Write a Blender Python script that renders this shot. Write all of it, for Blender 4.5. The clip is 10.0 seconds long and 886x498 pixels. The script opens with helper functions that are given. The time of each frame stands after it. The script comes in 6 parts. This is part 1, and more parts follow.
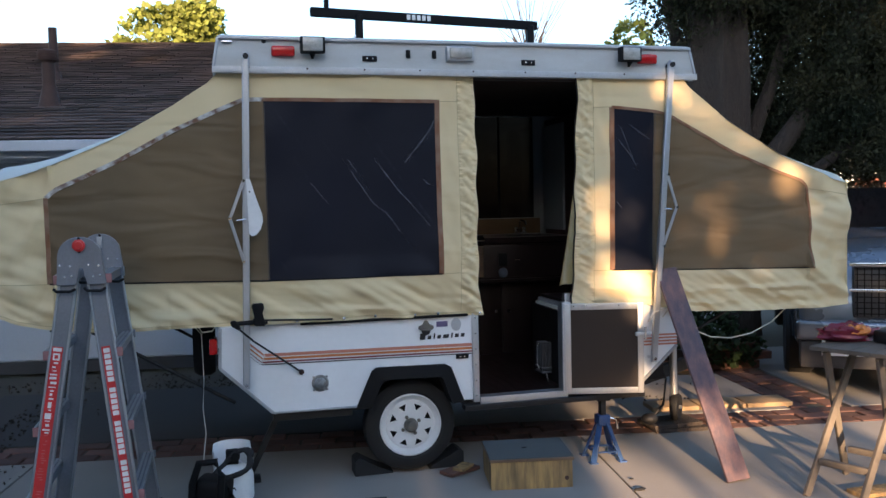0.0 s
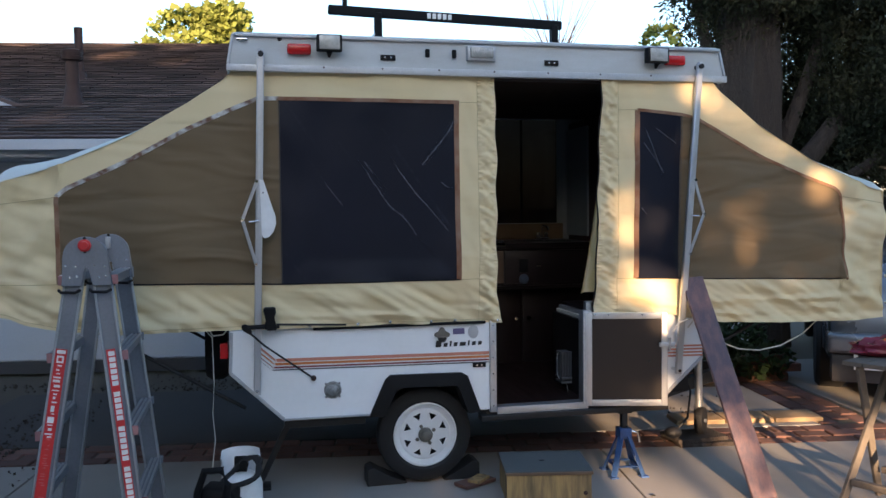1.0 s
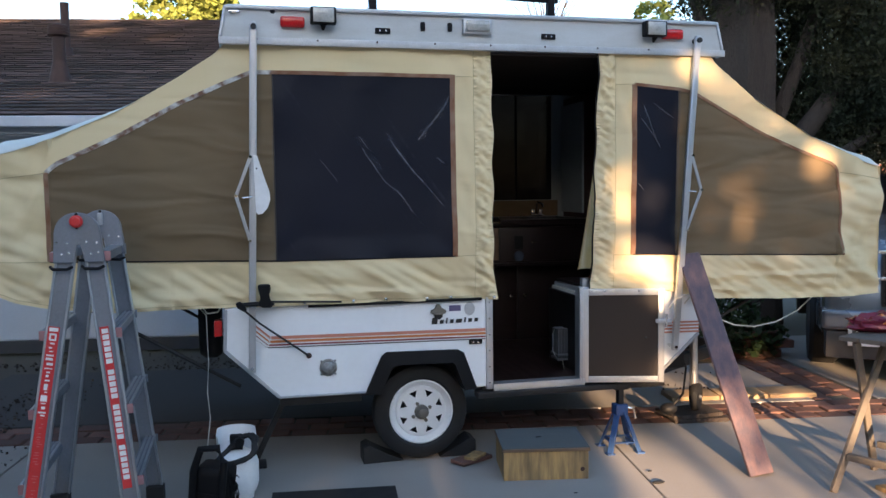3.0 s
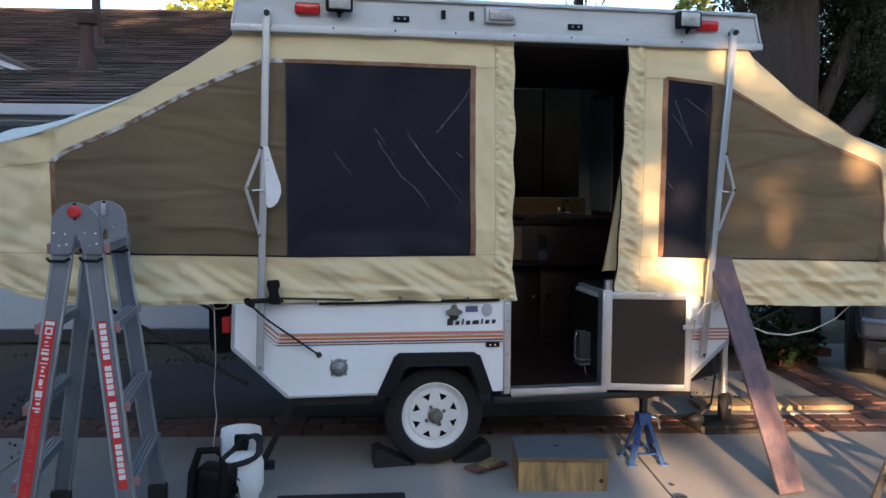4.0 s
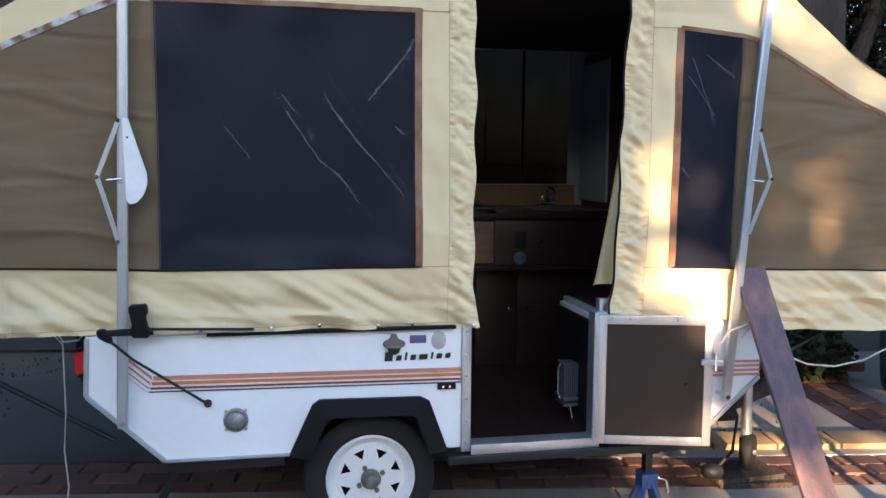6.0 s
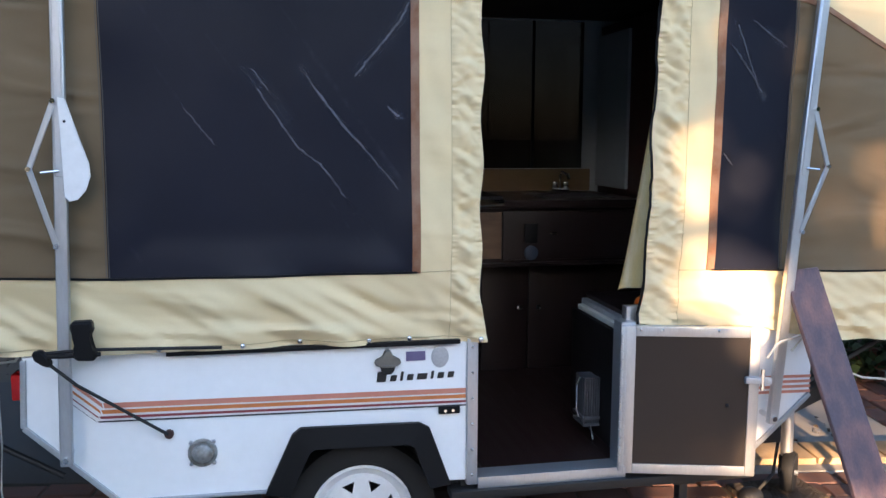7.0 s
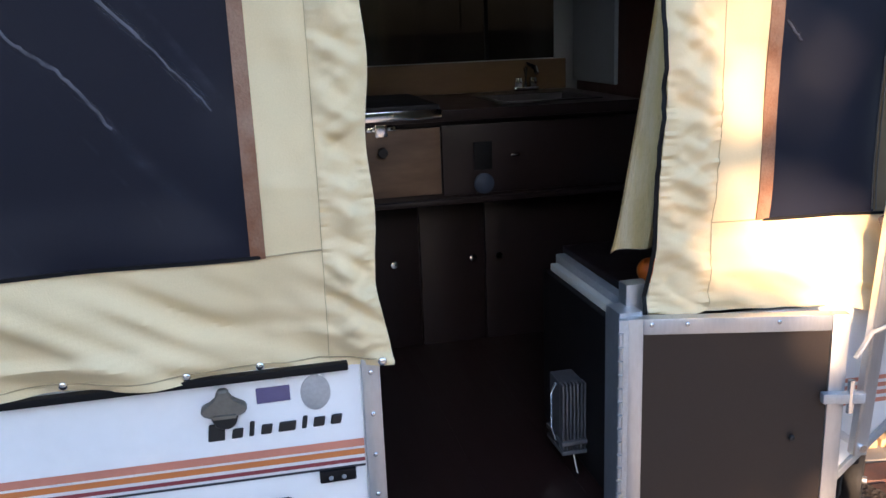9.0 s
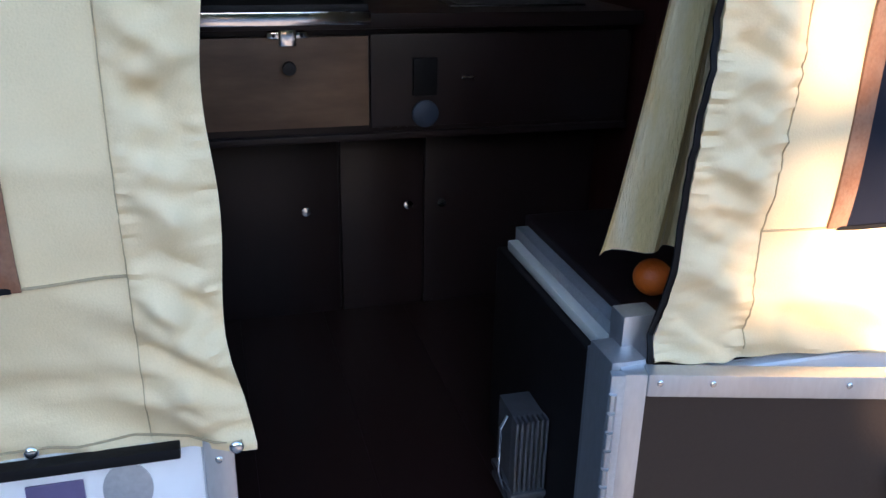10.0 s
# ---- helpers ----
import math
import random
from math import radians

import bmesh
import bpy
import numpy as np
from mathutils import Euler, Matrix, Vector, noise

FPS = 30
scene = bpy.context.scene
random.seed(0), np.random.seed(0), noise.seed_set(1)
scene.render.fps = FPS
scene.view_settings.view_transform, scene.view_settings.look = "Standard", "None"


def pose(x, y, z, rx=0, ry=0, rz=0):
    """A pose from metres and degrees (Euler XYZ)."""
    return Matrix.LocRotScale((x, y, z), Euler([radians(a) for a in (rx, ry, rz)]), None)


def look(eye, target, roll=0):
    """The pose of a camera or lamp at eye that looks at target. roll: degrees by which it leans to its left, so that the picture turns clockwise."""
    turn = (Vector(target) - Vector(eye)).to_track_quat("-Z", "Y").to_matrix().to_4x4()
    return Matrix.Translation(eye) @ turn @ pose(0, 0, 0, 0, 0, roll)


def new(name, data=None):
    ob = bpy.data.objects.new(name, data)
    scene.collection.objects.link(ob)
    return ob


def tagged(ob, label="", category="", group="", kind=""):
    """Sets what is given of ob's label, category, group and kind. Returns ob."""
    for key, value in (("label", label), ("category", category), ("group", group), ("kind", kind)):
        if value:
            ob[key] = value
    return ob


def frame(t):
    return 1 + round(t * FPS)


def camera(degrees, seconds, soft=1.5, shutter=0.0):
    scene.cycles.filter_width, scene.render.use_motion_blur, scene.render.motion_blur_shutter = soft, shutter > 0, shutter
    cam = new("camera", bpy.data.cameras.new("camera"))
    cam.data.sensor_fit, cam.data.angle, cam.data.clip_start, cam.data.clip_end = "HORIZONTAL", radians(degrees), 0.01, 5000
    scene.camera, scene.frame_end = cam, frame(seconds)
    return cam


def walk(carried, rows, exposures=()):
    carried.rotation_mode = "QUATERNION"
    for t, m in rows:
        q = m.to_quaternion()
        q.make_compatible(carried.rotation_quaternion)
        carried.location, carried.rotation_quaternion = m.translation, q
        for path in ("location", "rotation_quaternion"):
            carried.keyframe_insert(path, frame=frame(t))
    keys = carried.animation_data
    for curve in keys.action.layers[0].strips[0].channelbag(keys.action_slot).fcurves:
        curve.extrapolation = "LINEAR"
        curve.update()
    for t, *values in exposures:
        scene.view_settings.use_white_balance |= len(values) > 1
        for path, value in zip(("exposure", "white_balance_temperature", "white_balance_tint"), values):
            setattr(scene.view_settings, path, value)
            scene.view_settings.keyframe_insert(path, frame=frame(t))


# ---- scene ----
cam = camera(55.0, 10.0)
PATH = [
    (0, (0.086, 0.459, 1.464), (0.578, 2.395, 1.358), -1.3),
    (0.5, (0.128, 0.556, 1.468), (0.585, 2.499, 1.353), -0.6),
    (1, (0.156, 0.573, 1.46), (0.59, 2.523, 1.365), -0.6),
    (1.5, (0.153, 0.581, 1.463), (0.583, 2.532, 1.36), -0.9),
    (2, (0.156, 0.582, 1.447), (0.556, 2.538, 1.317), -1.0),
    (2.5, (0.146, 0.609, 1.43), (0.571, 2.557, 1.279), -0.8),
    (2.7, (0.132, 0.614, 1.442), (0.589, 2.556, 1.3), -0.7),
    (3.8, (0.191, 0.702, 1.444), (0.612, 2.651, 1.289), -0.1),
    (4, (0.257, 0.767, 1.443), (0.633, 2.725, 1.289), 0.3),
    (4.5, (0.426, 0.981, 1.436), (0.724, 2.953, 1.287), 0.9),
    (5, (0.542, 1.306, 1.442), (0.905, 3.265, 1.266), 1.9),
    (5.5, (0.664, 1.543, 1.465), (1.075, 3.49, 1.266), 1.9),
    (5.7, (0.654, 1.652, 1.471), (1.061, 3.601, 1.275), 0.8),
    (6.8, (0.754, 2.186, 1.495), (1.131, 4.133, 1.239), 0.4),
    (7, (0.764, 2.272, 1.505), (1.149, 4.218, 1.245), 0.2),
    (7.5, (0.894, 2.486, 1.511), (1.254, 4.446, 1.343), 1.1),
    (8, (0.991, 2.767, 1.468), (1.383, 4.693, 1.099), 0.6),
    (8.5, (1.054, 3.056, 1.48), (1.556, 4.927, 0.983), -0.4),
    (9, (1.202, 3.352, 1.463), (1.606, 5.247, 0.967), -2.3),
    (9.5, (1.307, 3.683, 1.451), (1.773, 5.529, 0.84), -0.0),
    (10, (1.395, 3.973, 1.456), (1.897, 5.759, 0.707), 1.2),
]
EXPOSURES = [(0.0, 1.74, 6300, 12), (2.0, 1.78, 6300, 12), (2.6, 2.05, 6400, 12), (4.5, 1.88, 6300, 12), (5.5, 2.36, 6150, 12), (8.0, 2.60, 6150, 14), (9.0, 2.56, 6050, 15), (10.0, 2.56, 5550, 13)]
walk(cam, [(t, look(eye, target, roll)) for t, eye, target, roll in PATH], EXPOSURES)

# ---- world, sun, exposure ----
SUN_TO = Vector((0.17, 1.0, -0.185))            # the way the low evening sun shines
sun_data = bpy.data.lights.new("sun", "SUN")
sun_data.energy, sun_data.angle, sun_data.color = 6.8, radians(0.6), (1.0, 0.65, 0.36)
sun = new("sun", sun_data)
sun.matrix_world = look((-6, -30, 8), Vector((-6, -30, 8)) + SUN_TO)
world = bpy.data.worlds.new("sky")
scene.world = world
world.use_nodes = True
wn = world.node_tree
sky = wn.nodes.new("ShaderNodeTexSky")
sky.sky_type, sky.sun_disc = "NISHITA", False
sky.sun_elevation = radians(10.5)
sky.sun_rotation = math.atan2(-SUN_TO.x, -SUN_TO.y)
sky.air_density, sky.dust_density, sky.ozone_density = 1.0, 1.2, 2.0
wn.nodes["Background"].inputs["Strength"].default_value = 0.15
wn.links.new(sky.outputs[0], wn.nodes["Background"].inputs["Color"])


# ---- materials ----
def rgb(c):
    return (c[0], c[1], c[2], 1.0)


def material(name, color, rough=0.6, metal=0.0, scale=6.0, vary=0.25, fine=60.0, bump=0.15, dist=0.004,
             stretch=(1, 1, 1), second=None, amount=0.5, coat=0.0, spec=0.5, island=0.0, rnd=0.0, through_light=0.0, folds=0.0):
    """A surface with grain and stains at two scales, relief and, if asked, a second colour in patches."""
    m = bpy.data.materials.new(name)
    m.use_nodes = True
    t, b = m.node_tree, m.node_tree.nodes["Principled BSDF"]
    n, l = t.nodes, t.links
    tc = n.new("ShaderNodeTexCoord")
    mp = n.new("ShaderNodeMapping")
    mp.inputs["Scale"].default_value = stretch
    l.new(tc.outputs["Object"], mp.inputs["Vector"])
    big, small = n.new("ShaderNodeTexNoise"), n.new("ShaderNodeTexNoise")
    for tex, s, d in ((big, scale, 4.0), (small, fine, 3.0)):
        tex.inputs["Scale"].default_value, tex.inputs["Detail"].default_value = s, d
        l.new(mp.outputs[0], tex.inputs["Vector"])
    ramp = n.new("ShaderNodeValToRGB")
    ramp.color_ramp.elements[0].position, ramp.color_ramp.elements[1].position = 0.36, 0.64
    other = second or [c * (1 - vary) for c in color]
    ramp.color_ramp.elements[0].color, ramp.color_ramp.elements[1].color = rgb(other), rgb(color)
    l.new(big.outputs["Fac"], ramp.inputs["Fac"])
    mix = n.new("ShaderNodeMix")
    mix.data_type = "RGBA"
    mix.inputs["Factor"].default_value = amount
    mix.inputs["A"].default_value = rgb(color)
    l.new(ramp.outputs["Color"], mix.inputs["B"])
    hsv = n.new("ShaderNodeHueSaturation")
    ma = n.new("ShaderNodeMath")
    ma.operation = "MULTIPLY_ADD"
    ma.inputs[1].default_value, ma.inputs[2].default_value = vary * 1.2, 1.0 - vary * 0.6
    l.new(small.outputs["Fac"], ma.inputs[0])
    value = ma.outputs[0]
    if island or rnd:
        src = n.new("ShaderNodeNewGeometry").outputs["Random Per Island"] if island else n.new("ShaderNodeObjectInfo").outputs["Random"]
        k = island or rnd
        m2 = n.new("ShaderNodeMath")
        m2.operation = "MULTIPLY_ADD"
        m2.inputs[1].default_value, m2.inputs[2].default_value = k, 1.0 - k / 2
        l.new(src, m2.inputs[0])
        m3 = n.new("ShaderNodeMath")
        m3.operation = "MULTIPLY"
        l.new(value, m3.inputs[0]), l.new(m2.outputs[0], m3.inputs[1])
        value = m3.outputs[0]
    l.new(value, hsv.inputs["Value"])
    l.new(mix.outputs["Result"], hsv.inputs["Color"])
    l.new(hsv.outputs["Color"], b.inputs["Base Color"])
    b.inputs["Metallic"].default_value = metal
    rr = n.new("ShaderNodeMath")
    rr.operation = "MULTIPLY_ADD"
    rr.inputs[1].default_value, rr.inputs[2].default_value = 0.25, max(0.02, rough - 0.12)
    l.new(big.outputs["Fac"], rr.inputs[0])
    l.new(rr.outputs[0], b.inputs["Roughness"])
    b.inputs["Specular IOR Level"].default_value = spec
    b.inputs["Coat Weight"].default_value = coat
    if bump:
        bu = n.new("ShaderNodeBump")
        bu.inputs["Strength"].default_value, bu.inputs["Distance"].default_value = bump, dist
        l.new(small.outputs["Fac"], bu.inputs["Height"])
        if folds:
            fm = n.new("ShaderNodeMapping")
            fm.inputs["Rotation"].default_value = (0, radians(-32), 0)
            fm.inputs["Scale"].default_value = (2.2, 1, 8)
            l.new(tc.outputs["Object"], fm.inputs["Vector"])
            ft = n.new("ShaderNodeTexNoise")
            ft.inputs["Scale"].default_value, ft.inputs["Detail"].default_value, ft.inputs["Distortion"].default_value = 0.95, 1.2, 0.7
            l.new(fm.outputs[0], ft.inputs["Vector"])
            fb_ = n.new("ShaderNodeBump")
            fb_.inputs["Strength"].default_value, fb_.inputs["Distance"].default_value = folds, 0.05
            l.new(ft.outputs["Fac"], fb_.inputs["Height"])
            l.new(bu.outputs[0], fb_.inputs["Normal"])
            bu = fb_
        l.new(bu.outputs[0], b.inputs["Normal"])
    if through_light:
        tr = n.new("ShaderNodeBsdfTranslucent")
        l.new(hsv.outputs["Color"], tr.inputs["Color"])
        sh = n.new("ShaderNodeMixShader")
        sh.inputs[0].default_value = through_light
        l.new(b.outputs[0], sh.inputs[1]), l.new(tr.outputs[0], sh.inputs[2])
        l.new(sh.outputs[0], n["Material Output"].inputs["Surface"])
    return m


CANVAS = material("cream canvas", (0.73, 0.60, 0.365), 0.75, scale=2.2, vary=0.10, fine=420, bump=0.25, dist=0.002, second=(0.62, 0.505, 0.29), spec=0.3, folds=0.36)
SLACK = material("slack folded cream canvas", (0.73, 0.60, 0.365), 0.75, scale=2.2, vary=0.10, fine=420, bump=0.25, dist=0.002, second=(0.62, 0.505, 0.29), spec=0.3, folds=0.75)
CANVAS_IN = material("woven cream liner", (0.72, 0.60, 0.38), 0.85, scale=2.6, vary=0.20, fine=46, bump=0.7, dist=0.004, stretch=(9, 9, 1.2), second=(0.62, 0.44, 0.17), amount=0.85)
OLIVE = material("olive brown cloth", (0.172, 0.122, 0.070), 0.8, scale=1.6, vary=0.10, fine=500, bump=0.2, dist=0.002, second=(0.125, 0.092, 0.055), amount=0.7, spec=0.25, folds=0.8)
BINDING = material("brown binding tape", (0.20, 0.085, 0.04), 0.75, scale=14, vary=0.35, fine=220, bump=0.4, second=(0.34, 0.24, 0.17), amount=0.45)
FRAY = material("frayed white and brown binding", (0.60, 0.59, 0.57), 0.85, scale=24, vary=0.3, fine=220, bump=0.5, second=(0.17, 0.085, 0.05), amount=1.0)
THREAD = material("tan seam thread", (0.42, 0.34, 0.20), 0.9, fine=300)
WHITE = material("white enamelled aluminium", (0.82, 0.83, 0.84), 0.38, scale=2.0, vary=0.06, fine=35, bump=0.03, second=(0.72, 0.73, 0.73), amount=0.6)
ROOFWHITE = material("weathered white roof paint", (0.49, 0.51, 0.51), 0.5, scale=5.0, vary=0.10, fine=80, bump=0.06, second=(0.39, 0.39, 0.37), stretch=(1, 1, 3))
VINYL = material("white vinyl tent top", (0.62, 0.62, 0.55), 0.55, scale=2.5, vary=0.08, fine=120, bump=0.1)
ALU = material("brushed aluminium", (0.55, 0.57, 0.59), 0.42, 0.85, scale=9, vary=0.18, fine=160, bump=0.06, stretch=(1, 1, 0.25), second=(0.45, 0.46, 0.48))
LADDER = material("dull grey ladder aluminium", (0.24, 0.26, 0.30), 0.5, 0.6, scale=5, vary=0.25, fine=90, bump=0.06, second=(0.19, 0.20, 0.22))
# brighter than LADDER: light on the edges is put into the colour
LADDER_EDGE = material("lit ladder aluminium", (0.44, 0.46, 0.49), 0.42, 0.7, scale=8, vary=0.25, fine=110, bump=0.06, second=(0.30, 0.31, 0.33))
REDCAP = material("faded red plastic", (0.34, 0.16, 0.16), 0.6, scale=14, vary=0.25)
PALEPRINT = material("faint pale print", (0.66, 0.16, 0.15), 0.5, scale=30, vary=0.2)
ALUDULL = material("oxidised aluminium", (0.50, 0.52, 0.54), 0.55, 0.7, scale=7, vary=0.25, fine=130, bump=0.1, second=(0.36, 0.37, 0.39))
CHROME = material("chrome", (0.75, 0.75, 0.76), 0.14, 1.0, scale=10, vary=0.12, fine=80, bump=0.02)
DARKMETAL = material("dark painted steel", (0.014, 0.014, 0.015), 0.55, 0.2, scale=12, vary=0.4, fine=90, bump=0.15)
BLACKP = material("black plastic", (0.007, 0.007, 0.008), 0.55, scale=8, vary=0.3, fine=160, bump=0.12, spec=0.16)
RUBBER = material("black rubber", (0.010, 0.010, 0.011), 0.75, scale=9, vary=0.35, fine=120, bump=0.2)
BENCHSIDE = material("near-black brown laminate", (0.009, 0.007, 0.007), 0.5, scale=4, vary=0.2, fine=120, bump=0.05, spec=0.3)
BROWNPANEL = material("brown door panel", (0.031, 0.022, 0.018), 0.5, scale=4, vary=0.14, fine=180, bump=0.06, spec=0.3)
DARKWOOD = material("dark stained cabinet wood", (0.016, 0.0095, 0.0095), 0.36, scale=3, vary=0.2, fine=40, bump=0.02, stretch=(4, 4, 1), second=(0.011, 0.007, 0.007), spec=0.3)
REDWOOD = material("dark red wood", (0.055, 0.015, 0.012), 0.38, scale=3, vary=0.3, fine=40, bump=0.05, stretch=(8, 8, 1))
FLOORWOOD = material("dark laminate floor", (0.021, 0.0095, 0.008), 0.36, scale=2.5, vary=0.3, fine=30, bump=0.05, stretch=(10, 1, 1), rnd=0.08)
COUNTER = material("brown laminate worktop", (0.050, 0.032, 0.024), 0.35, scale=14, vary=0.25, fine=120, bump=0.03)
PLY = material("plywood", (0.20, 0.125, 0.075), 0.5, scale=3.2, vary=0.3, fine=24, bump=0.08, stretch=(1.0, 1.0, 4), second=(0.105, 0.062, 0.036), amount=0.9)
SPLASH = material("dim yellow-brown board", (0.15, 0.095, 0.045), 0.5, scale=2.6, vary=0.25, fine=24, bump=0.08, stretch=(1, 1, 5), second=(0.10, 0.06, 0.03))
STEEL = material("brushed sink steel", (0.10, 0.10, 0.105), 0.42, 1.0, scale=8, vary=0.2, fine=120, bump=0.03)
STEPWOOD = material("weathered plywood", (0.42, 0.27, 0.11), 0.7, scale=6, vary=0.45, fine=30, bump=0.15, stretch=(5, 5, 0.6), second=(0.13, 0.09, 0.05), amount=0.85)
GRIT = material("grey grip sheet", (0.10, 0.11, 0.11), 0.85, scale=5, vary=0.25, fine=260, bump=0.5)
PLANKWOOD = material("stained red plank", (0.155, 0.092, 0.095), 0.6, scale=3, vary=0.45, fine=22, bump=0.15, stretch=(9, 9, 0.8), second=(0.075, 0.056, 0.074), amount=0.9)
RAWWOOD = material("grey weathered wood", (0.125, 0.105, 0.085), 0.75, scale=6, vary=0.35, fine=40, bump=0.15, second=(0.07, 0.06, 0.05))
CONCRETE = material("driveway concrete", (0.30, 0.28, 0.255), 0.88, scale=0.9, vary=0.12, fine=90, bump=0.25, dist=0.003, second=(0.22, 0.205, 0.19), amount=0.7)
GROUNDM = material("packed dirt and gravel", (0.085, 0.072, 0.055), 0.95, scale=1.2, vary=0.3, fine=40, bump=0.5, second=(0.05, 0.042, 0.032))
BRICK = material("red paving brick", (0.145, 0.068, 0.053), 0.85, scale=16, vary=0.3, fine=120, bump=0.35, second=(0.085, 0.058, 0.048), rnd=0.8)
SHINGLE = material("grey brown asphalt shingle", (0.095, 0.066, 0.060), 0.95, scale=3, vary=0.3, fine=130, bump=0.5, second=(0.055, 0.041, 0.040), rnd=1.1)
SHINGLE_J = material("asphalt shingle field", (0.095, 0.066, 0.060), 0.95, scale=3, vary=0.3, fine=130, bump=0.5, second=(0.055, 0.041, 0.040), island=1.1)
HOUSEWHITE = material("white painted boards", (0.50, 0.53, 0.58), 0.6, scale=2, vary=0.1, fine=60, bump=0.08)
RUST = material("rust brown flue metal", (0.06, 0.030, 0.024), 0.7, 0.2, scale=10, vary=0.3)
TAIL = material("red lens plastic", (0.55, 0.012, 0.014), 0.18, scale=20, vary=0.2, fine=150, bump=0.1, coat=0.4)
GLASSY = material("frosted lamp lens", (0.42, 0.42, 0.40), 0.15, 0.25, scale=30, vary=0.4, fine=160, bump=0.6, coat=0.6, second=(0.20, 0.20, 0.19))
PAINTW = material("white painted steel", (0.80, 0.80, 0.80), 0.35, scale=8, vary=0.12, fine=60, bump=0.04, second=(0.62, 0.61, 0.59), amount=0.4)
PADBLUE = material("dull blue plastic", (0.03, 0.045, 0.075), 0.6, scale=12, vary=0.3)
BLUE = material("blue painted steel", (0.030, 0.075, 0.20), 0.4, 0.1, scale=12, vary=0.3, fine=60, bump=0.05)
REDSTICK = material("red sticker", (0.62, 0.035, 0.035), 0.4, scale=20, vary=0.15)
WHITESTICK = material("white print", (0.85, 0.83, 0.80), 0.45, scale=40, vary=0.15)
BLACKSTICK = material("black lettering", (0.015, 0.015, 0.015), 0.45, scale=40, vary=0.1)
STRIPES = [material(nm, c, 0.4, scale=12, vary=0.12, fine=80, bump=0.02) for nm, c in
           (("salmon stripe", (0.56, 0.22, 0.15)), ("orange stripe", (0.58, 0.19, 0.055)), ("maroon stripe", (0.25, 0.045, 0.05)), ("black stripe", (0.03, 0.03, 0.035)))]
BARK = material("grey brown bark", (0.058, 0.044, 0.036), 0.95, scale=5, vary=0.4, fine=30, bump=0.9, dist=0.03, stretch=(3, 3, 0.5), second=(0.030, 0.022, 0.018))
CYPRESS = material("dark cypress needles", (0.021, 0.029, 0.013), 0.85, scale=1.6, vary=0.35, second=(0.080, 0.064, 0.024), amount=0.5, bump=0, island=0.9, through_light=0.2)
LEAF = material("yellow green leaves", (0.20, 0.24, 0.05), 0.7, scale=1.0, vary=0.3, bump=0, island=0.7, through_light=0.35)
SHRUB = material("dark green ivy leaves", (0.030, 0.060, 0.020), 0.6, scale=3, vary=0.3, bump=0, island=0.8, through_light=0.2)
GRASS = material("lawn grass", (0.07, 0.11, 0.03), 0.9, scale=2, vary=0.3, fine=60, bump=0.5)
CARPAINT = material("silver blue car paint", (0.20, 0.23, 0.28), 0.25, 0.6, scale=2, vary=0.04, fine=400, bump=0.0, coat=0.8)
CARDARK = material("dark bumper plastic", (0.05, 0.05, 0.055), 0.5, scale=6, vary=0.2)
BAG = material("wine red crisp packet", (0.20, 0.018, 0.035), 0.25, 0.2, scale=9, vary=0.3, fine=30, bump=0.4, second=(0.12, 0.01, 0.02))
BAGOR = material("orange print foil", (0.75, 0.22, 0.03), 0.3, 0.1, scale=12, vary=0.2, fine=30, bump=0.3)
PURPLE = material("purple sticker", (0.12, 0.10, 0.20), 0.4, scale=20, vary=0.2)
CAST = material("dark cast iron", (0.20, 0.185, 0.155), 0.55, 0.5, scale=14, vary=0.3, fine=120, bump=0.2, second=(0.10, 0.085, 0.075))
FINS = material("dull heat sink metal", (0.18, 0.185, 0.20), 0.5, 0.7, scale=14, vary=0.25)
CAPGREY = material("dirty grey cap metal", (0.30, 0.31, 0.31), 0.5, 0.5, scale=30, vary=0.35, fine=120, bump=0.15, second=(0.16, 0.155, 0.14), amount=0.9)
# driveway concrete with the shade round the camper put into its colour
CONCRETE_SHADED = material("shaded stained concrete", (0.058, 0.053, 0.049), 0.9, scale=1.1, vary=0.25, fine=80, bump=0.3, second=(0.036, 0.034, 0.033))
SANDSTONE = material("sandy edging stone", (0.33, 0.23, 0.13), 0.85, scale=7, vary=0.25, fine=90, bump=0.3, second=(0.22, 0.15, 0.085))
ORANGE = material("orange peel", (0.70, 0.135, 0.010), 0.5, scale=8, vary=0.1, fine=140, bump=0.4)
SEAMLINE = material("grey seam thread", (0.11, 0.10, 0.085), 0.9, fine=300)
ROPE = material("pale cord", (0.60, 0.58, 0.52), 0.9, scale=30, vary=0.2)
LINER = material("grey canvas liner", (0.36, 0.38, 0.39), 0.85, scale=3, vary=0.1, fine=300, bump=0.2)
REDDOOR = material("red brown garage door", (0.22, 0.06, 0.04), 0.6, scale=3, vary=0.15)


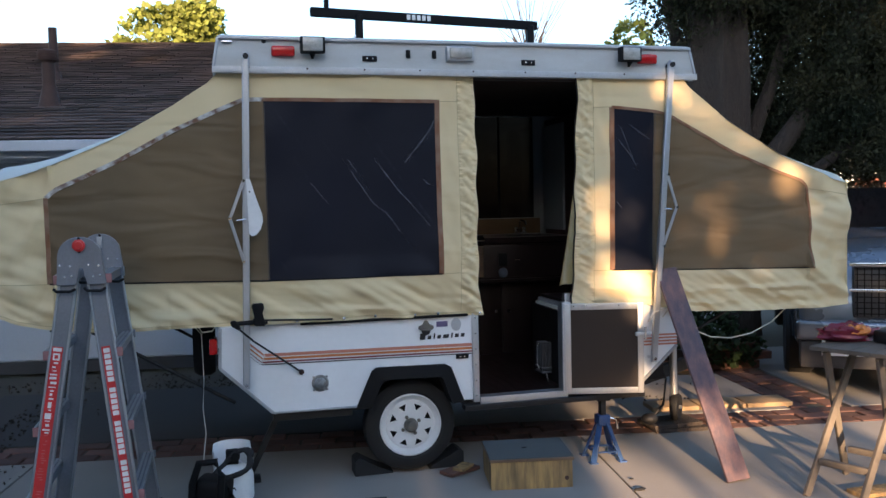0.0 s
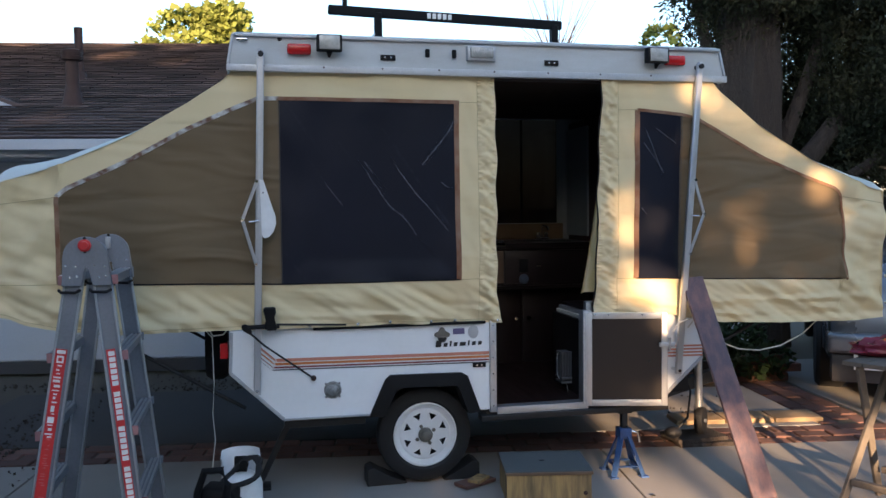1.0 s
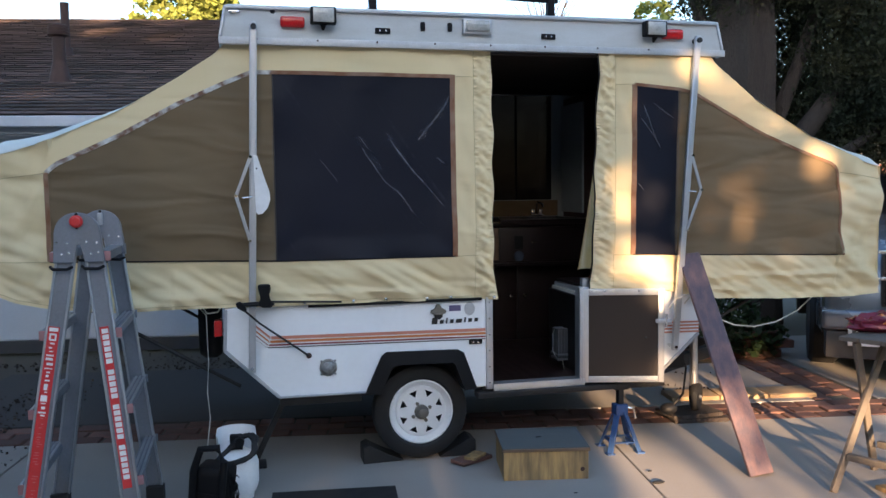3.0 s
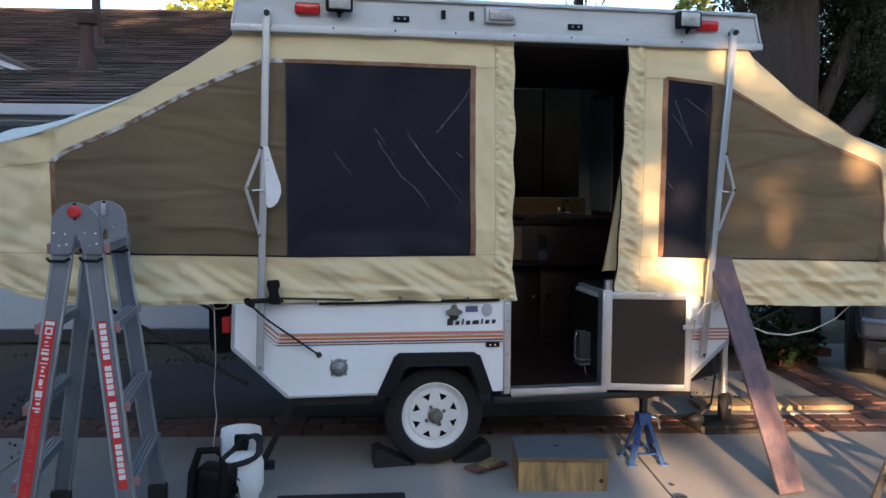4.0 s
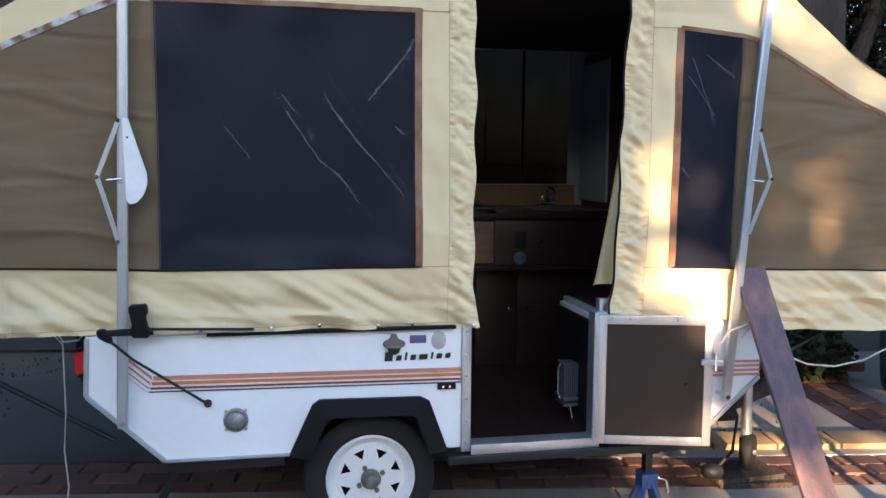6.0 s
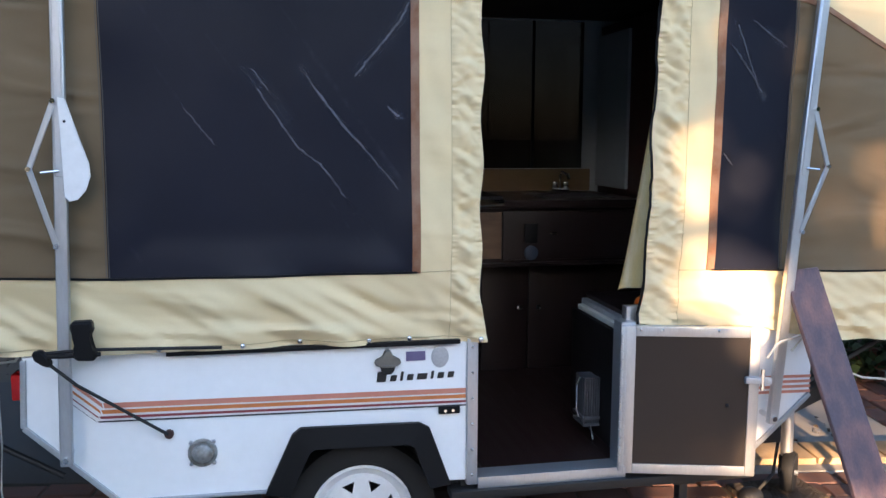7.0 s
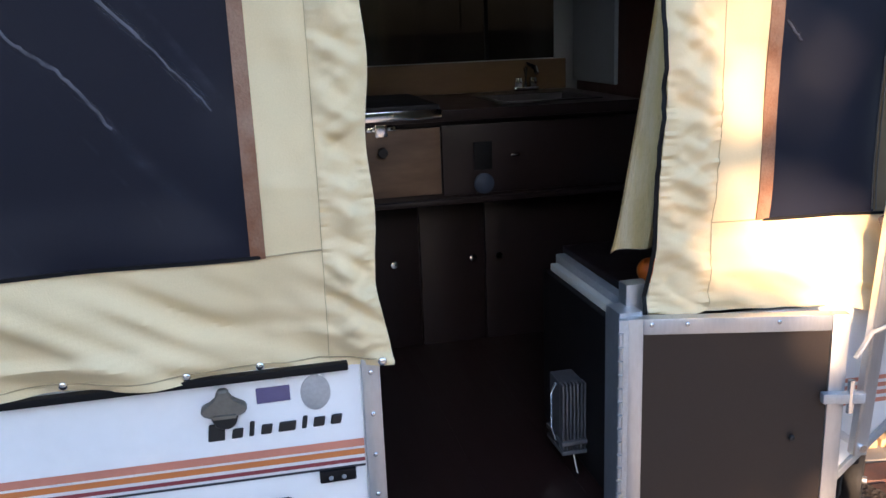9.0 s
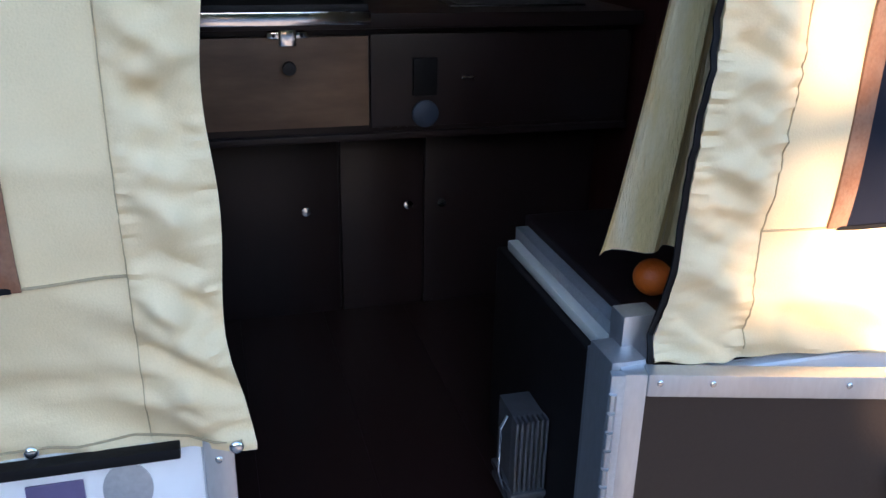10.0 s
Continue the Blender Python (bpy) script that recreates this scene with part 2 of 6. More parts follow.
def mesh_screen(name, color, creases):
    """Dark window screen behind clear vinyl with pale creases and scuffs."""
    m = material(name, color, 0.5, scale=1.5, vary=0.2, fine=700, bump=0.12, dist=0.002, second=[c * 1.7 for c in color], amount=0.5, coat=0.0, spec=0.22)
    n, l, b = m.node_tree.nodes, m.node_tree.links, m.node_tree.nodes["Principled BSDF"]
    tc = n.new("ShaderNodeTexCoord")
    rot = n.new("ShaderNodeMapping")
    rot.inputs["Rotation"].default_value = (0, radians(-54), 0)
    l.new(tc.outputs["Object"], rot.inputs["Vector"])
    mp = n.new("ShaderNodeMapping")
    mp.inputs["Scale"].default_value = (0.5, 1, 15)
    l.new(rot.outputs[0], mp.inputs["Vector"])
    tex = n.new("ShaderNodeTexNoise")
    tex.inputs["Scale"].default_value, tex.inputs["Detail"].default_value, tex.inputs["Distortion"].default_value = 1.7, 2, 0.08
    l.new(mp.outputs[0], tex.inputs["Vector"])
    grit = n.new("ShaderNodeTexNoise")
    grit.inputs["Scale"].default_value, grit.inputs["Detail"].default_value = 28, 4
    l.new(tc.outputs["Object"], grit.inputs["Vector"])
    r1 = n.new("ShaderNodeValToRGB")
    r1.color_ramp.elements[0].position, r1.color_ramp.elements[1].position = 0.66, 0.74
    l.new(tex.outputs["Fac"], r1.inputs["Fac"])
    r2 = n.new("ShaderNodeValToRGB")
    r2.color_ramp.elements[0].position, r2.color_ramp.elements[1].position = 0.42, 0.72
    l.new(grit.outputs["Fac"], r2.inputs["Fac"])
    mul = n.new("ShaderNodeMath")
    mul.operation = "MULTIPLY"
    l.new(r1.outputs["Color"], mul.inputs[0]), l.new(r2.outputs["Color"], mul.inputs[1])
    mul2 = n.new("ShaderNodeMath")
    mul2.operation = "MULTIPLY"
    mul2.inputs[1].default_value = creases
    l.new(mul.outputs[0], mul2.inputs[0])
    mix = n.new("ShaderNodeMix")
    mix.data_type = "RGBA"
    old = b.inputs["Base Color"].links[0].from_socket
    l.new(mul2.outputs[0], mix.inputs["Factor"])
    l.new(old, mix.inputs["A"])
    mix.inputs["B"].default_value = (0.10, 0.11, 0.14, 1)
    l.new(mix.outputs["Result"], b.inputs["Base Color"])
    return m


SCREEN = mesh_screen("dark screen behind vinyl", (0.0045, 0.0058, 0.0130), 0.10)
CREASE = material("scuffed vinyl crease", (0.075, 0.083, 0.108), 0.5, scale=26, vary=0.5, fine=160, bump=0.1, second=(0.020, 0.023, 0.034), amount=1.0)
HAZE = material("hazy worn vinyl", (0.16, 0.175, 0.22), 0.5, scale=30, vary=0.5, fine=160, bump=0.1, second=(0.03, 0.035, 0.05), amount=1.0)
HAZE.node_tree.nodes["Principled BSDF"].inputs["Alpha"].default_value = 0.13
BACKSCREEN = material("dark smoked vinyl pane", (0.012, 0.011, 0.012), 0.12, scale=2, vary=0.3, fine=90, bump=0.04, spec=0.8)
CEIL = material("dark brown ceiling board", (0.030, 0.022, 0.018), 0.6, scale=3, vary=0.2, fine=120, bump=0.05)
see = BACKSCREEN.node_tree.nodes.new("ShaderNodeBsdfTransparent")
see.inputs["Color"].default_value = (0.26, 0.23, 0.23, 1)
both = BACKSCREEN.node_tree.nodes.new("ShaderNodeMixShader")
both.inputs[0].default_value = 0.16
BACKSCREEN.node_tree.links.new(BACKSCREEN.node_tree.nodes["Principled BSDF"].outputs[0], both.inputs[1])
BACKSCREEN.node_tree.links.new(see.outputs[0], both.inputs[2])
BACKSCREEN.node_tree.links.new(both.outputs[0], BACKSCREEN.node_tree.nodes["Material Output"].inputs["Surface"])


# ---- building helpers ----
def link(name, bm, mat, smooth=False):
    me = bpy.data.meshes.new(name)
    bmesh.ops.recalc_face_normals(bm, faces=bm.faces)
    bm.to_mesh(me)
    bm.free()
    me.materials.append(mat)
    if smooth:
        me.polygons.foreach_set("use_smooth", [True] * len(me.polygons))
        me.set_sharp_from_angle(angle=radians(38))
    return new(name, me)


def hang(ob, parent):
    ob.parent = parent
    ob.matrix_parent_inverse = parent_matrix(parent).inverted()
    return ob


def parent_matrix(ob):
    m = ob.matrix_basis.copy()
    return parent_matrix(ob.parent) @ ob.matrix_parent_inverse @ m if ob.parent else m


def thing(name, at, label, category, group="", kind=""):
    """An empty at the base of a thing, which its parts hang from."""
    ob = new(name)
    ob.empty_display_size = 0.05
    ob.matrix_basis = Matrix.Translation(at)
    return tagged(ob, label, category, group, kind)


def part(name, bm, mat, parent, label="", smooth=True, kind=""):
    ob = hang(link(name, bm, mat, smooth), parent)
    return tagged(ob, label, kind=kind)


def shell(verts, faces):
    bm = bmesh.new()
    vs = [bm.verts.new(v) for v in verts]
    for f in faces:
        bm.faces.new([vs[i] for i in f])
    return bm


def box(x0, x1, y0, y1, z0, z1, bevel=0.004, m=None, seg=2):
    bm = bmesh.new()
    bmesh.ops.create_cube(bm, size=1)
    for v in bm.verts:
        v.co = Vector((x0 + (v.co.x + 0.5) * (x1 - x0), y0 + (v.co.y + 0.5) * (y1 - y0), z0 + (v.co.z + 0.5) * (z1 - z0)))
    if bevel:
        bmesh.ops.bevel(bm, geom=bm.edges, offset=bevel, segments=seg, affect="EDGES", profile=0.6)
    if m is not None:
        bm.transform(m)
    return bm


def add(bm, other):
    """Joins other into bm."""
    me = bpy.data.meshes.new("join")
    other.to_mesh(me)
    other.free()
    bm.from_mesh(me)
    bpy.data.meshes.remove(me)
    return bm


def prism(points, y0, y1, bevel=0.003):
    """An upright plate: an outline in x and z, from y0 to y1."""
    bm = bmesh.new()
    a = [bm.verts.new((x, y0, z)) for x, z in points]
    b = [bm.verts.new((x, y1, z)) for x, z in points]
    n = len(points)
    bm.faces.new(a), bm.faces.new(b[::-1])
    for i in range(n):
        bm.faces.new((a[i], b[i], b[(i + 1) % n], a[(i + 1) % n]))
    if bevel:
        bmesh.ops.bevel(bm, geom=bm.edges, offset=bevel, segments=1, affect="EDGES")
    return bm


def rod(points, r, sides=8, caps=True):
    """A round bar or cord through points; r may be one radius or one for each."""
    bm = bmesh.new()
    pts = [Vector(p) for p in points]
    rs = r if isinstance(r, (list, tuple)) else [r] * len(pts)
    rings = []
    for i, p in enumerate(pts):
        way = (pts[min(i + 1, len(pts) - 1)] - pts[max(i - 1, 0)]).normalized()
        q = way.to_track_quat("Z", "Y")
        rings.append([bm.verts.new(p + q @ Vector((rs[i] * math.cos(2 * math.pi * k / sides), rs[i] * math.sin(2 * math.pi * k / sides), 0))) for k in range(sides)])
    for a, b in zip(rings, rings[1:]):
        for k in range(sides):
            bm.faces.new((a[k], a[(k + 1) % sides], b[(k + 1) % sides], b[k]))
    if caps:
        bm.faces.new(rings[0][::-1]), bm.faces.new(rings[-1])
    return bm


def beam(p, q, w, d, bevel=0.003, up=(0, 1, 0)):
    """A square bar from p to q; w across, d along up."""
    p, q = Vector(p), Vector(q)
    way, u = (q - p).normalized(), Vector(up)
    side = way.cross(u).normalized()
    u = side.cross(way).normalized()
    m = Matrix((side, u, way)).transposed().to_4x4()
    m.translation = p
    return box(-w / 2, w / 2, -d / 2, d / 2, 0, (q - p).length, bevel, m, 1)


def lathe(profile, m, sides=32, caps=True):
    """A turned form: radius and height pairs, laid by m."""
    bm = bmesh.new()
    rings = [[bm.verts.new(m @ Vector((r * math.cos(2 * math.pi * k / sides), r * math.sin(2 * math.pi * k / sides), h))) for k in range(sides)] for r, h in profile]
    for a, b in zip(rings, rings[1:]):
        for k in range(sides):
            bm.faces.new((a[k], a[(k + 1) % sides], b[(k + 1) % sides], b[k]))
    if caps:
        bm.faces.new(rings[0][::-1]), bm.faces.new(rings[-1])
    return bm


def ball(c, r, sx=1, sy=1, sz=1, u=16, v=10):
    bm = bmesh.new()
    bmesh.ops.create_uvsphere(bm, u_segments=u, v_segments=v, radius=r)
    bm.transform(Matrix.Translation(c) @ Matrix.Diagonal((sx, sy, sz, 1)))
    return bm


def line(pairs):
    """A smooth height along x through the given pairs."""
    xs, zs = zip(*pairs)
    return lambda x: float(np.interp(x, xs, zs))


FACING = Matrix.Rotation(radians(90), 4, "X")      # turns +z towards the front of the camper (-y)

# ---- ground ----
HOUSE = Matrix.Translation((-1.65, 8.871, 0)) @ Matrix.Rotation(radians(-8.4), 4, "Z")     # the house's own axes; its wall stands on y = 0


def hx(x, y, z=0.0):
    return HOUSE @ Vector((x, y, z))


g = bmesh.new()
bmesh.ops.create_grid(g, x_segments=40, y_segments=40, size=600)
for v in g.verts:
    v.co.z = -0.03
ground = tagged(link("ground", g, GROUNDM), "bare brown earth beneath and round the driveway", "ground", kind="structure")
lawn = tagged(link("lawn", box(14, 150, 40, 120, -0.025, 0.0, 0), GRASS), "strip of green lawn beside the far street", "lawn", kind="structure")

driveway = thing("driveway", (1, 3, 0), "pale grey concrete driveway in large cast slabs", "driveway", kind="structure")
SLABS = [(-2.2, 1.05, -7.0, -2.94), (1.06, 4.3, -7.0, -2.94), (4.31, 7.6, -7.0, -2.94), (7.61, 12, -7.0, -2.94),
         (-2.2, 1.05, -14, -7.01), (1.06, 4.3, -14, -7.01), (4.31, 7.6, -14, -7.01), (7.61, 12, -14, -7.01),
         (0.1, 3.0, -2.54, -0.95), (3.01, 5.90, -2.54, -1.3), (6.34, 9.5, -2.54, -0.2), (9.51, 14, -2.54, 0.5), (-5.4, -0.5, -2.3, -0.75), (-5.4, -2.25, -7.0, -2.94)]
# rear and left slabs take the darker colour that stands for shade
for x0, x1, y0, y1 in SLABS:
    part("slab", box(x0, x1, y0, y1, -0.12, 0.0, 0.006, HOUSE), CONCRETE_SHADED if y0 > -3 and x1 < 3.5 or x0 < -5 else CONCRETE, driveway, smooth=False)

# ---- house behind ----
house = thing("house", hx(0, 0), "single-storey white house under a grey-brown shingle roof", "house")
part("wall", box(-9, 2.6, 0.0, 0.2, 0, 2.17, 0, HOUSE), HOUSEWHITE, house, "white painted wall", smooth=False)
for k in range(5):
    part("wall_board", box(-9, 2.6, -0.018, -0.002, 0.12 + k * 0.42, 0.50 + k * 0.42, 0.006, HOUSE), HOUSEWHITE, house, smooth=False)
part("wall_base", box(-9, 2.6, -0.03, -0.001, 0, 0.11, 0.004, HOUSE), CARDARK, house, "dark base strip", smooth=False)
EAVE_Y, EAVE_Z, RIDGE_Y, PITCH = -0.55, 2.077, 6.44, 0.305


def roof_at(x, s, lift=0.0):
    """A point of the front slope: along the eave, and up the slope."""
    c = 1 / math.hypot(1, PITCH)
    return HOUSE @ Vector((x, EAVE_Y + s * c - lift * PITCH * c, EAVE_Z + s * PITCH * c + lift * c))


LEN = (RIDGE_Y - EAVE_Y) * math.hypot(1, PITCH)
deck = shell([roof_at(-9.5, 0), roof_at(3.0, 0), roof_at(3.0, LEN), roof_at(-9.5, LEN), roof_at(-9.5, 0, -0.08), roof_at(3.0, 0, -0.08), roof_at(3.0, LEN, -0.08), roof_at(-9.5, LEN, -0.08)],
             [(0, 1, 2, 3), (7, 6, 5, 4), (0, 4, 5, 1), (1, 5, 6, 2), (2, 6, 7, 3), (3, 7, 4, 0)])
roof_deck = part("roof", deck, SHINGLE_J, house, "grey-brown asphalt shingle roof", smooth=False)
back = shell([roof_at(-9.5, LEN), roof_at(3.0, LEN), hx(3.0, 14, 2.1), hx(-9.5, 14, 2.1)], [(0, 1, 2, 3)])
part("back_slope", back, SHINGLE_J, house, smooth=False)
part("fascia", box(-9.5, 3.0, EAVE_Y - 0.03, EAVE_Y - 0.005, EAVE_Z - 0.15, EAVE_Z - 0.005, 0.004, HOUSE), HOUSEWHITE, house, "white painted fascia board", smooth=False)
part("gutter", box(-9.5, 3.0, EAVE_Y - 0.13, EAVE_Y - 0.035, EAVE_Z - 0.10, EAVE_Z - 0.01, 0.01, HOUSE), HOUSEWHITE, house, "white rain gutter", smooth=False)
part("soffit", box(-9.5, 3.0, EAVE_Y, 0.0, EAVE_Z - 0.16, EAVE_Z - 0.12, 0.0, HOUSE), HOUSEWHITE, house, smooth=False)
# gable set into the slope
part("gable_roof", shell([hx(-0.48, 0.86, 2.51), hx(-3.4, 0.86, 3.57), hx(-3.4, 4.4, 3.59), hx(-0.48, 0.86, 2.47), hx(-3.4, 0.86, 3.53)], [(0, 1, 2), (0, 3, 4, 1)]), SHINGLE_J, house, "shingled gable slope", smooth=False)
part("gable_wall", shell([hx(-0.66, 0.92, 2.47), hx(-3.4, 0.92, 2.47), hx(-3.4, 0.92, 3.45)], [(0, 1, 2)]), HOUSEWHITE, house, "white gable wall", smooth=False)
part("gable_fascia", beam(hx(-0.61, 0.88, 2.505), hx(-3.4, 0.88, 3.495), 0.075, 0.03, 0.003, up=HOUSE.to_3x3() @ Vector((0, 1, 0))), HOUSEWHITE, house, "white painted rake board", smooth=False)
flue = thing("vent_pipe", roof_at(-0.09, 1.59), "rust-brown metal flue pipe with a collar on the shingle roof", "vent pipe")
fb = roof_at(-0.09, 1.59)
part("pipe", rod([fb - Vector((0, 0, 0.1)), fb + Vector((0, 0, 0.50))], 0.062, 14), RUST, flue)
part("base", rod([fb - Vector((0, 0, 0.12)), fb + Vector((0, 0, 0.08)), fb + Vector((0, 0, 0.2))], [0.15, 0.09, 0.065], 12), RUST, flue)
part("collar", rod([fb + Vector((0, 0, 0.44)), fb + Vector((0, 0, 0.47)), fb + Vector((0, 0, 0.55)), fb + Vector((0, 0, 0.56))], [0.075, 0.098, 0.098, 0.07], 14), RUST, flue)
for k in range(3):
    part("ring", rod([fb + Vector((0, 0, 0.455 + 0.035 * k)), fb + Vector((0, 0, 0.467 + 0.035 * k))], 0.104, 14), RUST, flue)
thin = thing("vent_pipe", roof_at(-0.573, 3.3), "thin rust-brown vent pipe farther up the roof", "vent pipe")
fb = roof_at(-0.573, 3.3)
part("pipe", rod([fb - Vector((0, 0, 0.1)), fb + Vector((0, 0, 0.62))], 0.05, 12), RUST, thin)
part("base", rod([fb - Vector((0, 0, 0.12)), fb + Vector((0, 0, 0.1))], [0.13, 0.07], 12), RUST, thin)
fence = thing("board_fence", hx(4.5, 0.1), "low white painted board fence", "fence")
for k in range(13):
    part("board", box(2.65 + k * 0.30, 2.94 + k * 0.30, 0.0, 0.02, 0.06, 1.25, 0.004, HOUSE), HOUSEWHITE, fence, smooth=False)
part("rail", box(2.62, 6.55, -0.03, -0.001, 0.62, 0.70, 0.004, HOUSE), HOUSEWHITE, fence, smooth=False)

# added wall out of view: cuts off sky light from the left
tagged(link("sky_block_wall", box(-3.45, -3.25, -1.0, 7.6, 0, 3.4, 0.01), RAWWOOD), "unseen plain grey timber wall added to shade the left ground", "wall", kind="structure")

# ---- the camper ----
camper = thing("popup_camper", (1.3, 5.7, 0), "white folding camper trailer, raised, with cream canvas sides", "camper")
F = 4.86                                                    # the side that faces the driveway
left_side = [(0.035, 0.868), (0.026, 0.654), (0.286, 0.41), (0.73, 0.41), (0.816, 0.596), (1.223, 0.59), (1.286, 0.40), (1.355, 0.398), (1.355, 0.868)]
part("side_panel", prism(left_side, F, F + 0.025), WHITE, camper, "white enamelled side panel with rust at the edges", smooth=False)
right_side = [(1.932, 0.868), (1.932, 0.40), (2.335, 0.40), (2.586, 0.622), (2.588, 0.868)]
part("side_panel", prism(right_side, F, F + 0.025), WHITE, camper, smooth=False)
part("far_side_panel", box(0.03, 2.588, 6.62, 6.65, 0.41, 0.868, 0), WHITE, camper, smooth=False)
part("rear_panel", shell([(0.03, F + 0.02, 0.654), (0.03, 6.62, 0.654), (0.03, 6.62, 0.868), (0.03, F + 0.02, 0.868), (0.286, F + 0.02, 0.41), (0.286, 6.62, 0.41)], [(0, 1, 2, 3), (0, 4, 5, 1)]), WHITE, camper, smooth=False)
part("front_panel", shell([(2.585, F + 0.02, 0.62), (2.585, 6.62, 0.62), (2.585, 6.62, 0.868), (2.585, F + 0.02, 0.868), (2.33, F + 0.02, 0.40), (2.33, 6.62, 0.40)], [(0, 1, 2, 3), (0, 4, 5, 1)]), WHITE, camper, smooth=False)
part("floor_deck", box(0.29, 2.33, F + 0.235, 6.62, 0.36, 0.395, 0), DARKMETAL, camper, smooth=False)
part("floor_deck", box(0.29, 0.70, F + 0.03, F + 0.234, 0.36, 0.395, 0), DARKMETAL, camper, smooth=False)
part("floor_deck", box(1.315, 2.33, F + 0.03, F + 0.234, 0.36, 0.395, 0), DARKMETAL, camper, smooth=False)
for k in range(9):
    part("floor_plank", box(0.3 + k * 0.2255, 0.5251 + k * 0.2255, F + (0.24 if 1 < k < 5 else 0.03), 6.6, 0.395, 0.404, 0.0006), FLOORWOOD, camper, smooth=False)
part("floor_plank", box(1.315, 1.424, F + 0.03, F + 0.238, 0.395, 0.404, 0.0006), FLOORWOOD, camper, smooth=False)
part("chassis_rail", box(0.3, 2.4, 5.28, 5.34, 0.29, 0.36, 0.004), DARKMETAL, camper, "dark steel chassis rail")
part("chassis_rail", box(0.3, 2.4, 6.48, 6.54, 0.29, 0.36, 0.004), DARKMETAL, camper)
part("sill_rail", box(1.34, 2.36, F + 0.012, F + 0.05, 0.335, 0.392, 0.003), DARKMETAL, camper)
part("axle", rod([(1.024, 5.06, 0.264), (1.024, 6.55, 0.264)], 0.03), DARKMETAL, camper)
part("wheel_housing", box(0.74, 1.28, F + 0.20, F + 0.23, 0.41, 0.62, 0), DARKMETAL, camper)
part("wheel_housing", box(0.74, 1.28, F + 0.03, F + 0.22, 0.60, 0.62, 0), DARKMETAL, camper)
for bx in (0.72, 1.30):
    part("wheel_housing", box(bx - 0.012, bx + 0.012, F + 0.03, F + 0.22, 0.40, 0.62, 0), DARKMETAL, camper)
# black wheel arch
outer = [(0.715, 0.405), (0.80, 0.592), (0.826, 0.612), (1.20, 0.606), (1.232, 0.588), (1.302, 0.395)]
inner = [(0.79, 0.40), (0.852, 0.535), (0.868, 0.547), (1.165, 0.543), (1.182, 0.53), (1.232, 0.392)]
arch = bmesh.new()
rows = []
for pts, y in ((outer, F - 0.002), (outer, F - 0.018), (inner, F - 0.035), (inner, F + 0.10)):
    rows.append([arch.verts.new((x, y, z)) for x, z in pts])
for a, b in zip(rows, rows[1:]):
    for k in range(5):
        arch.faces.new((a[k], a[k + 1], b[k + 1], b[k]))
part("wheel_arch", arch, BLACKP, camper, "black moulded plastic wheel arch")


def stripes():
    """Four coloured stripes along the side, which bend up at the rear end."""
    for k, (m, dz, h) in enumerate(zip(STRIPES, (0.0, -0.021, -0.040, -0.054), (0.016, 0.012, 0.008, 0.005))):
        z0, z1, x0 = 0.722 + dz, 0.709 + dz, 0.252 - 0.006 * k
        bm = shell([(x0, F - 0.0035, z0), (1.352, F - 0.0035, z1), (1.352, F - 0.0035, z1 - h), (x0 + 0.004, F - 0.0035, z0 - h)], [(3, 2, 1, 0)])
        add(bm, shell([(x0 - 0.004, F - 0.0035, z0), (x0, F - 0.0035, z0 - h), (x0 - 0.085, F - 0.0035, z0 + 0.075 - h), (x0 - 0.092, F - 0.0035, z0 + 0.078)], [(0, 1, 2, 3)]))
        part("stripe", bm, m, camper, smooth=False)
    bm = bmesh.new()
    for k in range(4):
        x = 1.96
        add(bm, shell([(x, F - 0.0035, 0.70 - k * 0.018), (2.586, F - 0.0035, 0.69 - k * 0.018), (2.586, F - 0.0035, 0.68 - k * 0.018), (x, F - 0.0035, 0.69 - k * 0.018)], [(3, 2, 1, 0)]))
    part("stripe", bm, STRIPES[0], camper, smooth=False)


stripes()
# name on the side as plain dark bars
x = 1.064
for w, h in ((0.030, 0.034), (0.020, 0.020), (0.009, 0.030), (0.020, 0.020), (0.032, 0.020), (0.009, 0.026), (0.021, 0.020), (0.020, 0.020)):
    z = 0.742 + 0.004 * (x - 1.07) / 0.24
    part("badge_bar", prism([(x, z), (x + w, z), (x + w + 0.004, z + h), (x + 0.004, z + h)], F - 0.005, F - 0.001, 0.0018), BLACKSTICK, camper, smooth=False)
    x += w + 0.0122
part("reflector_plate", box(1.262, 1.332, F - 0.012, F, 0.628, 0.652, 0.003), BLACKP, camper, "black latch plate with two screws")
for x in (1.283, 1.308):
    part("screw", rod([(x, F - 0.016, 0.640), (x, F - 0.008, 0.640)], 0.005), CHROME, camper)
cap = part("filler_cap", lathe([(0.044, 0.0), (0.044, 0.006), (0.037, 0.008), (0.034, 0.004), (0.030, 0.004), (0.029, 0.016), (0.02, 0.024), (0.001, 0.026)], Matrix.Translation((0.531, F, 0.55)) @ FACING, 28), CAPGREY, camper, "round dull metal water filler cap")
for k in range(4):
    a = radians(90 * k + 45)
    part("ear", rod([(0.531 + 0.047 * math.cos(a), F - 0.006, 0.55 + 0.047 * math.sin(a)), (0.531 + 0.047 * math.cos(a), F, 0.55 + 0.047 * math.sin(a))], 0.007, 10), ALUDULL, cap)
    part("screw", rod([(0.531 + 0.047 * math.cos(a), F - 0.009, 0.55 + 0.047 * math.sin(a)), (0.531 + 0.047 * math.cos(a), F - 0.005, 0.55 + 0.047 * math.sin(a))], 0.005), CHROME, cap)
part("bung", rod([(0.436, F - 0.012, 0.616), (0.436, F, 0.616)], 0.014, 10), RUST, camper)
